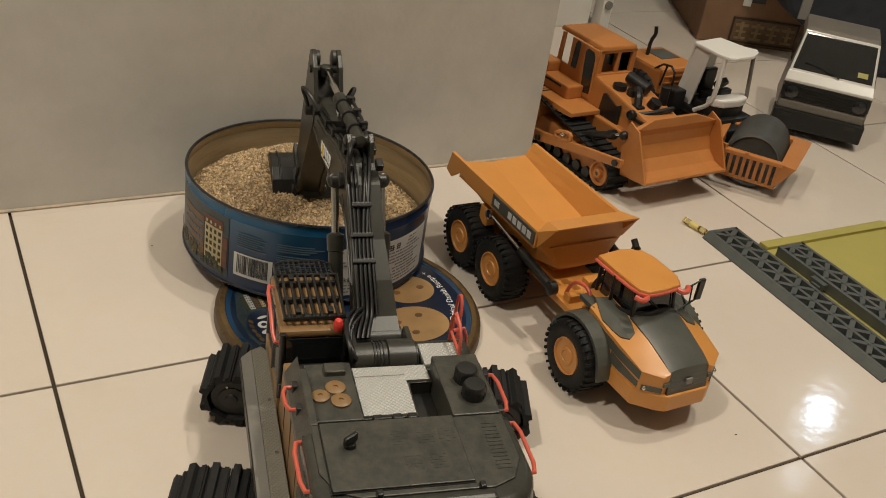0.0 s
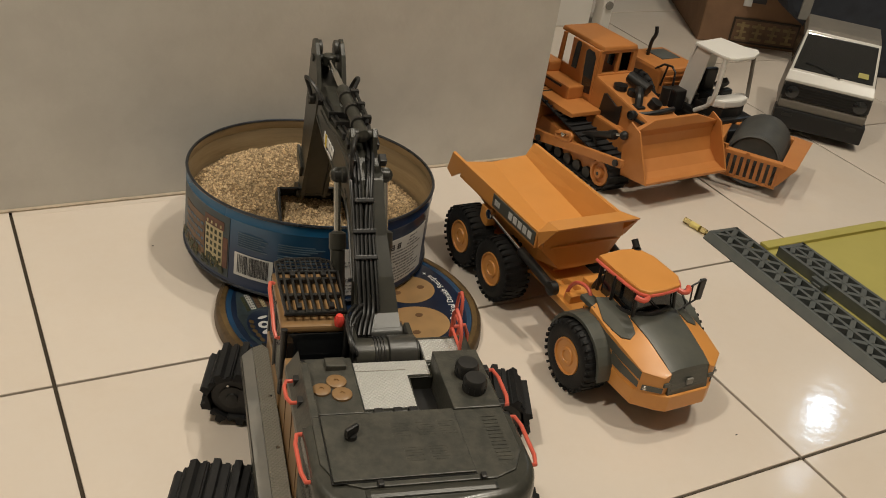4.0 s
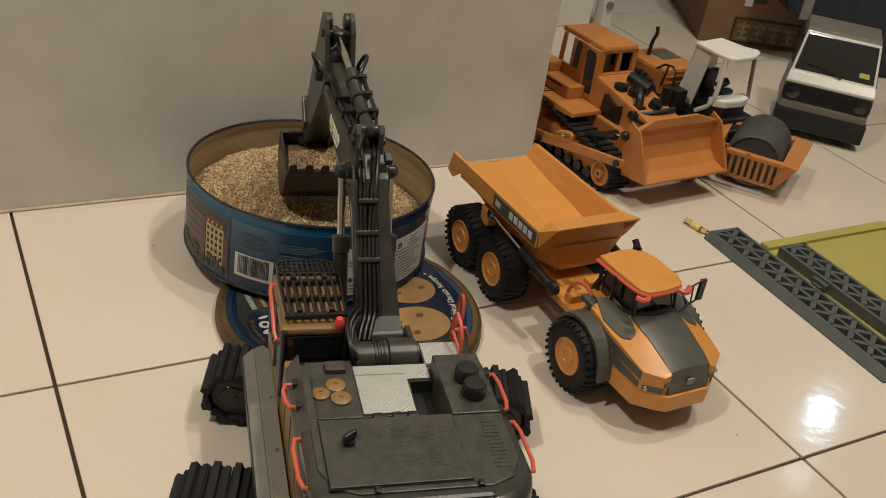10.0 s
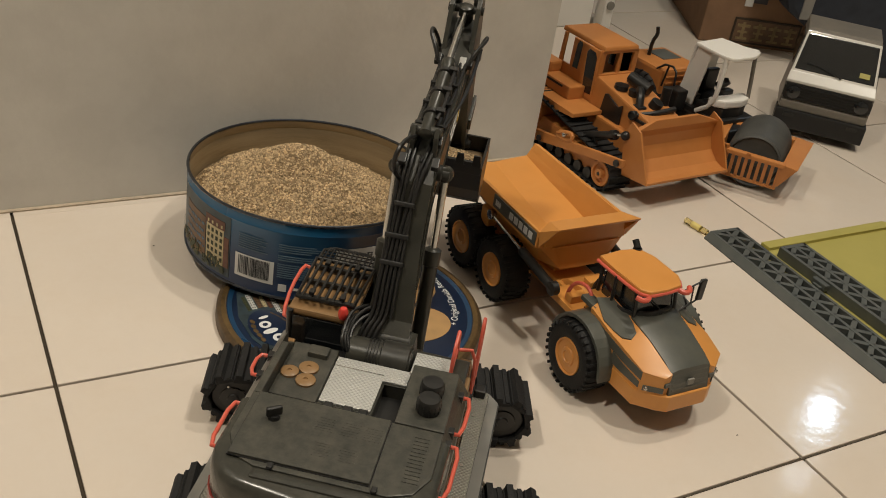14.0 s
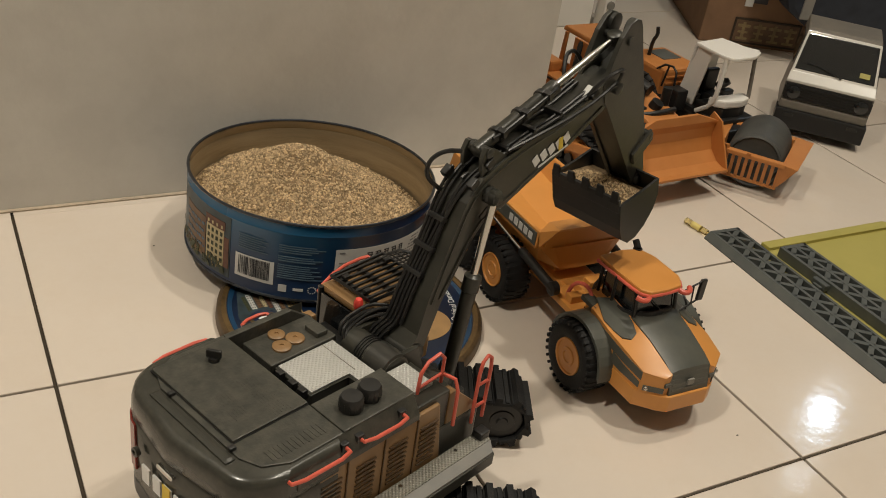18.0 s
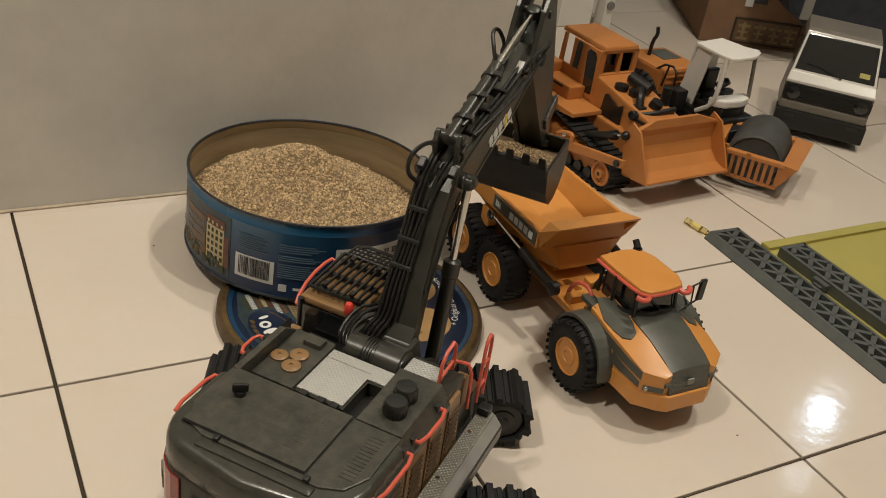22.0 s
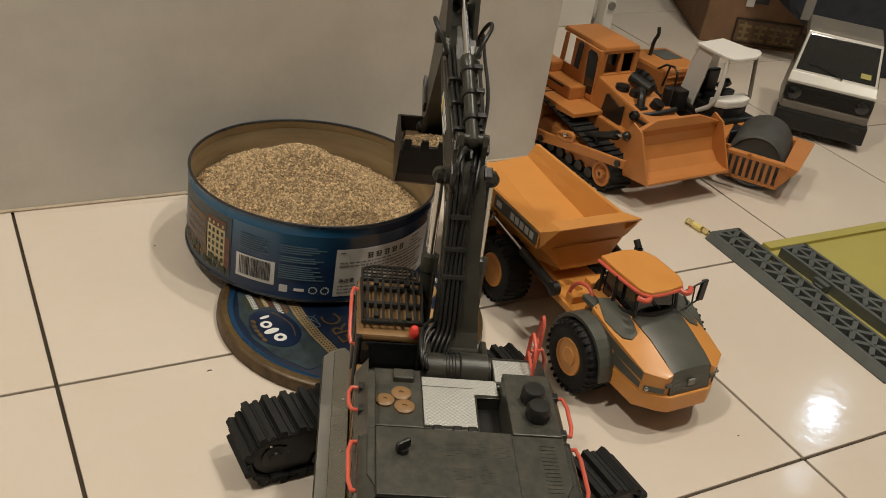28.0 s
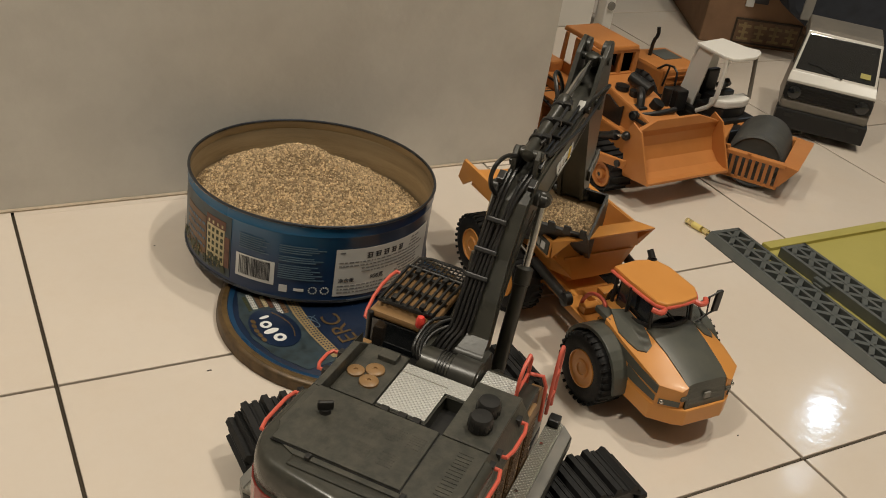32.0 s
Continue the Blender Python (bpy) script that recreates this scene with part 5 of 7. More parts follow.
    for k in range(5):
        y = -0.0304 + k * 0.0152
        tooth = Shape().solid([(-0.036, y - 0.0042, -0.0025), (-0.036, y + 0.0042, -0.0025), (-0.036, y + 0.0042, 0.0025), (-0.036, y - 0.0042, 0.0025), (-0.0475, y - 0.0030, -0.0008), (-0.0475, y + 0.0030, -0.0008), (-0.0475, y + 0.0030, 0.0008), (-0.0475, y - 0.0030, 0.0008)],
                              [(0, 1, 2, 3), (7, 6, 5, 4), (0, 4, 5, 1), (1, 5, 6, 2), (2, 6, 7, 3), (3, 7, 4, 0)], 0.0004, pose(-0.0298, 0, -0.0506, 0, 12) @ pose(0.033, 0, 0))
        part("tooth", tooth, BLACK, bucket)
    for y in (-0.0135, 0.0135):
        part("bucket_ear", Shape().prism([(-0.008, 0.004), (0.004, 0.010), (0.020, 0.010), (0.024, 0.000), (0.016, -0.006), (-0.004, -0.002)], y - 0.0018, y + 0.0018, 0.0006), BLACK, bucket)
    for y in (-0.028, -0.0095, 0.0095, 0.028):
        part("bucket_rib", Shape().tube([(x * 1.03, y, z * 1.03) for x, z in curve[1:5]], 0.0010, 6, 1), BLACK, bucket)
    load = [(x * 0.93, z * 0.96) for x, z in curve[1:]]
    heap = Shape()
    nx, ny = 14, 16

    def heap_z(u, v):
        return (0.0015 + 0.0065 * (1 - (2 * v - 1) ** 2)) * math.sin(math.pi * min(max(u, 0), 1)) + 0.0014 * noise.noise((u * 9, v * 12, 1.0))
    a, b = Vector((-0.0262, -0.0470)), Vector((0.009, -0.0080))
    nrm = Vector((-(b - a).y, (b - a).x)).normalized()
    pts = []
    for i in range(nx + 1):
        for j in range(ny + 1):
            u, v = i / nx, j / ny
            p = a.lerp(b, u) + nrm * heap_z(u, v)
            pts.append((p.x, -hw * 0.965 + 2 * hw * 0.965 * v, p.y))
    heap.add(pts, [(i * (ny + 1) + j, i * (ny + 1) + j + 1, (i + 1) * (ny + 1) + j + 1, (i + 1) * (ny + 1) + j) for i in range(nx) for j in range(ny)])
    heap.prism(load[0:1] + load[1:], -hw * 0.96, hw * 0.96)
    scoop = thing("scooped_grit", "heaped scoop of pale brown grit lifted by the bucket", "grit")
    m["scoop"] = scoop
    part("heap", heap, SAND, scoop)
    rnd = random.Random(21)
    verts, faces = [], []
    for _ in range(1500):
        u, v = rnd.random(), rnd.random()
        p = a.lerp(b, u) + nrm * (heap_z(u, v) + 0.0003)
        grain(verts, faces, rnd, (p.x, -hw * 0.95 + 2 * hw * 0.95 * v, p.y), rnd.choice((0.0009, 0.0011, 0.0013, 0.0016, 0.0021)))
    me = bpy.data.meshes.new("loose_grit")
    me.from_pydata(verts, [], faces)
    me.materials.append(GRAIN)
    tagged(part("loose_grit", me, GRAIN, scoop), kind="stuff")

    # rams
    for side in ("left", "right"):
        m["lift_" + side + "_barrel"] = part("lift_ram", Shape().lathe((0, 0, 0), (1, 0, 0), [(0.0030, -0.006), (0.0058, -0.005), (0.0058, 0.076), (0.0068, 0.077), (0.0068, 0.089), (0.0050, 0.090), (0.0034, 0.091)], 16), OLIVE, root, "dark lifting ram beside the boom")
        m["lift_" + side + "_rod"] = part("lift_rod", Shape().cyl((0, 0, 0), (0.084, 0, 0), 0.0030, None, 12), STEEL, root, "polished steel rod")
        part("rod_eye", Shape().lathe((0, -0.004, 0), (0, 1, 0), [(0.0045, 0), (0.0060, 0.001), (0.0060, 0.007), (0.0045, 0.008)], 14), OLIVE, m["lift_" + side + "_rod"])
    m["arm_barrel"] = part("arm_ram", Shape().lathe((0, 0, 0), (1, 0, 0), [(0.0030, -0.005), (0.0050, -0.004), (0.0050, 0.076), (0.0058, 0.077), (0.0058, 0.086), (0.0042, 0.087), (0.0032, 0.088)], 16), OLIVE, root, "dark ram along the top of the boom")
    part("ram_pipe", Shape().tube([(0.010, 0.004, 0.0048), (0.020, 0.005, 0.0075), (0.076, 0.005, 0.0075), (0.082, 0.003, 0.0052)], 0.0014, 8, 1), BLACK, m["arm_barrel"])
    for x in (0.016, 0.042, 0.068):
        part("ram_clamp", Shape().lathe((x, 0, 0), (1, 0, 0), [(0.0048, 0), (0.0066, 0.0006), (0.0066, 0.0040), (0.0048, 0.0046)], 14).box(x, x + 0.0046, 0.0015, 0.0075, 0.0030, 0.0098, 0.0006), BLACK, m["arm_barrel"])
    m["arm_rod"] = part("arm_rod", Shape().cyl((0, 0, 0), (0.075, 0, 0), 0.0029, None, 12), STEEL, root, "polished steel rod")
    part("rod_eye", Shape().lathe((0, -0.005, 0), (0, 1, 0), [(0.0045, 0), (0.0060, 0.001), (0.0060, 0.009), (0.0045, 0.010)], 14), OLIVE, m["arm_rod"])
    m["curl_barrel"] = part("curl_ram", Shape().lathe((0, 0, 0), (1, 0, 0), [(0.0030, -0.004), (0.0050, -0.003), (0.0050, 0.056), (0.0058, 0.057), (0.0058, 0.064), (0.0034, 0.065)], 14), OLIVE, root, "dark ram along the stick")
    m["curl_rod"] = part("curl_rod", Shape().cyl((0, 0, 0), (0.052, 0, 0), 0.0025, None, 12), STEEL, root, "polished steel rod")
    m["rocker"] = part("bucket_link", Shape().box(-0.003, 0.022, -0.009, 0.009, -0.003, 0.003, 0.0012), OLIVE, root, "dark bucket link")
    done = set()
    for ob in root.children_recursive + scoop.children_recursive:
        ob.matrix_basis.translation *= SIZE
        if ob.data.name not in done:
            done.add(ob.data.name)
            ob.data.transform(Matrix.Scale(SIZE, 4))
    return m


# ---- articulated dump truck ----
def truck_pose(k):
    """k runs from 0 where it first stands to 1 where it has rolled on."""
    return pose(0.5050 + 0.002 * k, 0.270 - 0.0195 * k, 0, 0, 0, -90 + 0.0 * k)


def wheel(parent, x, y, r, w, rim_mat, lugs=30):
    """A fat lugged tyre with an orange dished rim, its axle along y."""
    s = 1 if y > 0 else -1
    tyre = Shape().lathe((x, y - s * w / 2, r), (0, s, 0), [(r * 0.50, 0), (r * 0.78, -0.001), (r * 0.92, w * 0.06), (r * 0.974, w * 0.2), (r * 0.982, w * 0.5), (r * 0.974, w * 0.8), (r * 0.92, w * 0.94), (r * 0.78, w * 1.01), (r * 0.55, w * 0.97), (r * 0.50, w * 0.90)], 40)
    wh = part("wheel", tyre, RUBBER, parent, "black lugged rubber tyre on an orange rim")
    for half in ((-1, 1) if lugs else ()):
        lug = Shape().box(-0.0013, 0.0013, min(half * w * 0.49, half * w * 0.03), max(half * w * 0.49, half * w * 0.03), r * 0.955, r * 0.995)
        lug.box(-0.0012, 0.0012, half * w * 0.475 - w * 0.04, half * w * 0.475 + w * 0.03, r * 0.90, r * 0.965)
        lug = lug.mesh("lug", RUBBER)
        for k in range(lugs):
            ob = new("lug", lug)
            ob.parent = wh
            ob.matrix_basis = Matrix.Translation((x, y, r)) @ Matrix.Rotation(2 * math.pi * (k + 0.25 * half) / lugs, 4, "Y")
    o = y + s * w * 0.38
    rim = Shape().lathe((x, o, r), (0, s, 0), [(r * 0.525, w * 0.05), (r * 0.515, w * 0.11), (r * 0.485, w * 0.11), (r * 0.47, w * 0.05), (r * 0.45, w * 0.02), (r * 0.43, -w * 0.06), (r * 0.35, -w * 0.06), (r * 0.33, w * 0.03), (r * 0.27, w * 0.05), (r * 0.25, w * 0.10), (r * 0.17, w * 0.11), (r * 0.15, w * 0.07), (0.0004, w * 0.07)], 28)
    part("rim", rim, rim_mat, wh, "orange dished rim")
    for k in range(8 if lugs else 0):
        a = 2 * math.pi * k / 8
        part("wheel_nut", Shape().cyl((x + r * 0.385 * math.cos(a), o - s * w * 0.06, r + r * 0.385 * math.sin(a)), (x + r * 0.385 * math.cos(a), o + s * w * 0.0, r + r * 0.385 * math.sin(a)), r * 0.035, None, 6), rim_mat, wh)
    return wh


HEX = [(3, 2, 1, 0), (4, 5, 6, 7), (0, 1, 5, 4), (1, 2, 6, 5), (2, 3, 7, 6), (3, 0, 4, 7)]


def dump_truck():
    t = thing("dump_truck", "orange articulated model dump truck with grey hood, empty body", "toy truck", truck_pose(0))
    for x, track_half in ((0.1090, 0.0560), (-0.0465, 0.0510), (-0.1165, 0.0510)):
        for y in (-track_half, track_half):
            wheel(t, x, y, 0.0355, 0.0290, ORANGE)
    # rear frame and bogies
    part("rear_frame", Shape().box(-0.150, 0.030, -0.024, 0.024, 0.034, 0.054, 0.002).box(-0.125, -0.036, -0.034, 0.034, 0.028, 0.044, 0.003), ORANGE, t, "orange rear chassis frame")
    for x in (0.109, -0.0475, -0.115):
        part("axle", Shape().cyl((x, -0.046, 0.0355), (x, 0.046, 0.0355), 0.008, None, 14), BLACK, t)
    part("hitch", Shape().prism([(0.018, 0.030), (0.062, 0.030), (0.070, 0.050), (0.050, 0.066), (0.026, 0.062), (0.012, 0.050)], -0.020, 0.020, 0.002), ORANGE, t, "orange steering hitch between front and rear")
    part("hitch_deck", Shape().box(0.030, 0.080, -0.044, 0.044, 0.050, 0.058, 0.0015).box(0.052, 0.062, -0.040, -0.020, 0.058, 0.066, 0.001).box(0.040, 0.052, -0.012, 0.012, 0.058, 0.072, 0.002), ORANGE, t)
    for s in (-1, 1):
        part("guard_hoop", Shape().tube([(0.050, s * 0.036, 0.054), (0.050, s * 0.036, 0.066), (0.057, s * 0.036, 0.080), (0.070, s * 0.036, 0.087), (0.083, s * 0.036, 0.086), (0.088, s * 0.036, 0.074)], 0.0020, 8, 2), CORAL, t, "coral-red hoop guard")
        a, b = Vector((0.0430, s * 0.0500, 0.0665)), Vector((-0.0760, s * 0.0560, 0.0855))
        way = (b - a).normalized()
        part("tip_ram", Shape().lathe(a, way, [(0.0040, -0.004), (0.0050, -0.003), (0.0050, 0.058), (0.0042, 0.060), (0.0026, 0.061)], 14), BLACK, t, "black tipping ram")
        part("tip_rod", Shape().cyl(a + way * 0.060, b, 0.0019, None, 10), STEEL, t, "polished steel rod")
        part("ram_eye", Shape().lathe(a - Vector((0, 0.0045, 0)), (0, 1, 0), [(0.004, 0), (0.0072, 0.001), (0.0072, 0.008), (0.004, 0.009)], 16), BLACK, t)
        part("ram_eye", Shape().lathe(b - Vector((0, 0.004, 0)), (0, 1, 0), [(0.003, 0), (0.0055, 0.001), (0.0055, 0.007), (0.003, 0.008)], 14), STEEL, t)
    # tipping body: a hollow shell with a shallow vee floor
    outer, inner = [], []
    for x, xl, zb, wb, foot, wf, keel in ((0.0110, 0.0185, 0.0700, 0.027, 0.1190, 0.046, 0.1195), (-0.0180, -0.0120, 0.0640, 0.034, 0.0830, 0.042, 0.0760), (-0.0700, -0.0700, 0.0680, 0.038, 0.0880, 0.043, 0.0810), (-0.1200, -0.1200, 0.0760, 0.040, 0.0925, 0.043, 0.0870), (-0.1725, -0.1740, 0.0900, 0.043, 0.0985, 0.044, 0.0945)):
        outer.append([(x, -0.0545, 0.1130), (x, -0.0530, 0.0960), (xl, -wb, zb), (xl, 0.0, zb - 0.001), (xl, wb, zb), (x, 0.0530, 0.0960), (x, 0.0545, 0.1130)])
        inner.append([(x, -0.0525, 0.1130), (x, -(0.0525 + wf) / 2, (0.1130 + foot) / 2), (x, -wf, foot), (x, 0.0, keel), (x, wf, foot), (x, (0.0525 + wf) / 2, (0.1130 + foot) / 2), (x, 0.0525, 0.1130)])
    n, last = 7, len(outer) - 1
    vo = [v for row in outer for v in row]
    k0 = len(vo)
    fs = []
    for k in range(last):
        for i in range(n - 1):
            fs.append((k * n + i, (k + 1) * n + i, (k + 1) * n + i + 1, k * n + i + 1))
            fs.append((k0 + k * n + i + 1, k0 + (k + 1) * n + i + 1, k0 + (k + 1) * n + i, k0 + k * n + i))
        for i in (0, n - 1):
            fs.append((k * n + i, k0 + k * n + i, k0 + (k + 1) * n + i, (k + 1) * n + i))
    for e in (0, last * n):
        fs += [(e + i, k0 + e + i, k0 + e + i + 1, e + i + 1) for i in range(n - 1)]
    tb = part("tipping_body", Shape().add(vo + [v for row in inner for v in row], fs, False), ORANGE, t, "orange empty tipping body")
    lip = Shape().solid([(0.0085, -0.0445, 0.1205), (0.0325, -0.0500, 0.1245), (0.0325, 0.0500, 0.1245), (0.0085, 0.0445, 0.1205), (0.0085, -0.0445, 0.1222), (0.0335, -0.0500, 0.1272), (0.0335, 0.0500, 0.1272), (0.0085, 0.0445, 0.1222)], HEX, 0.0005)
    part("headboard_lip", lip, ORANGE, tb, "orange lip jutting over the front wall")
    part("front_fascia", Shape().solid([(0.0105, -0.0500, 0.0965), (0.0155, -0.0500, 0.0965), (0.0155, 0.0500, 0.0965), (0.0105, 0.0500, 0.0965), (0.0090, -0.0470, 0.1205), (0.0150, -0.0470, 0.1215), (0.0150, 0.0470, 0.1215), (0.0090, 0.0470, 0.1205)], HEX, 0.0005), ORANGE, tb)
    for s in (-1, 1):
        band = [(-0.1710, 0.1132), (0.0114, 0.1136), (0.0104, 0.0954), (-0.1000, 0.0954), (-0.1500, 0.0978), (-0.1660, 0.0845), (-0.1785, 0.0890)]
        part("side_band", Shape().prism(band, s * 0.0540, s * 0.0566, 0.0005), ORANGE, tb, "orange stiffening band along the side")
        part("band_foot", Shape().box(-0.150, 0.0080, s * 0.0535 - 0.0022, s * 0.0535 + 0.0022, 0.0925, 0.0958, 0.0005), ORANGE, tb)
        gus = [(0.0114, s * 0.0566, 0.1136), (0.0085, s * 0.0445, 0.1222), (0.0330, s * 0.0500, 0.1268), (0.0120, s * 0.0540, 0.0955), (0.0120, s * 0.0470, 0.1000)]
        part("headboard_gusset", Shape().add(gus, [(0, 1, 2), (0, 2, 3), (1, 4, 2), (2, 4, 3), (0, 3, 4), (0, 4, 1)], False), ORANGE, tb, "orange folded corner of the headboard")
        part("tail_return", Shape().solid([(-0.1760, s * 0.0480, 0.0900), (-0.1660, s * 0.0480, 0.0900), (-0.1660, s * 0.0560, 0.0850), (-0.1785, s * 0.0560, 0.0880), (-0.1735, s * 0.0520, 0.1120), (-0.1690, s * 0.0520, 0.1120), (-0.1690, s * 0.0560, 0.1125), (-0.1715, s * 0.0560, 0.1125)], HEX, 0.0004), ORANGE, tb)
        part("name_board", Shape().box(-0.0750, 0.0085, s * 0.0570 - 0.0008, s * 0.0570 + 0.0008, 0.0968, 0.1112, 0.0003), GREY_HOOD, tb, "dark name board on the side band")
        marks = Shape()
        for k in range(5):
            x = 0.0030 - k * 0.0094
            marks.box(x - 0.0068, x, s * 0.0580 - 0.0003, s * 0.0580 + 0.0003, 0.1002, 0.1078)
        for k in range(3):
            x = -0.0600 - k * 0.0036
            marks.box(x - 0.0026, x, s * 0.0580 - 0.0003, s * 0.0580 + 0.0003, 0.1008, 0.1070)
        part("name_marks", marks, PAPER, tb, "pale bars of a name")
        part("rear_bracket", Shape().box(-0.104, -0.088, s * 0.0455 - 0.006, s * 0.0455 + 0.006, 0.062, 0.083, 0.002), ORANGE, t, "orange body hinge bracket")
    part("front_rib", Shape().box(0.0160, 0.0180, -0.042, 0.042, 0.0945, 0.0965, 0.0005), ORANGE, tb)
    part("body_belly", Shape().box(-0.130, 0.000, -0.018, 0.018, 0.046, 0.0650, 0.003), ORANGE, tb)
    # front: bumper band, flanks, hood
    band = [(0.1290, 0.0490), (0.1810, 0.0475), (0.1965, 0.0310), (0.2018, 0.0220), (0.2018, -0.0220), (0.1965, -0.0310), (0.1810, -0.0475), (0.1290, -0.0490)]
    part("bumper", Shape().prism(band, 0.0300, 0.0470, 0.0012, None, "z"), ORANGE, t, "orange bumper band round the nose")
    part("front_chassis", Shape().box(0.070, 0.180, -0.030, 0.030, 0.022, 0.060, 0.002), BLACK, t)
    nose = [(0.1000, 0.0465, 0.0720, 0.0815, 0.0262, 0.0915), (0.1300, 0.0480, 0.0465, 0.0775, 0.0250, 0.0880), (0.1600, 0.0475, 0.0465, 0.0735, 0.0236, 0.0815), (0.1840, 0.0450, 0.0465, 0.0680, 0.0226, 0.0735), (0.1965, 0.0285, 0.0465, 0.0655, 0.0222, 0.0690)]
    for s in (-1, 1):
        sh = Shape()
        v = []
        for x, w, zb, zs, yh, zt in nose:
            v += [(x, s * w, zb), (x, s * w, zs), (x, s * (w * 0.62 + yh * 0.38), zs + (zt - zs) * 0.50), (x, s * yh, zt), (x, s * yh, zb)]
        q = 5
        f = [(k * q + i, k * q + (i + 1) % q, (k + 1) * q + (i + 1) % q, (k + 1) * q + i) for k in range(len(nose) - 1) for i in range(q)]
        f += [tuple(range(q)), tuple((len(nose) - 1) * q + i for i in range(q))]
        part("flank", sh.add(v, f), ORANGE, t, "orange flank of the engine bay")

        def side(x0, x1, za0, za1, zb0, zb1, mat, name, label=""):
            """A thin inset panel that lies on the flank."""
            def wide(x):
                for k in range(len(nose) - 1):
                    if x <= nose[k + 1][0]:
                        a = (x - nose[k][0]) / (nose[k + 1][0] - nose[k][0])
                        return nose[k][1] + (nose[k + 1][1] - nose[k][1]) * a
                return nose[-1][1]
            sh = Shape()
            xs = [x0 + (x1 - x0) * k / 5 for k in range(6)]
            pv = []
            for k, x in enumerate(xs):
                a = k / 5
                lo, hi = za0 + (za1 - za0) * a, zb0 + (zb1 - zb0) * a
                w = wide(x)
                pv += [(x, s * (w - 0.001), lo), (x, s * (w + 0.0006), lo), (x, s * (w + 0.0006), hi), (x, s * (w - 0.001), hi)]
            fs2 = [(k * 4 + i, k * 4 + (i + 1) % 4, (k + 1) * 4 + (i + 1) % 4, (k + 1) * 4 + i) for k in range(5) for i in range(4)] + [(0, 1, 2, 3), (20, 21, 22, 23)]
            return part(name, sh.add(pv, fs2, False), mat, t, label)
        side(0.1180, 0.1835, 0.0660, 0.0590, 0.0755, 0.0672, GREY_HOOD, "side_stripe", "dark grey stripe along the flank")
        side(0.1440, 0.1825, 0.0510, 0.0500, 0.0625, 0.0560, GREY_HOOD, "side_intake", "dark grey side intake")
        def lie(x, y):
            """Height of the flank's sloping top."""
            for k in range(len(nose) - 1):
                if x <= nose[k + 1][0] or k == len(nose) - 2:
                    a = max((x - nose[k][0]) / (nose[k + 1][0] - nose[k][0]), -0.2)
                    row = [nose[k][i] + (nose[k + 1][i] - nose[k][i]) * a for i in range(6)]
                    b = (row[1] - y) / (row[1] - row[4])
                    return row[3] + (row[5] - row[3]) * min(max(b * 0.5 / 0.38 if b < 0.38 else 0.5 + (b - 0.38) * 0.5 / 0.62, 0), 1)
        rim_line = [(0.0950, 0.0390), (0.1040, 0.0275), (0.1280, 0.0265), (0.1390, 0.0280), (0.1490, 0.0310), (0.1525, 0.0385), (0.1460, 0.0435), (0.1340, 0.0455), (0.1200, 0.0462)]
        mid = (0.1270, 0.0365)
        m2 = len(rim_line)
        pv = [(x, s * y, lie(x, y) + 0.0011) for x, y in rim_line] + [(x, s * y, lie(x, y) - 0.002) for x, y in rim_line] + [(mid[0], s * mid[1], lie(*mid) + 0.0013)]
        part("grey_insert", Shape().add(pv, [(k, (k + 1) % m2, 2 * m2) for k in range(m2)] + [(k, k + m2, (k + 1) % m2 + m2, (k + 1) % m2) for k in range(m2)], False), GREY_HOOD, t, "dark grey step panel beside the cab")
        fender = [(0.109 + 0.0415 * math.cos(radians(a)), 0.0355 + 0.0415 * math.sin(radians(a))) for a in range(-4, 171, 12)]
        fender += [(0.109 + 0.0385 * math.cos(radians(a)), 0.0355 + 0.0385 * math.sin(radians(a))) for a in range(170, -5, -12)]
        part("mudguard", Shape().prism(fender, s * 0.034, s * 0.0630, 0.0005), GREY_HOOD, t, "grey-green mudguard")
        lamp_case = part("head_lamp", Shape().solid([(0.1850, s * 0.0425, 0.0490), (0.1962, s * 0.0275, 0.0490), (0.1976, s * 0.0285, 0.0490), (0.1862, s * 0.0437, 0.0490), (0.1850, s * 0.0425, 0.0545), (0.1962, s * 0.0275, 0.0545), (0.1976, s * 0.0285, 0.0545), (0.1862, s * 0.0437, 0.0545)], HEX, 0.0003), GREY_HOOD, t, "dark head lamp recess")
        part("lamp_glass", Shape().ball((0.1880, s * 0.0412, 0.0520), 0.0022, 12), STEEL, lamp_case)
        part("head_lamp_step", Shape().box(0.1945, 0.1985, s * 0.0255 - 0.0030, s * 0.0255 + 0.0030, 0.0560, 0.0600, 0.0005), GREY_HOOD, t)
    hood = Shape()
    v = []
    rows = [(0.1330, 0.0262, 0.0885), (0.1600, 0.0242, 0.0822), (0.1840, 0.0231, 0.0745), (0.1950, 0.0226, 0.0692), (0.1995, 0.0228, 0.0465)]
    for x, yh, zt in rows:
        up = 0.0022 if x < 0.199 else 0.0
        v += [(x, -yh, 0.045), (x, -yh, zt + 0.0002), (x, -yh * 0.6, zt + up), (x, yh * 0.6, zt + up), (x, yh, zt + 0.0002), (x, yh, 0.045)]
    q = 6
    hood.add(v, [(k * q + i, k * q + (i + 1) % q, (k + 1) * q + (i + 1) % q, (k + 1) * q + i) for k in range(len(rows) - 1) for i in range(q)] + [tuple(range(q)), tuple((len(rows) - 1) * q + i for i in range(q))])
    hd = part("hood", hood, GREY_HOOD, t, "sloping grey-green hood")
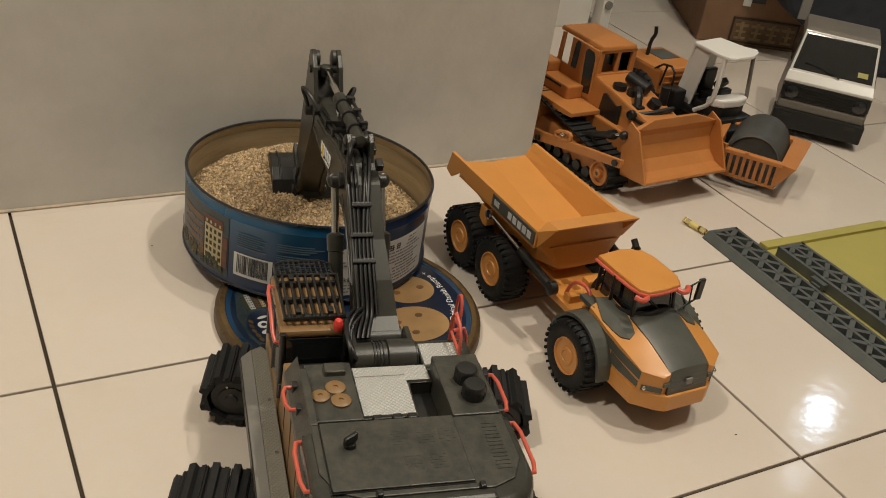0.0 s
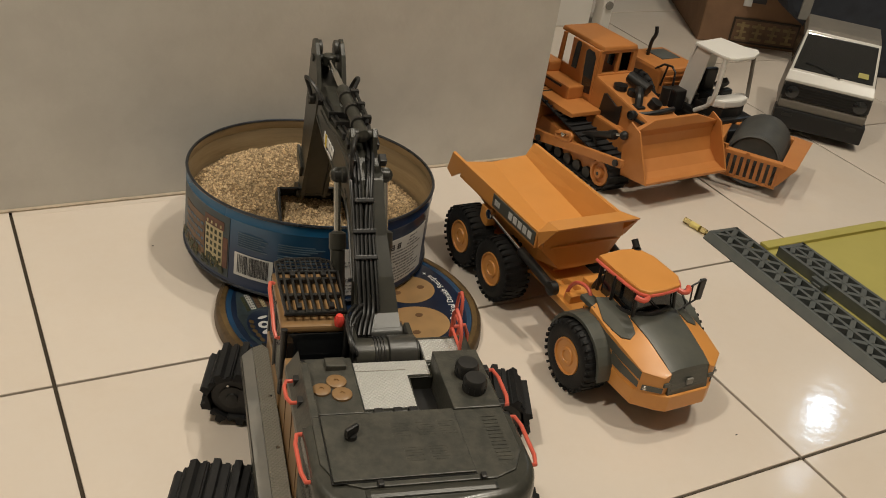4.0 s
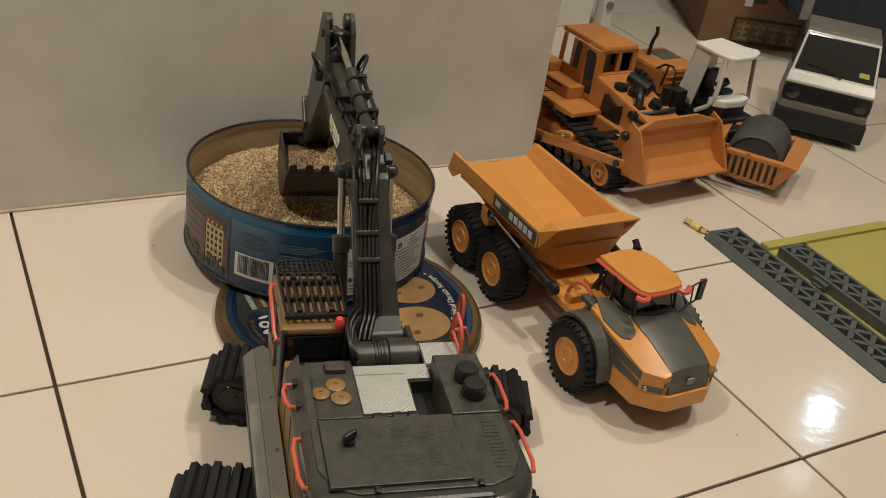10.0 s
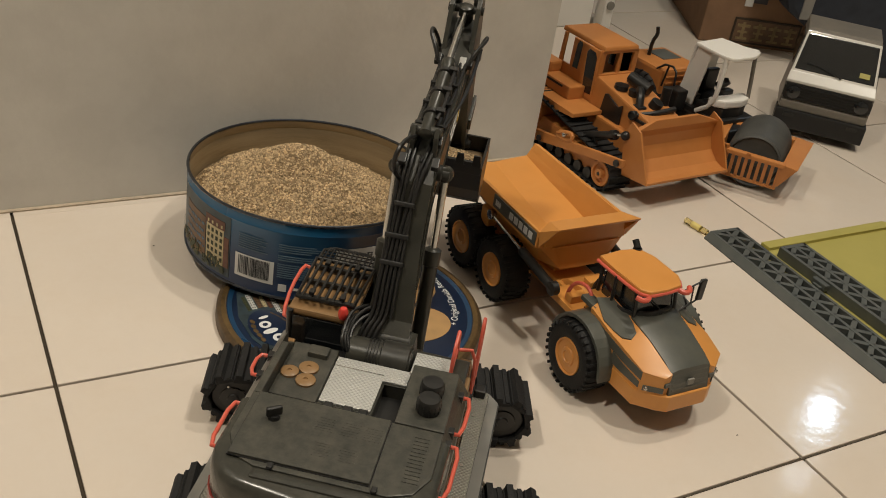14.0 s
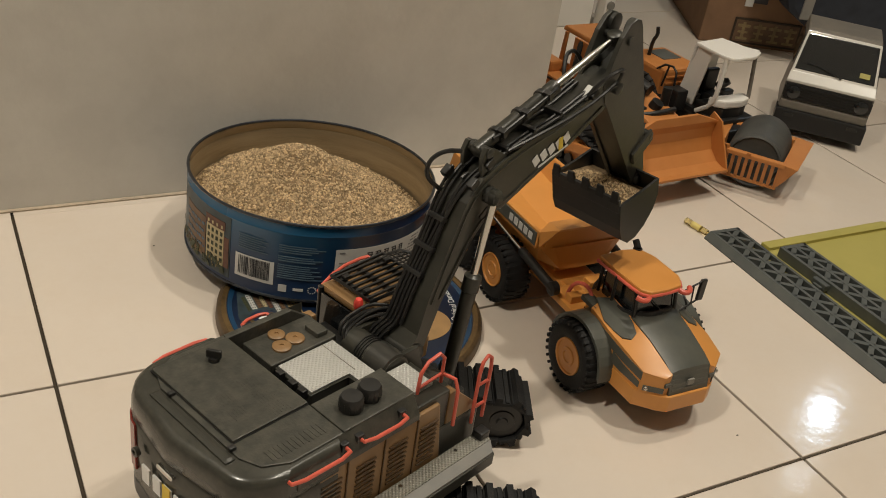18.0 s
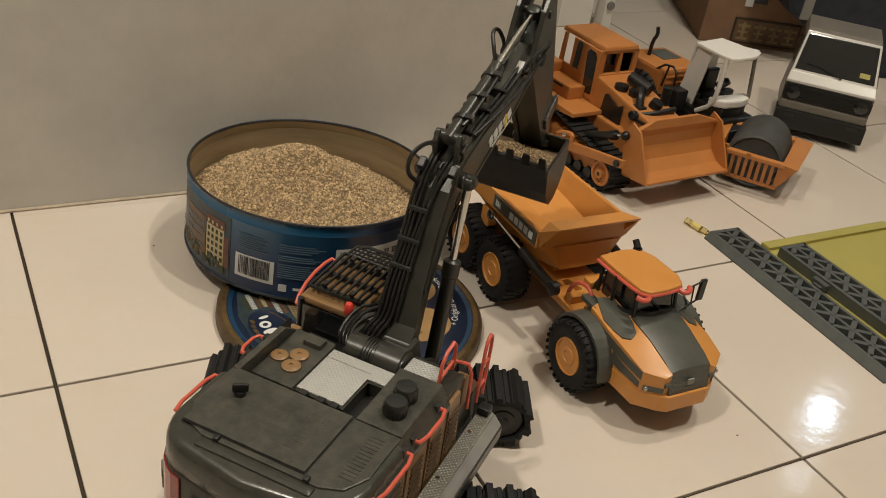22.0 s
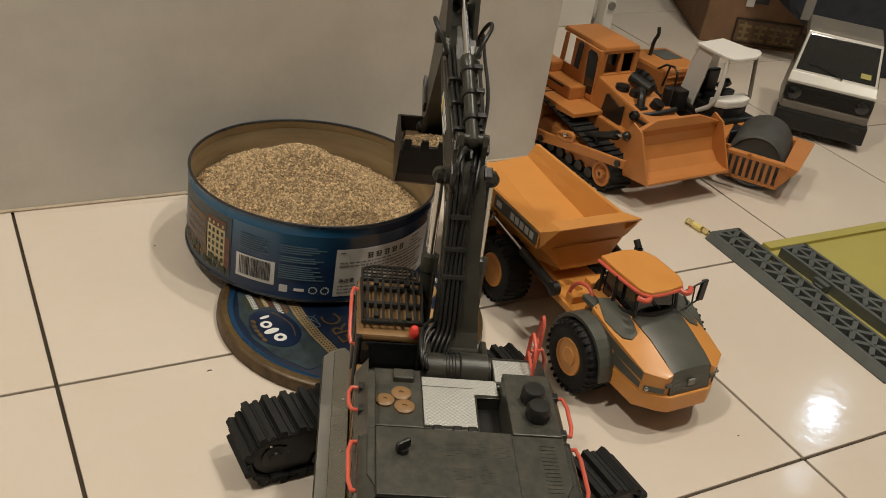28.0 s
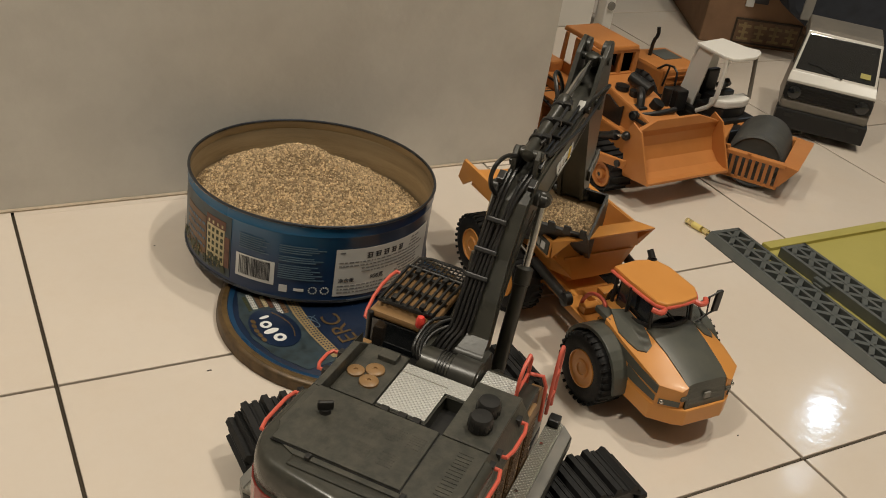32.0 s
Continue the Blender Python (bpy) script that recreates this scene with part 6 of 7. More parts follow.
    for k in range(4):
        x = 0.1992 - (0.0040 + k * 0.0048) * 0.20
        part("grille_slat", Shape().box(x - 0.0010, x + 0.0004, -0.0200, 0.0200, 0.0500 + k * 0.0048, 0.0528 + k * 0.0048, 0.0004), GREY_HOOD, hd)
    part("nose_badge", Shape().box(0.1978, 0.1998, -0.0035, 0.0035, 0.0550, 0.0610, 0.0004), GREY, hd)
    # cab
    part("cab_floor", Shape().box(0.076, 0.134, -0.034, 0.034, 0.052, 0.084, 0.002), ORANGE, t, "orange cab base")
    for s in (-1, 1):
        part("cab_step", Shape().box(0.080, 0.104, s * 0.037 - 0.008, s * 0.037 + 0.008, 0.0775, 0.0830, 0.0012), GREY_HOOD, t)
    for x0, x1, y0, y1 in ((0.080, 0.078, 0.026, 0.025), (0.136, 0.128, 0.0250, 0.0230), (0.106, 0.104, 0.0300, 0.0290)):
        for s in (-1, 1):
            part("cab_pillar", Shape().cyl((x0, s * y0, 0.070), (x1, s * y1, 0.116), 0.0018, None, 8), BLACK, t)
    glass = Shape().solid([(0.082, -0.0245, 0.074), (0.134, -0.0235, 0.078), (0.134, 0.0235, 0.078), (0.082, 0.0245, 0.074), (0.081, -0.0240, 0.1145), (0.127, -0.0220, 0.1145), (0.127, 0.0220, 0.1145), (0.081, 0.0240, 0.1145)], HEX, 0.003)
    part("cab_window", glass, WINDOW, t, "dark wraparound cab glass")
    part("cowl", Shape().tube([(0.108, -0.0290, 0.0870), (0.126, -0.0265, 0.0880), (0.1350, -0.014, 0.0905), (0.1370, 0.0, 0.0910), (0.1350, 0.014, 0.0905), (0.126, 0.0265, 0.0880), (0.108, 0.0290, 0.0870)], 0.0028, 8, 1), BLACK, t, "black cowl under the windscreen")
    part("steering_column", Shape().cyl((0.124, -0.008, 0.088), (0.116, -0.008, 0.100), 0.0020, None, 10).lathe((0.116, -0.008, 0.100), (-0.5, 0, 0.85), [(0.0060, 0), (0.0078, 0.0008), (0.0078, 0.0016), (0.0060, 0.0024)], 18), BLACK, t)
    part("wiper", Shape().tube([(0.1355, 0.004, 0.0930), (0.1325, -0.006, 0.1030)], 0.0007, 5, 0), BLACK, t)
    ro = [(0.0725, -0.0275), (0.0690, 0.0000), (0.0725, 0.0200), (0.0890, 0.0265), (0.1250, 0.0272), (0.1380, 0.0190), (0.1410, 0.0000), (0.1405, -0.0185), (0.1340, -0.0250), (0.1000, -0.0280)]
    part("cab_roof", Shape().prism(ro, 0.1150, 0.1195, 0.0016, None, "z"), ORANGE, t, "orange flat cab roof")
    edge_rail = ro[2:] + [(0.0735, -0.0285)]
    part("roof_trim", Shape().tube([(x, y * 1.04, 0.1150) for x, y in edge_rail], 0.0017, 8, 1), CORAL, t, "coral-red edge rail round the roof")
    for s in (-1, 1):
        part("roof_lamp", Shape().tube([(0.136, s * 0.017, 0.1145), (0.142, s * 0.020, 0.1130), (0.143, s * 0.027, 0.1130), (0.137, s * 0.031, 0.1140)], 0.0026, 8, 1), CORAL, t, "coral-red lamp bracket")
        if s > 0:
            part("mirror", Shape().tube([(0.134, s * 0.028, 0.1080), (0.134, s * 0.051, 0.1165)], 0.0010, 6, 0).tube([(0.134, s * 0.028, 0.0850), (0.1335, s * 0.051, 0.0950)], 0.0010, 6, 0).tube([(0.134, s * 0.040, 0.1110), (0.1335, s * 0.043, 0.0920)], 0.0008, 6, 0).box(0.1318, 0.1352, s * 0.0515 - 0.0036, s * 0.0515 + 0.0036, 0.0940, 0.1170, 0.0012), BLACK, t, "black wing mirror on struts")
    part("side_rail", Shape().tube([(0.128, 0.0440, 0.072), (0.128, 0.0440, 0.092), (0.100, 0.0450, 0.094), (0.092, 0.0450, 0.074)], 0.0012, 6, 1), BLACK, t)
    part("exhaust", Shape().cyl((0.074, 0.018, 0.060), (0.072, 0.018, 0.120), 0.0045, None, 12).cyl((0.072, 0.018, 0.120), (0.066, 0.018, 0.126), 0.0034, None, 10), BLACK, t, "black exhaust stack")
    part("intake_pipes", Shape().tube([(0.056, -0.010, 0.058), (0.060, -0.008, 0.082), (0.070, 0.004, 0.086), (0.072, 0.012, 0.070)], 0.0036, 8, 2).tube([(0.048, 0.016, 0.058), (0.054, 0.020, 0.090), (0.066, 0.018, 0.094)], 0.0028, 8, 2), BLACK, t)
    return t


# ---- bulldozer ----
def bulldozer():
    t = thing("bulldozer", "dull orange model bulldozer with a raised blade beside the wall corner", "toy bulldozer", pose(0.8040, 0.591, 0, 0, 0, -86))
    for s in (-1, 1):
        y = s * 0.0730
        fr = part("track", Shape().prism([(-0.085, 0.014), (0.070, 0.014), (0.076, 0.024), (0.070, 0.034), (0.010, 0.040), (-0.060, 0.046), (-0.098, 0.032)], y - 0.012, y + 0.0165, 0.002), ORANGE_OLD, t, "orange track frame with black track")
        for x, z, r in ((0.0800, 0.0245, 0.0190), (-0.0880, 0.0480, 0.0240), (-0.0980, 0.0240, 0.0180)):
            wh = part("track_wheel", Shape().lathe((x, y - s * 0.014, z), (0, s, 0), [(r * 0.9, 0), (r * 0.9, 0.022), (r * 0.98, 0.030), (r * 0.90, 0.0325), (r * 0.72, 0.0325), (r * 0.66, 0.0290), (r * 0.40, 0.0290), (r * 0.34, 0.0345), (r * 0.16, 0.0350), (r * 0.14, 0.0330), (0.0005, 0.0330)], 28), ORANGE_OLD, fr, "orange dished track wheel")
            part("hub_pin", Shape().cyl((x, y + s * 0.0185, z), (x, y + s * 0.0205, z), 0.0024, None, 10), BLACK, wh)
        for k in range(7):
            part("track_roller", Shape().cyl((-0.076 + k * 0.0215, y - 0.016, 0.0125), (-0.076 + k * 0.0215, y + 0.0185 * s if s > 0 else y + 0.016, 0.0125), 0.0080, None, 12), BLACK, fr)
        shoe = Shape().box(-0.0056, 0.0056, -0.0190, 0.0190, -0.0012, 0.0012).box(-0.0046, -0.0024, -0.0190, 0.0190, 0.0012, 0.0040).mesh("track_shoe", RUBBER)
        path = [(0.080 + 0.0205 * math.sin(radians(a)), 0.0245 + 0.0205 * math.cos(radians(a)), a) for a in range(0, 181, 30)]
        path += [(0.080 - k * 0.0119, 0.0045, 180) for k in range(1, 15)]
        path += [(-0.098 - 0.0195 * math.sin(radians(a)), 0.0240 - 0.0195 * math.cos(radians(a)), 180 + a) for a in range(0, 91, 30)]
        path += [(-0.088 - 0.0270 * math.sin(radians(a)), 0.0480 - 0.0270 * math.cos(radians(a)), 180 + a) for a in range(95, 181, 26)]
        path += [(-0.088 + k * 0.0121, 0.0750 - k * 0.00215, 10) for k in range(1, 14)]
        for x, z, a in path:
            ob = new("track_shoe", shoe)
            ob.parent = fr
            ob.matrix_basis = pose(x, y, z, 0, a, 0)
        # push arm, raised with the blade
        arm_y = s * 0.0965
        arm = part("push_arm", Shape().prism([(-0.056, 0.0130), (-0.058, 0.0300), (-0.034, 0.0330), (0.124, 0.0655), (0.124, 0.0540), (0.030, 0.0340)], arm_y - 0.0030, arm_y + 0.0030, 0.0010), ORANGE_OLD, t, "orange push arm rising to the blade")
        part("arm_slot", Shape().tube([(-0.012, s * 0.0985, 0.0460), (0.016, s * 0.0985, 0.0560), (0.022, s * 0.0985, 0.0520), (0.018, s * 0.0985, 0.0440), (-0.008, s * 0.0985, 0.0385)], 0.0030, 8, 1, True), ORANGE_OLD, arm, "orange slotted lug")
        part("slot_bolt", Shape().ball((0.004, s * 0.0985, 0.0485), 0.0042, 10), STEEL, arm)
        for x, z in ((0.1150, 0.0580), (-0.0450, 0.0210)):
            part("arm_pin", Shape().cyl((x, s * 0.0990, z), (x, s * 0.1025, z), 0.0046, None, 12), BLACK, arm)
        part("blade_ram", Shape().cyl((0.018, s * 0.078, 0.0515), (0.078, s * 0.078, 0.0790), 0.0052, None, 12).cyl((0.072, s * 0.078, 0.0762), (0.080, s * 0.078, 0.0798), 0.0068, None, 12), BLACK, t, "black blade ram")
        part("blade_rod", Shape().cyl((0.078, s * 0.078, 0.0790), (0.096, s * 0.078, 0.0860), 0.0025, None, 10), STEEL, t, "thin steel rod")
        part("rod_knob", Shape().ball((0.097, s * 0.078, 0.0862), 0.0062, 12), BLACK, t)
        part("ram_strut", Shape().tube([(0.040, s * 0.080, 0.048), (0.046, s * 0.082, 0.062), (0.052, s * 0.080, 0.050)], 0.0022, 6, 0), BLACK, t)
        # stepped fender: low tread in front, tank box behind it
        part("fender", Shape().prism([(-0.135, 0.0700), (-0.135, 0.0765), (-0.052, 0.0765), (0.0010, 0.0765), (0.0015, 0.0705), (-0.016, 0.0690)], s * 0.0360, s * 0.0885, 0.0010), ORANGE_OLD, t, "orange fender over the track")
        part("fender_skirt", Shape().prism([(-0.135, 0.0500), (-0.135, 0.0700), (-0.014, 0.0700), (-0.050, 0.0640), (-0.080, 0.0720)], s * 0.0860, s * 0.0885, 0.0006), ORANGE_OLD, t)
        part("tank_box", Shape().box(-0.133, -0.0430, s * 0.0500 - 0.0140, s * 0.0500 + 0.0140, 0.0760, 0.0950, 0.0022), ORANGE_OLD, t, "orange side tank")
        part("tank_stripe", Shape().box(-0.128, -0.0600, s * 0.0642 - 0.0006, s * 0.0642 + 0.0006, 0.0890, 0.0920), BLACK, t)
        part("rear_tank", Shape().box(-0.140, -0.1020, s * 0.0460 - 0.0120, s * 0.0460 + 0.0120, 0.0940, 0.1110, 0.0040), ORANGE_OLD, t, "orange rounded rear tank")
    part("hull", Shape().box(-0.125, 0.090, -0.044, 0.044, 0.022, 0.070, 0.003), ORANGE_OLD, t, "orange hull between the tracks")
    part("hood", Shape().solid([(-0.030, -0.0355, 0.060), (0.096, -0.0330, 0.054), (0.096, 0.0330, 0.054), (-0.030, 0.0355, 0.060), (-0.030, -0.0340, 0.1180), (0.088, -0.0300, 0.0950), (0.088, 0.0300, 0.0950), (-0.030, 0.0340, 0.1180)], HEX, 0.003), ORANGE_OLD, t, "orange engine hood")
    for s in (-1, 1):
        part("hood_grille", Shape().prism([(-0.0050, 0.0690), (0.0380, 0.0668), (0.0370, 0.0985), (0.0280, 0.0930), (0.0040, 0.1030), (-0.0010, 0.1010)], s * 0.0352 - 0.0012, s * 0.0352 + 0.0012, 0.0004), BLACK, t, "black hood side grille")
        part("hood_lip", Shape().box(0.052, 0.090, s * 0.0320 - 0.002, s * 0.0320 + 0.002, 0.0880, 0.0920, 0.0006), BLACK, t)
    part("radiator", Shape().box(0.088, 0.0945, -0.030, 0.030, 0.052, 0.094, 0.002), BLACK, t)
    part("filler_cap", Shape().cyl((0.009, -0.018, 0.1100), (0.009, -0.018, 0.1165), 0.0100, None, 18), BLACK, t)
    muff = Shape().cyl((0.000, 0.004, 0.1230), (0.034, 0.012, 0.1160), 0.0085, None, 16).cyl((0.026, -0.010, 0.1030), (0.026, -0.010, 0.1150), 0.0070, None, 14)
    part("air_filter", muff, BLACK, t, "black engine breather and filter")
    part("hose", Shape().tube([(0.030, -0.004, 0.116), (0.044, -0.014, 0.1180), (0.050, -0.018, 0.1060), (0.054, -0.020, 0.0960)], 0.0058, 8, 2), BLACK, t, "black hose over the hood")
    part("linkage", Shape().box(0.044, 0.060, -0.026, -0.012, 0.0960, 0.1040, 0.002).tube([(0.062, -0.031, 0.0950), (0.072, -0.012, 0.0985), (0.074, 0.026, 0.1030)], 0.0040, 8, 1).cyl((0.056, 0.004, 0.100), (0.060, 0.006, 0.110), 0.0090, None, 14), BLACK, t, "black lifting linkage on the hood")
    part("work_lamp", Shape().lathe((0.060, -0.036, 0.0945), (0.2, -1, 0.1), [(0.0062, -0.006), (0.0066, 0.002), (0.0050, 0.003), (0.0046, 0.001), (0.0005, 0.001)], 14), BLACK, t, "round black lamp")
    part("exhaust", Shape().cyl((0.052, 0.026, 0.100), (0.052, 0.026, 0.126), 0.0066, None, 12), BLACK, t, "black upright muffler")
    # cab: a frame of posts with dark openings
    part("cab_lower", Shape().box(-0.112, -0.0275, -0.0360, 0.0360, 0.066, 0.082, 0.002), ORANGE_OLD, t)
    x_rear, x_front = -0.1120, -0.0275
    for s in (-1, 1):
        side = part("cab_side", Shape().box(-0.0870, -0.0280, s * 0.0340 - 0.0020, s * 0.0340 + 0.0020, 0.0760, 0.1520, 0.001), ORANGE_OLD, t, "orange cab side with dark windows")
        for w in ([(-0.0800, 0.1105), (-0.0685, 0.1110), (-0.0665, 0.1470), (-0.0690, 0.1510), (-0.0740, 0.1510), (-0.0775, 0.1460)], [(-0.0470, 0.0850), (-0.0275, 0.0870), (-0.0275, 0.0950), (-0.0325, 0.1400), (-0.0370, 0.1470), (-0.0500, 0.1480), (-0.0545, 0.1430), (-0.0500, 0.0900)]):
            part("cab_window", Shape().prism([(min(x, -0.0310), z) for x, z in w], s * 0.0340 - 0.0026, s * 0.0340 + 0.0026, 0.0004), WINDOW, side, "dark side window")
        part("cab_post", Shape().solid([(x_rear - 0.003, s * 0.0310, 0.080), (x_rear + 0.004, s * 0.0310, 0.080), (x_rear + 0.004, s * 0.0360, 0.080), (x_rear - 0.003, s * 0.0360, 0.080), (x_rear, s * 0.0300, 0.1520), (x_rear + 0.005, s * 0.0300, 0.1520), (x_rear + 0.005, s * 0.0345, 0.1520), (x_rear, s * 0.0345, 0.1520)], HEX, 0.0006), ORANGE_OLD, t)
        part("rear_panel", Shape().box(-0.110, -0.087, s * 0.0340 - 0.0015, s * 0.0340 + 0.0015, 0.0800, 0.1100, 0.0006), ORANGE_OLD, t)
        part("front_post", Shape().box(x_front - 0.0030, x_front + 0.0020, s * 0.0300 - 0.0040, s * 0.0300 + 0.0040, 0.1120, 0.1520, 0.0008), ORANGE_OLD, t)
    part("front_post", Shape().box(x_front - 0.0025, x_front + 0.0015, -0.0010, 0.0050, 0.1180, 0.1520, 0.0006), ORANGE_OLD, t)
    part("cab_sill", Shape().box(x_front - 0.0040, x_front + 0.0030, -0.0335, 0.0335, 0.1080, 0.1190, 0.0012), ORANGE_OLD, t)
    part("cab_header", Shape().box(x_front - 0.0030, x_front + 0.0020, -0.0335, 0.0335, 0.1480, 0.1530, 0.0008), ORANGE_OLD, t)
    part("cab_seat", Shape().box(-0.095, -0.070, -0.014, 0.014, 0.082, 0.128, 0.003), BLACK, t)
    part("cab_roof", Shape().box(-0.1210, -0.0240, -0.0320, 0.0320, 0.1515, 0.1585, 0.002, None, (0.97, 0.95)), ORANGE_OLD, t, "flat orange cab roof")
    # blade
    bc = [(0.149, 0.040), (0.130, 0.0455), (0.116, 0.057), (0.109, 0.074), (0.109, 0.088), (0.113, 0.099)]
    prof = bc + [(x - 0.0035, z - 0.001) for x, z in reversed(bc)]
    hw = 0.0740
    bl = part("blade", Shape().prism(prof, -hw, hw, 0.0), ORANGE_OLD, t, "curved orange blade lifted off the floor")
    top = Shape().solid([(0.1055, -hw, 0.098), (0.1130, -hw, 0.098), (0.1130, hw, 0.098), (0.1055, hw, 0.098), (0.1075, -hw * 0.60, 0.111), (0.1125, -hw * 0.60, 0.111), (0.1125, hw * 0.45, 0.111), (0.1075, hw * 0.45, 0.111)], HEX, 0.0006)
    part("blade_top", top, ORANGE_OLD, bl)
    for s in (-1, 1):
        part("blade_cheek", Shape().prism([(0.1520, 0.0390), (0.1195, 0.1000), (0.1010, 0.1070), (0.0905, 0.0850), (0.1040, 0.0320)], s * hw - 0.0014, s * hw + 0.0014, 0.0006), ORANGE_OLD, bl, "flat orange end plate of the blade")
    part("blade_edge", Shape().box(0.1400, 0.1515, -hw, hw, 0.0385, 0.0420, 0.0005), ORANGE_OLD, bl)


# ---- road roller ----
def road_roller():
    t = thing("road_roller", "orange model road roller with a grey drum and white cab roof", "toy roller", pose(0.990, 0.602, 0, 0, 0, -86))
    cover = part("engine_cover", Shape().box(-0.150, -0.060, -0.060, 0.024, 0.052, 0.1000, 0.005), ORANGE_OLD, t, "orange engine cover")
    part("top_grille", Shape().box(-0.138, -0.098, -0.024, 0.014, 0.0990, 0.1012, 0.0008), RAMP_GREY, cover, "dark grey top grille")
    for k in range(3):
        part("cover_rib", Shape().box(-0.0605, -0.0585, -0.050, 0.016, 0.066 + k * 0.010, 0.069 + k * 0.010, 0.0005), ORANGE_OLD, cover)
    part("exhaust", Shape().tube([(-0.122, -0.034, 0.1000), (-0.121, -0.034, 0.124), (-0.118, -0.030, 0.134), (-0.120, -0.031, 0.146)], 0.0030, 10, 1), BLACK, t, "black bent exhaust stack")
    for y in (-0.052, 0.052):
        wheel(t, -0.098, y, 0.043, 0.028, ORANGE_OLD, 20)
    part("rear_frame", Shape().box(-0.145, 0.070, -0.034, 0.034, 0.028, 0.054, 0.003), BLACK, t)
    part("cab_floor", Shape().box(-0.044, 0.052, -0.040, 0.040, 0.050, 0.062, 0.004), BLACK, t)
    part("cab_side", Shape().solid([(-0.0460, -0.0380, 0.058), (-0.0130, -0.0330, 0.058), (-0.0130, -0.0300, 0.058), (-0.0460, -0.0350, 0.058), (-0.0260, -0.0350, 0.1510), (0.0010, -0.0330, 0.1510), (0.0010, -0.0300, 0.1510), (-0.0260, -0.0320, 0.1510)], HEX, 0.001), WHITE_PAINT, t, "white rear wall of the cab")
    part("cab_rear", Shape().solid([(-0.0440, -0.0350, 0.058), (-0.0400, -0.0350, 0.058), (-0.0400, 0.0280, 0.058), (-0.0440, 0.0280, 0.058), (-0.0350, -0.0330, 0.1510), (-0.0310, -0.0330, 0.1510), (-0.0310, 0.0220, 0.1510), (-0.0350, 0.0220, 0.1510)], HEX, 0.001), WHITE_PAINT, t)
    part("cab_post", Shape().tube([(0.030, -0.0340, 0.1510), (0.032, -0.0360, 0.1000), (0.028, -0.0370, 0.0780), (0.004, -0.0390, 0.0600)], 0.0036, 8, 1), WHITE_PAINT, t, "white curved front post")
    part("cab_post", Shape().tube([(0.028, 0.0280, 0.1510), (0.036, 0.0300, 0.0860)], 0.0030, 8, 0), VAN_GREY, t, "grey front post")
    part("cab_apron", Shape().prism([(0.020, -0.038), (0.034, -0.036), (0.044, -0.024), (0.046, 0.010), (0.040, 0.028), (0.030, 0.034), (0.020, 0.034)], 0.0770, 0.0890, 0.003, None, "z"), WHITE_PAINT, t, "white rounded front apron")
    part("cab_nose", Shape().prism([(0.000, -0.040), (0.030, -0.037), (0.042, -0.024), (0.044, 0.010), (0.038, 0.028), (0.000, 0.034)], 0.0520, 0.0768, 0.003, None, "z"), BLACK, t, "black lower cab front")
    seat = part("cab_seat", Shape().box(-0.018, 0.006, -0.014, 0.014, 0.062, 0.082, 0.004), BLACK, t)
    part("seat_back", Shape().box(-0.024, -0.016, -0.014, 0.014, 0.074, 0.116, 0.004), BLACK, seat)
    part("console", Shape().box(0.010, 0.022, -0.012, 0.012, 0.062, 0.096, 0.003).cyl((0.010, 0, 0.098), (0.004, 0, 0.103), 0.011, None, 18), BLACK, t)
    part("cab_roof", Shape().prism([(-0.0300, -0.0390), (-0.0380, 0.0230), (0.0060, 0.0290), (0.0190, 0.0440), (0.0300, 0.0350), (0.0410, 0.0130), (0.0430, -0.0250), (0.0380, -0.0350), (0.0250, -0.0400)], 0.1495, 0.1550, 0.002, None, "z"), WHITE_PAINT, t, "white flat cab roof")
    guard = part("guard_rail", Shape().tube([(-0.0908, -0.058, 0.0687), (-0.0685, -0.058, 0.1078), (-0.0353, -0.058, 0.1134), (-0.0330, -0.058, 0.0850)], 0.0018, 8, 1), BLACK, t, "black guard rail")
    part("guard_bar", Shape().tube([(-0.0520, -0.058, 0.1108), (-0.0580, -0.058, 0.0760)], 0.0016, 8, 0), BLACK, guard)
    part("control_block", Shape().box(-0.036, -0.012, -0.070, -0.046, 0.054, 0.086, 0.003), BLACK, t)
    # front frame with the drum, steered hard to one side
    f = pose(0.1127, -0.0159, 0, 0, 0, -57)

    def turned(shape):
        shape.bm.transform(f)
        return shape
    fr = part("drum_frame", turned(Shape().box(-0.062, -0.048, -0.046, 0.046, 0.036, 0.056, 0.002)), ORANGE_OLD, t, "orange frame round the drum")
    for s in (-1, 1):
        part("side_arm", turned(Shape().solid([(-0.062, s * 0.0450, 0.036), (0.060, s * 0.0420, 0.022), (0.060, s * 0.0460, 0.022), (-0.062, s * 0.0490, 0.036), (-0.062, s * 0.0460, 0.056), (0.066, s * 0.0430, 0.058), (0.066, s * 0.0650, 0.056), (-0.062, s * 0.0720, 0.054)], HEX, 0.001)), ORANGE_OLD, fr)
    part("front_bar", turned(Shape().box(0.058, 0.069, -0.047, 0.047, 0.0530, 0.0590, 0.0012).box(0.052, 0.057, -0.044, 0.044, 0.0150, 0.0185, 0.0008).box(0.0655, 0.0700, -0.006, 0.000, 0.0585, 0.0615, 0.0006)), ORANGE_OLD, fr, "orange front bar")
    for k in range(10):
        y = -0.0435 + k * 0.0092
        part("guard_slat", turned(Shape().solid([(0.0525, y, 0.0165), (0.0560, y, 0.0165), (0.0560, y + 0.0046, 0.0165), (0.0525, y + 0.0046, 0.0165), (0.0630, y, 0.0545), (0.0665, y, 0.0545), (0.0665, y + 0.0046, 0.0545), (0.0630, y + 0.0046, 0.0545)], HEX)), ORANGE_OLD, fr)
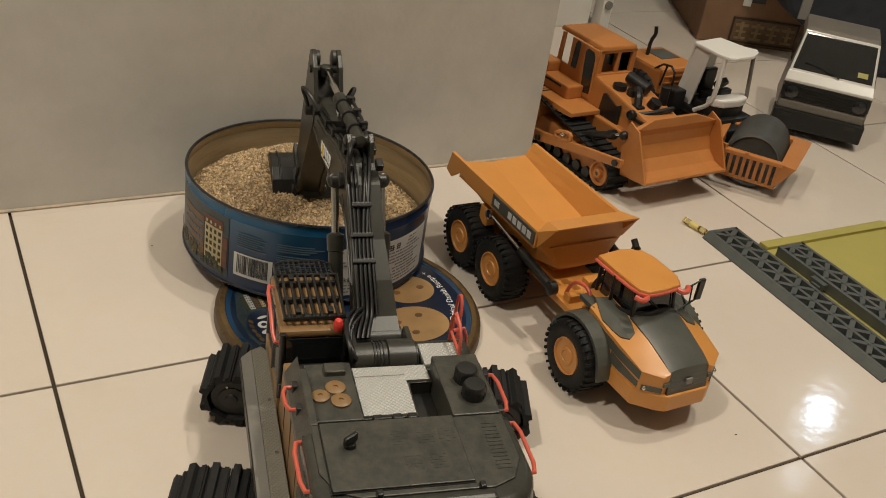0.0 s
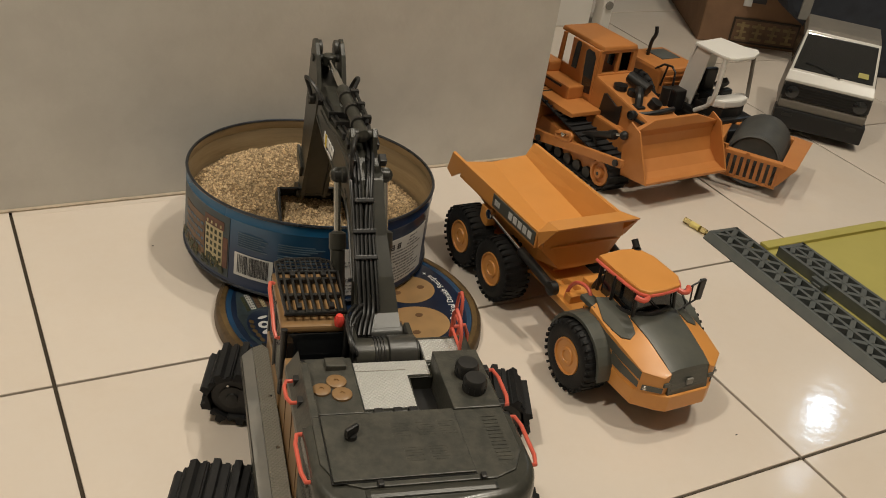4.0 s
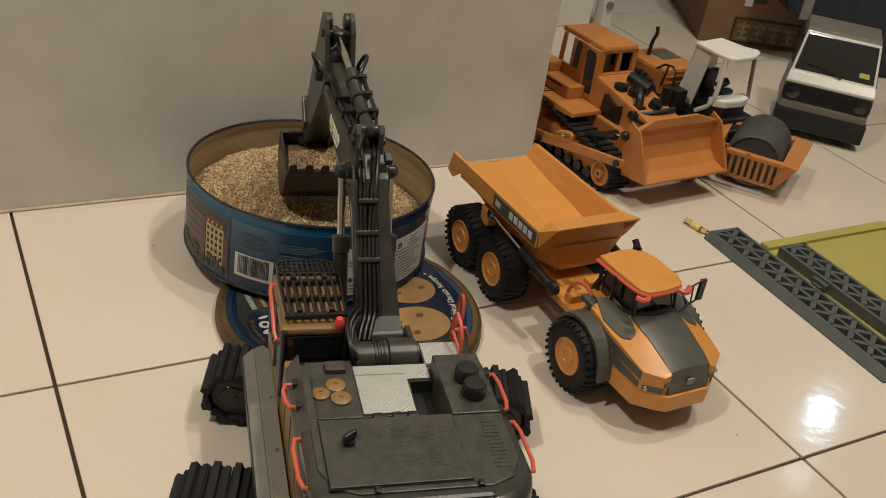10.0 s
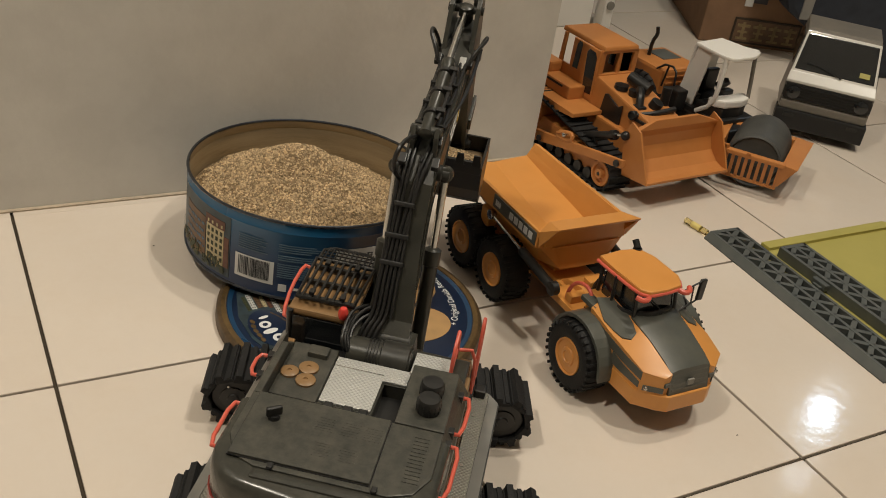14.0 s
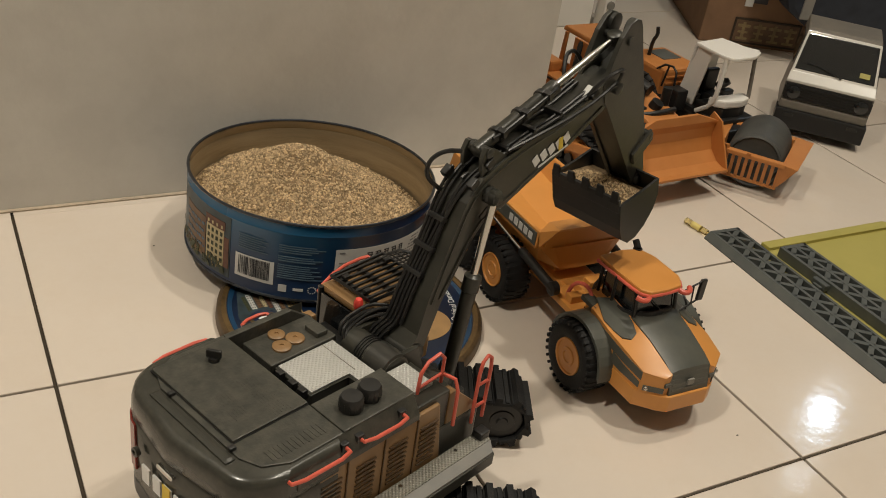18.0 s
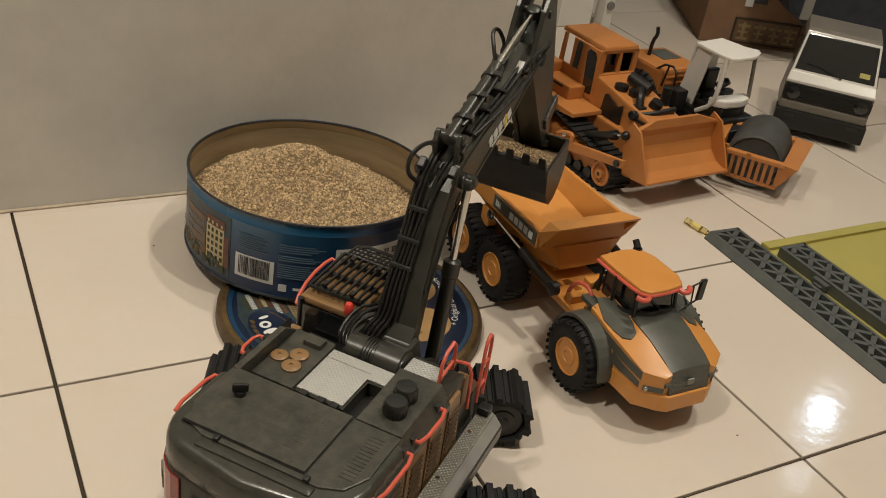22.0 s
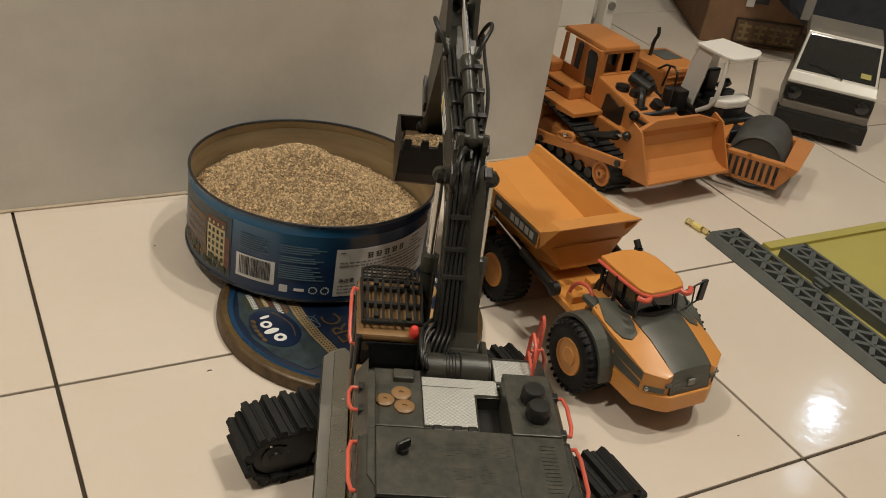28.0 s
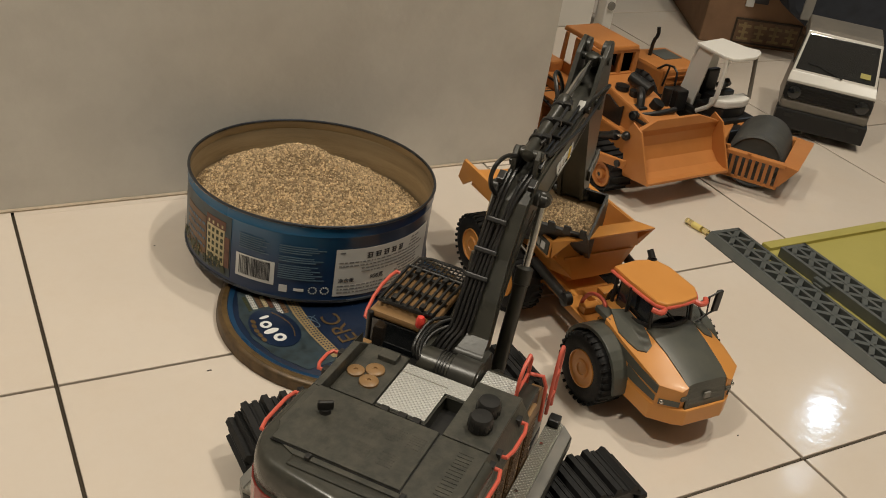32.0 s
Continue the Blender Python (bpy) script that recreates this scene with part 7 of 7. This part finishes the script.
    part("drum", turned(Shape().lathe((-0.056, 0.003, 0.0405), (1, 0, 0), [(0.026, 0), (0.036, 0.0008), (0.0396, 0.003), (0.0404, 0.006), (0.0404, 0.092), (0.0392, 0.097), (0.0360, 0.0990), (0.0345, 0.0960), (0.008, 0.0960), (0.006, 0.100)], 44)), DRUM, t, "smooth dark grey drum")


# ---- van ----
def van():
    t = thing("model_van", "boxy cream and grey model van with dark windscreen", "toy van", pose(1.2010, 0.5710, 0, 0, 0, -137.0))
    w = 0.0692

    def narrow(shape):
        for q in shape.bm.verts:
            q.co.y *= 1 - 0.16 * min(max((q.co.z - 0.086) / 0.075, 0), 1)
        return shape
    # x forward, nose at x = 0
    side = [(-0.140, 0.030), (-0.008, 0.030), (0.000, 0.040), (0.000, 0.088), (-0.006, 0.096), (-0.014, 0.104), (-0.050, 0.158), (-0.060, 0.163), (-0.132, 0.166), (-0.140, 0.158)]
    part("body", narrow(Shape().prism(side, -w, w, 0.004)), VAN_GREY, t, "warm grey van body")
    part("windscreen_frame", narrow(Shape().prism([(-0.0105, 0.1005), (-0.0075, 0.1010), (-0.0465, 0.1605), (-0.0505, 0.1590)], -w * 0.985, w * 0.985, 0.0008)), CREAM_VAN, t, "cream windscreen surround")
    part("windscreen", narrow(Shape().prism([(-0.0130, 0.1045), (-0.0100, 0.1055), (-0.0430, 0.1575), (-0.0460, 0.1560)], -w * 0.93, w * 0.93, 0.0030)), WINDOW, t, "dark glossy windscreen")
    part("nose_panel", narrow(Shape().prism([(-0.014, 0.0865), (0.0030, 0.0865), (0.0030, 0.0905), (-0.0080, 0.1030), (-0.0150, 0.1030)], -w * 0.995, w * 0.995, 0.001)), CREAM_VAN, t, "cream panel under the windscreen")
    part("grille", Shape().box(0.0005, 0.0040, -w * 0.96, w * 0.96, 0.0600, 0.0850, 0.0015), VAN_BLACK, t, "black grille band")
    for k in range(5):
        part("grille_slat", Shape().box(0.0035, 0.0052, -w * 0.62, w * 0.62, 0.0625 + k * 0.0045, 0.0640 + k * 0.0045), VAN_BLACK, t)
    for s in (-1, 1):
        part("head_lamp", Shape().lathe((0.0030, s * w * 0.76, 0.0720), (1, 0, 0), [(0.0105, 0), (0.0105, 0.003), (0.0085, 0.0042), (0.0005, 0.0052)], 24), WINDOW, t, "round head lamp")
        part("side_lamp", Shape().box(0.0010, 0.0045, s * w * 0.93 - 0.004, s * w * 0.93 + 0.004, 0.064, 0.081, 0.001), VAN_BLACK, t)
    part("bumper", Shape().box(-0.020, 0.0120, -w * 1.03, w * 1.03, 0.0130, 0.0440, 0.003), VAN_BLACK, t, "deep black front bumper")
    part("under_bumper", Shape().box(-0.020, 0.0060, -w * 0.97, w * 0.97, 0.0440, 0.0575, 0.002), VAN_GREY, t)
    for s in (-1, 1):
        part("fog_lamp", Shape().box(0.0110, 0.0135, s * w * 0.72 - 0.008, s * w * 0.72 + 0.008, 0.0330, 0.0390, 0.001), BLACK, t)
    part("wiper", narrow(Shape().tube([(-0.0080, 0.010, 0.1065), (-0.0150, -0.030, 0.1150), (-0.0160, -0.048, 0.1160)], 0.0010, 6, 0).ball((-0.0080, 0.010, 0.1065), 0.0022, 8)), VAN_BLACK, t, "black wiper")
    part("sticker", narrow(Shape().prism([(-0.0150, 0.1125), (-0.0128, 0.1130), (-0.0172, 0.1200), (-0.0195, 0.1190)], w * 0.56, w * 0.80, 0)), GREEN_MAT, t, "small yellow-green sticker")
    for s in (-1, 1):
        for x0, x1 in ((-0.128, -0.050),):
            part("side_window", narrow(Shape().prism([(x0, 0.108), (x1 + 0.016 if x1 > -0.06 else x1, 0.108), (x1, 0.150), (x0, 0.150)], s * w - 0.0012, s * w + 0.0012, 0.0004)), WINDOW, t)
        for x in (-0.040, -0.108):
            wheel(t, x, s * 0.052, 0.0270, 0.0200, GREY, 0)


# ---- ramps, green sheet, plastic tube ----
def lattice(name, width, length, thick, label, m, upright=False):
    """A ramp board: a sloping edge strip (or an upright wall), and two rows of triangular openings."""
    t = thing(name, label, "ramp", m)
    part("base", Shape().box(0.006, width - 0.004, 0.004, length - 0.004, 0.0, 0.0015), BLACK, t)
    b = Shape()
    edge = 0.005 if upright else 0.0110
    if upright:
        b.box(0, edge, 0, length, 0, thick, 0.0006)
    else:
        b.prism([(0, 0.0), (0, 0.0016), (0.0075, thick), (edge, thick), (edge, 0.0)], 0, length, 0)
    b.box(width - 0.0045, width, 0, length, 0, thick, 0.0006)
    b.box(edge, width, 0, 0.006, 0, thick)
    b.box(edge, width, length - 0.006, length, 0, thick)
    mid = (edge + width - 0.0045) / 2
    b.box(mid - 0.0022, mid + 0.0022, 0, length, 0, thick - 0.0001)
    part("border", b, RAMP_GREY, t)
    n = int(length / 0.0145)
    step = (length - 0.008) / n
    for k in range(n):
        bar = Shape()
        y0, y1 = 0.004 + k * step, 0.004 + (k + 1) * step
        for row, (xa, xb) in enumerate(((edge, mid), (mid, width - 0.003))):
            p, q = ((xa, y0), (xb, y1)) if (k + row) % 2 == 0 else ((xb, y0), (xa, y1))
            d = Vector((q[0] - p[0], q[1] - p[1])).normalized() * 0.0031
            bar.prism([(p[0] - d.y, p[1] + d.x), (q[0] - d.y, q[1] + d.x), (q[0] + d.y, q[1] - d.x), (p[0] + d.y, p[1] - d.x)], 0.0012, thick - 0.0003, 0, None, "z")
        part("lattice_bar", bar, RAMP_GREY, t)
    return t


def ramps():
    lattice("ramp_board", 0.0530, 0.300, 0.010, "grey plastic ramp board with triangular openings", pose(0.7742, 0.0560, 0, 0, 0, -2.0))
    second = lattice("ramp_board", 0.0420, 0.310, 0.0135, "grey plastic ramp board lying on a green sheet", pose(0.8415, -0.0200, 0.0036, 0, 0, -1.0), True)
    part("joining_tab", Shape().box(-0.007, 0.001, 0.224, 0.246, 0.003, 0.011, 0.001).box(-0.010, -0.004, 0.228, 0.241, 0.001, 0.007, 0.001), RAMP_GREY, second, "small moulded joining tab")
    g = thing("green_sheet", "flat olive-green plastic sheet with a raised rim", "plastic sheet", pose(0, 0, 0))
    part("sheet", Shape().prism([(0.8290, 0.3170), (1.0720, 0.3170), (1.0850, 0.3080), (1.0850, -0.20), (0.8290, -0.20)], 0.0, 0.0032, 0.0006, None, "z"), GREEN_MAT, g)
    part("rim", Shape().prism([(0.8460, 0.3180), (1.0715, 0.3180), (1.0860, 0.3080), (1.0860, -0.20), (1.0740, -0.20), (1.0740, 0.2960), (1.0660, 0.3030), (0.8460, 0.3030)], 0.0032, 0.0078, 0.001, None, "z"), GREEN_MAT, g, "raised olive-green rim")
    tube = thing("plastic_tube", "small clear plastic tube with a yellow label on the tiles", "tube", pose(0.7895, 0.3790, 0.0042, 0, 0, -80))
    part("shell", Shape().cyl((-0.017, 0, 0), (0.019, 0, 0), 0.0040, None, 16), TAPE, tube)
    part("label", Shape().cyl((-0.006, 0, 0), (0.008, 0, 0), 0.0042, None, 16), PALE_YELLOW, tube)
    for x, y, s in ((0.128, 0.281, 0.0022), (0.502, 0.118, 0.0011), (0.560, 0.045, 0.0010), (0.130, 0.505, 0.0008)):
        c = thing("crumb", "tiny dark crumb of dirt on the tiles", "crumb", pose(x, y, 0.0))
        part("bit", Shape().tube([(-s, 0, 0.0004), (0, s * 0.4, 0.0006), (s, 0, 0.0004)], 0.0004, 5, 1), INK, c)


# ---- far side of the room ----
def background():
    c = thing("white_cabinet", "low white cabinet on short legs with a round grey foot cap", "cabinet", pose(0, 0, 0))
    part("carcass", Shape().box(0.72, 1.140, 1.120, 1.45, 0.078, 0.86, 0.004), WHITE_PAINT, c)
    part("plinth", Shape().box(0.74, 1.138, 1.126, 1.44, 0.0, 0.066, 0.003), WHITE_PAINT, c, "white set-back plinth")
    part("leg", Shape().box(1.146, 1.170, 1.100, 1.130, 0.0, 0.86, 0.004), WHITE_PAINT, c)
    part("foot_cap", Shape().cyl((1.158, 1.0998, 0.050), (1.158, 1.096, 0.050), 0.0085, None, 18), GREY, c)
    b = thing("cardboard_box", "brown cardboard box printed with a dark-edged panel of blocks", "box", pose(1.415, 0.985, 0, 0, 0, -28))
    part("carton", Shape().box(-0.085, 0.135, 0.0, 0.300, 0.0, 0.300, 0.003), CARDBOARD, b)
    part("printed_panel", Shape().box(-0.022, 0.116, -0.0025, -0.0005, 0.006, 0.058), DARK_PRINT, b, "dark-edged printed panel")
    part("panel_field", Shape().box(-0.018, 0.112, -0.0030, -0.0020, 0.010, 0.054), BROWN_INK, b)
    for k in range(4):
        x = -0.014 + k * 0.032
        part("printed_block", Shape().box(x, x + 0.026, -0.0042, -0.0030, 0.040, 0.046).box(x + 0.010, x + 0.016, -0.0042, -0.0030, 0.014, 0.050).box(x + 0.002, x + 0.025, -0.0042, -0.0030, 0.014, 0.019).box(x + 0.003, x + 0.023, -0.0042, -0.0030, 0.028, 0.032), DULL_GOLD, b, "dull gold printed block")
    part("tape_label", Shape().box(-0.012, 0.004, -0.0035, -0.0008, 0.082, 0.098), PAPER, b)
    part("dark_label", Shape().box(0.004, 0.032, -0.0035, -0.0008, 0.090, 0.130), INK, b)
    d = thing("storage_bag", "dark fabric storage bag heaped beside the cardboard box", "bag", pose(1.415, 0.985, 0, 0, 0, -28))
    part("bag", Shape().prism([(0.170, 0.0), (0.150, 0.040), (0.110, 0.066), (0.046, 0.104), (0.010, 0.180), (0.020, 0.340), (0.160, 0.380), (0.780, 0.360), (0.800, 0.0)], -0.090, -0.008, 0.012), DARK_CLOTH, d)
    part("strap", Shape().box(0.068, 0.088, -0.0945, -0.0895, 0.094, 0.300, 0.002), GREY, d, "pale grey strap")
    part("buckle", Shape().box(0.190, 0.202, -0.0950, -0.0895, 0.084, 0.092, 0.002), PAPER, d)
    part("red_tag", Shape().box(0.262, 0.300, -0.0950, -0.0895, 0.066, 0.088, 0.002), CARDBOARD, d)
    e = thing("cloth_bundle", "dark teal cloth bundle on the tiles", "cloth", pose(1.42, 1.47, 0.0, 0, 0, 12))
    part("bundle", Shape().box(-0.16, 0.42, -0.08, 0.22, 0.0, 0.12, 0.03, None, (0.86, 0.8)), TEAL, e)


MACHINE = excavator()
TRUCK = dump_truck()
bulldozer()
road_roller()
van()
ramps()
background()
tiles(bpy.data.objects["floor"])


def motions():
    """Every moving thing and jointed part, keyed ten times a second."""
    steps = [(k / 10, joints(k / 10)) for k in range(0, 321)]
    for name, ob in MACHINE.items():
        if name == "scoop":  # lies in the heap until the bucket has closed on it
            rest = pose(0, 0, -0.034) @ joints(4.2)["scoop"]
            walk(ob, [(0.0, rest), (3.6, rest)] + [(t, j[name]) for t, j in steps if t > 4.55])
        else:
            walk(ob, [(t, j[name]) for t, j in steps])
    walk(TRUCK, [(0.0, truck_pose(0.0)), (30.1, truck_pose(0.0)), (30.5, truck_pose(0.30)), (30.9, truck_pose(0.90)), (31.2, truck_pose(1.0)), (32.0, truck_pose(1.0))])


motions()
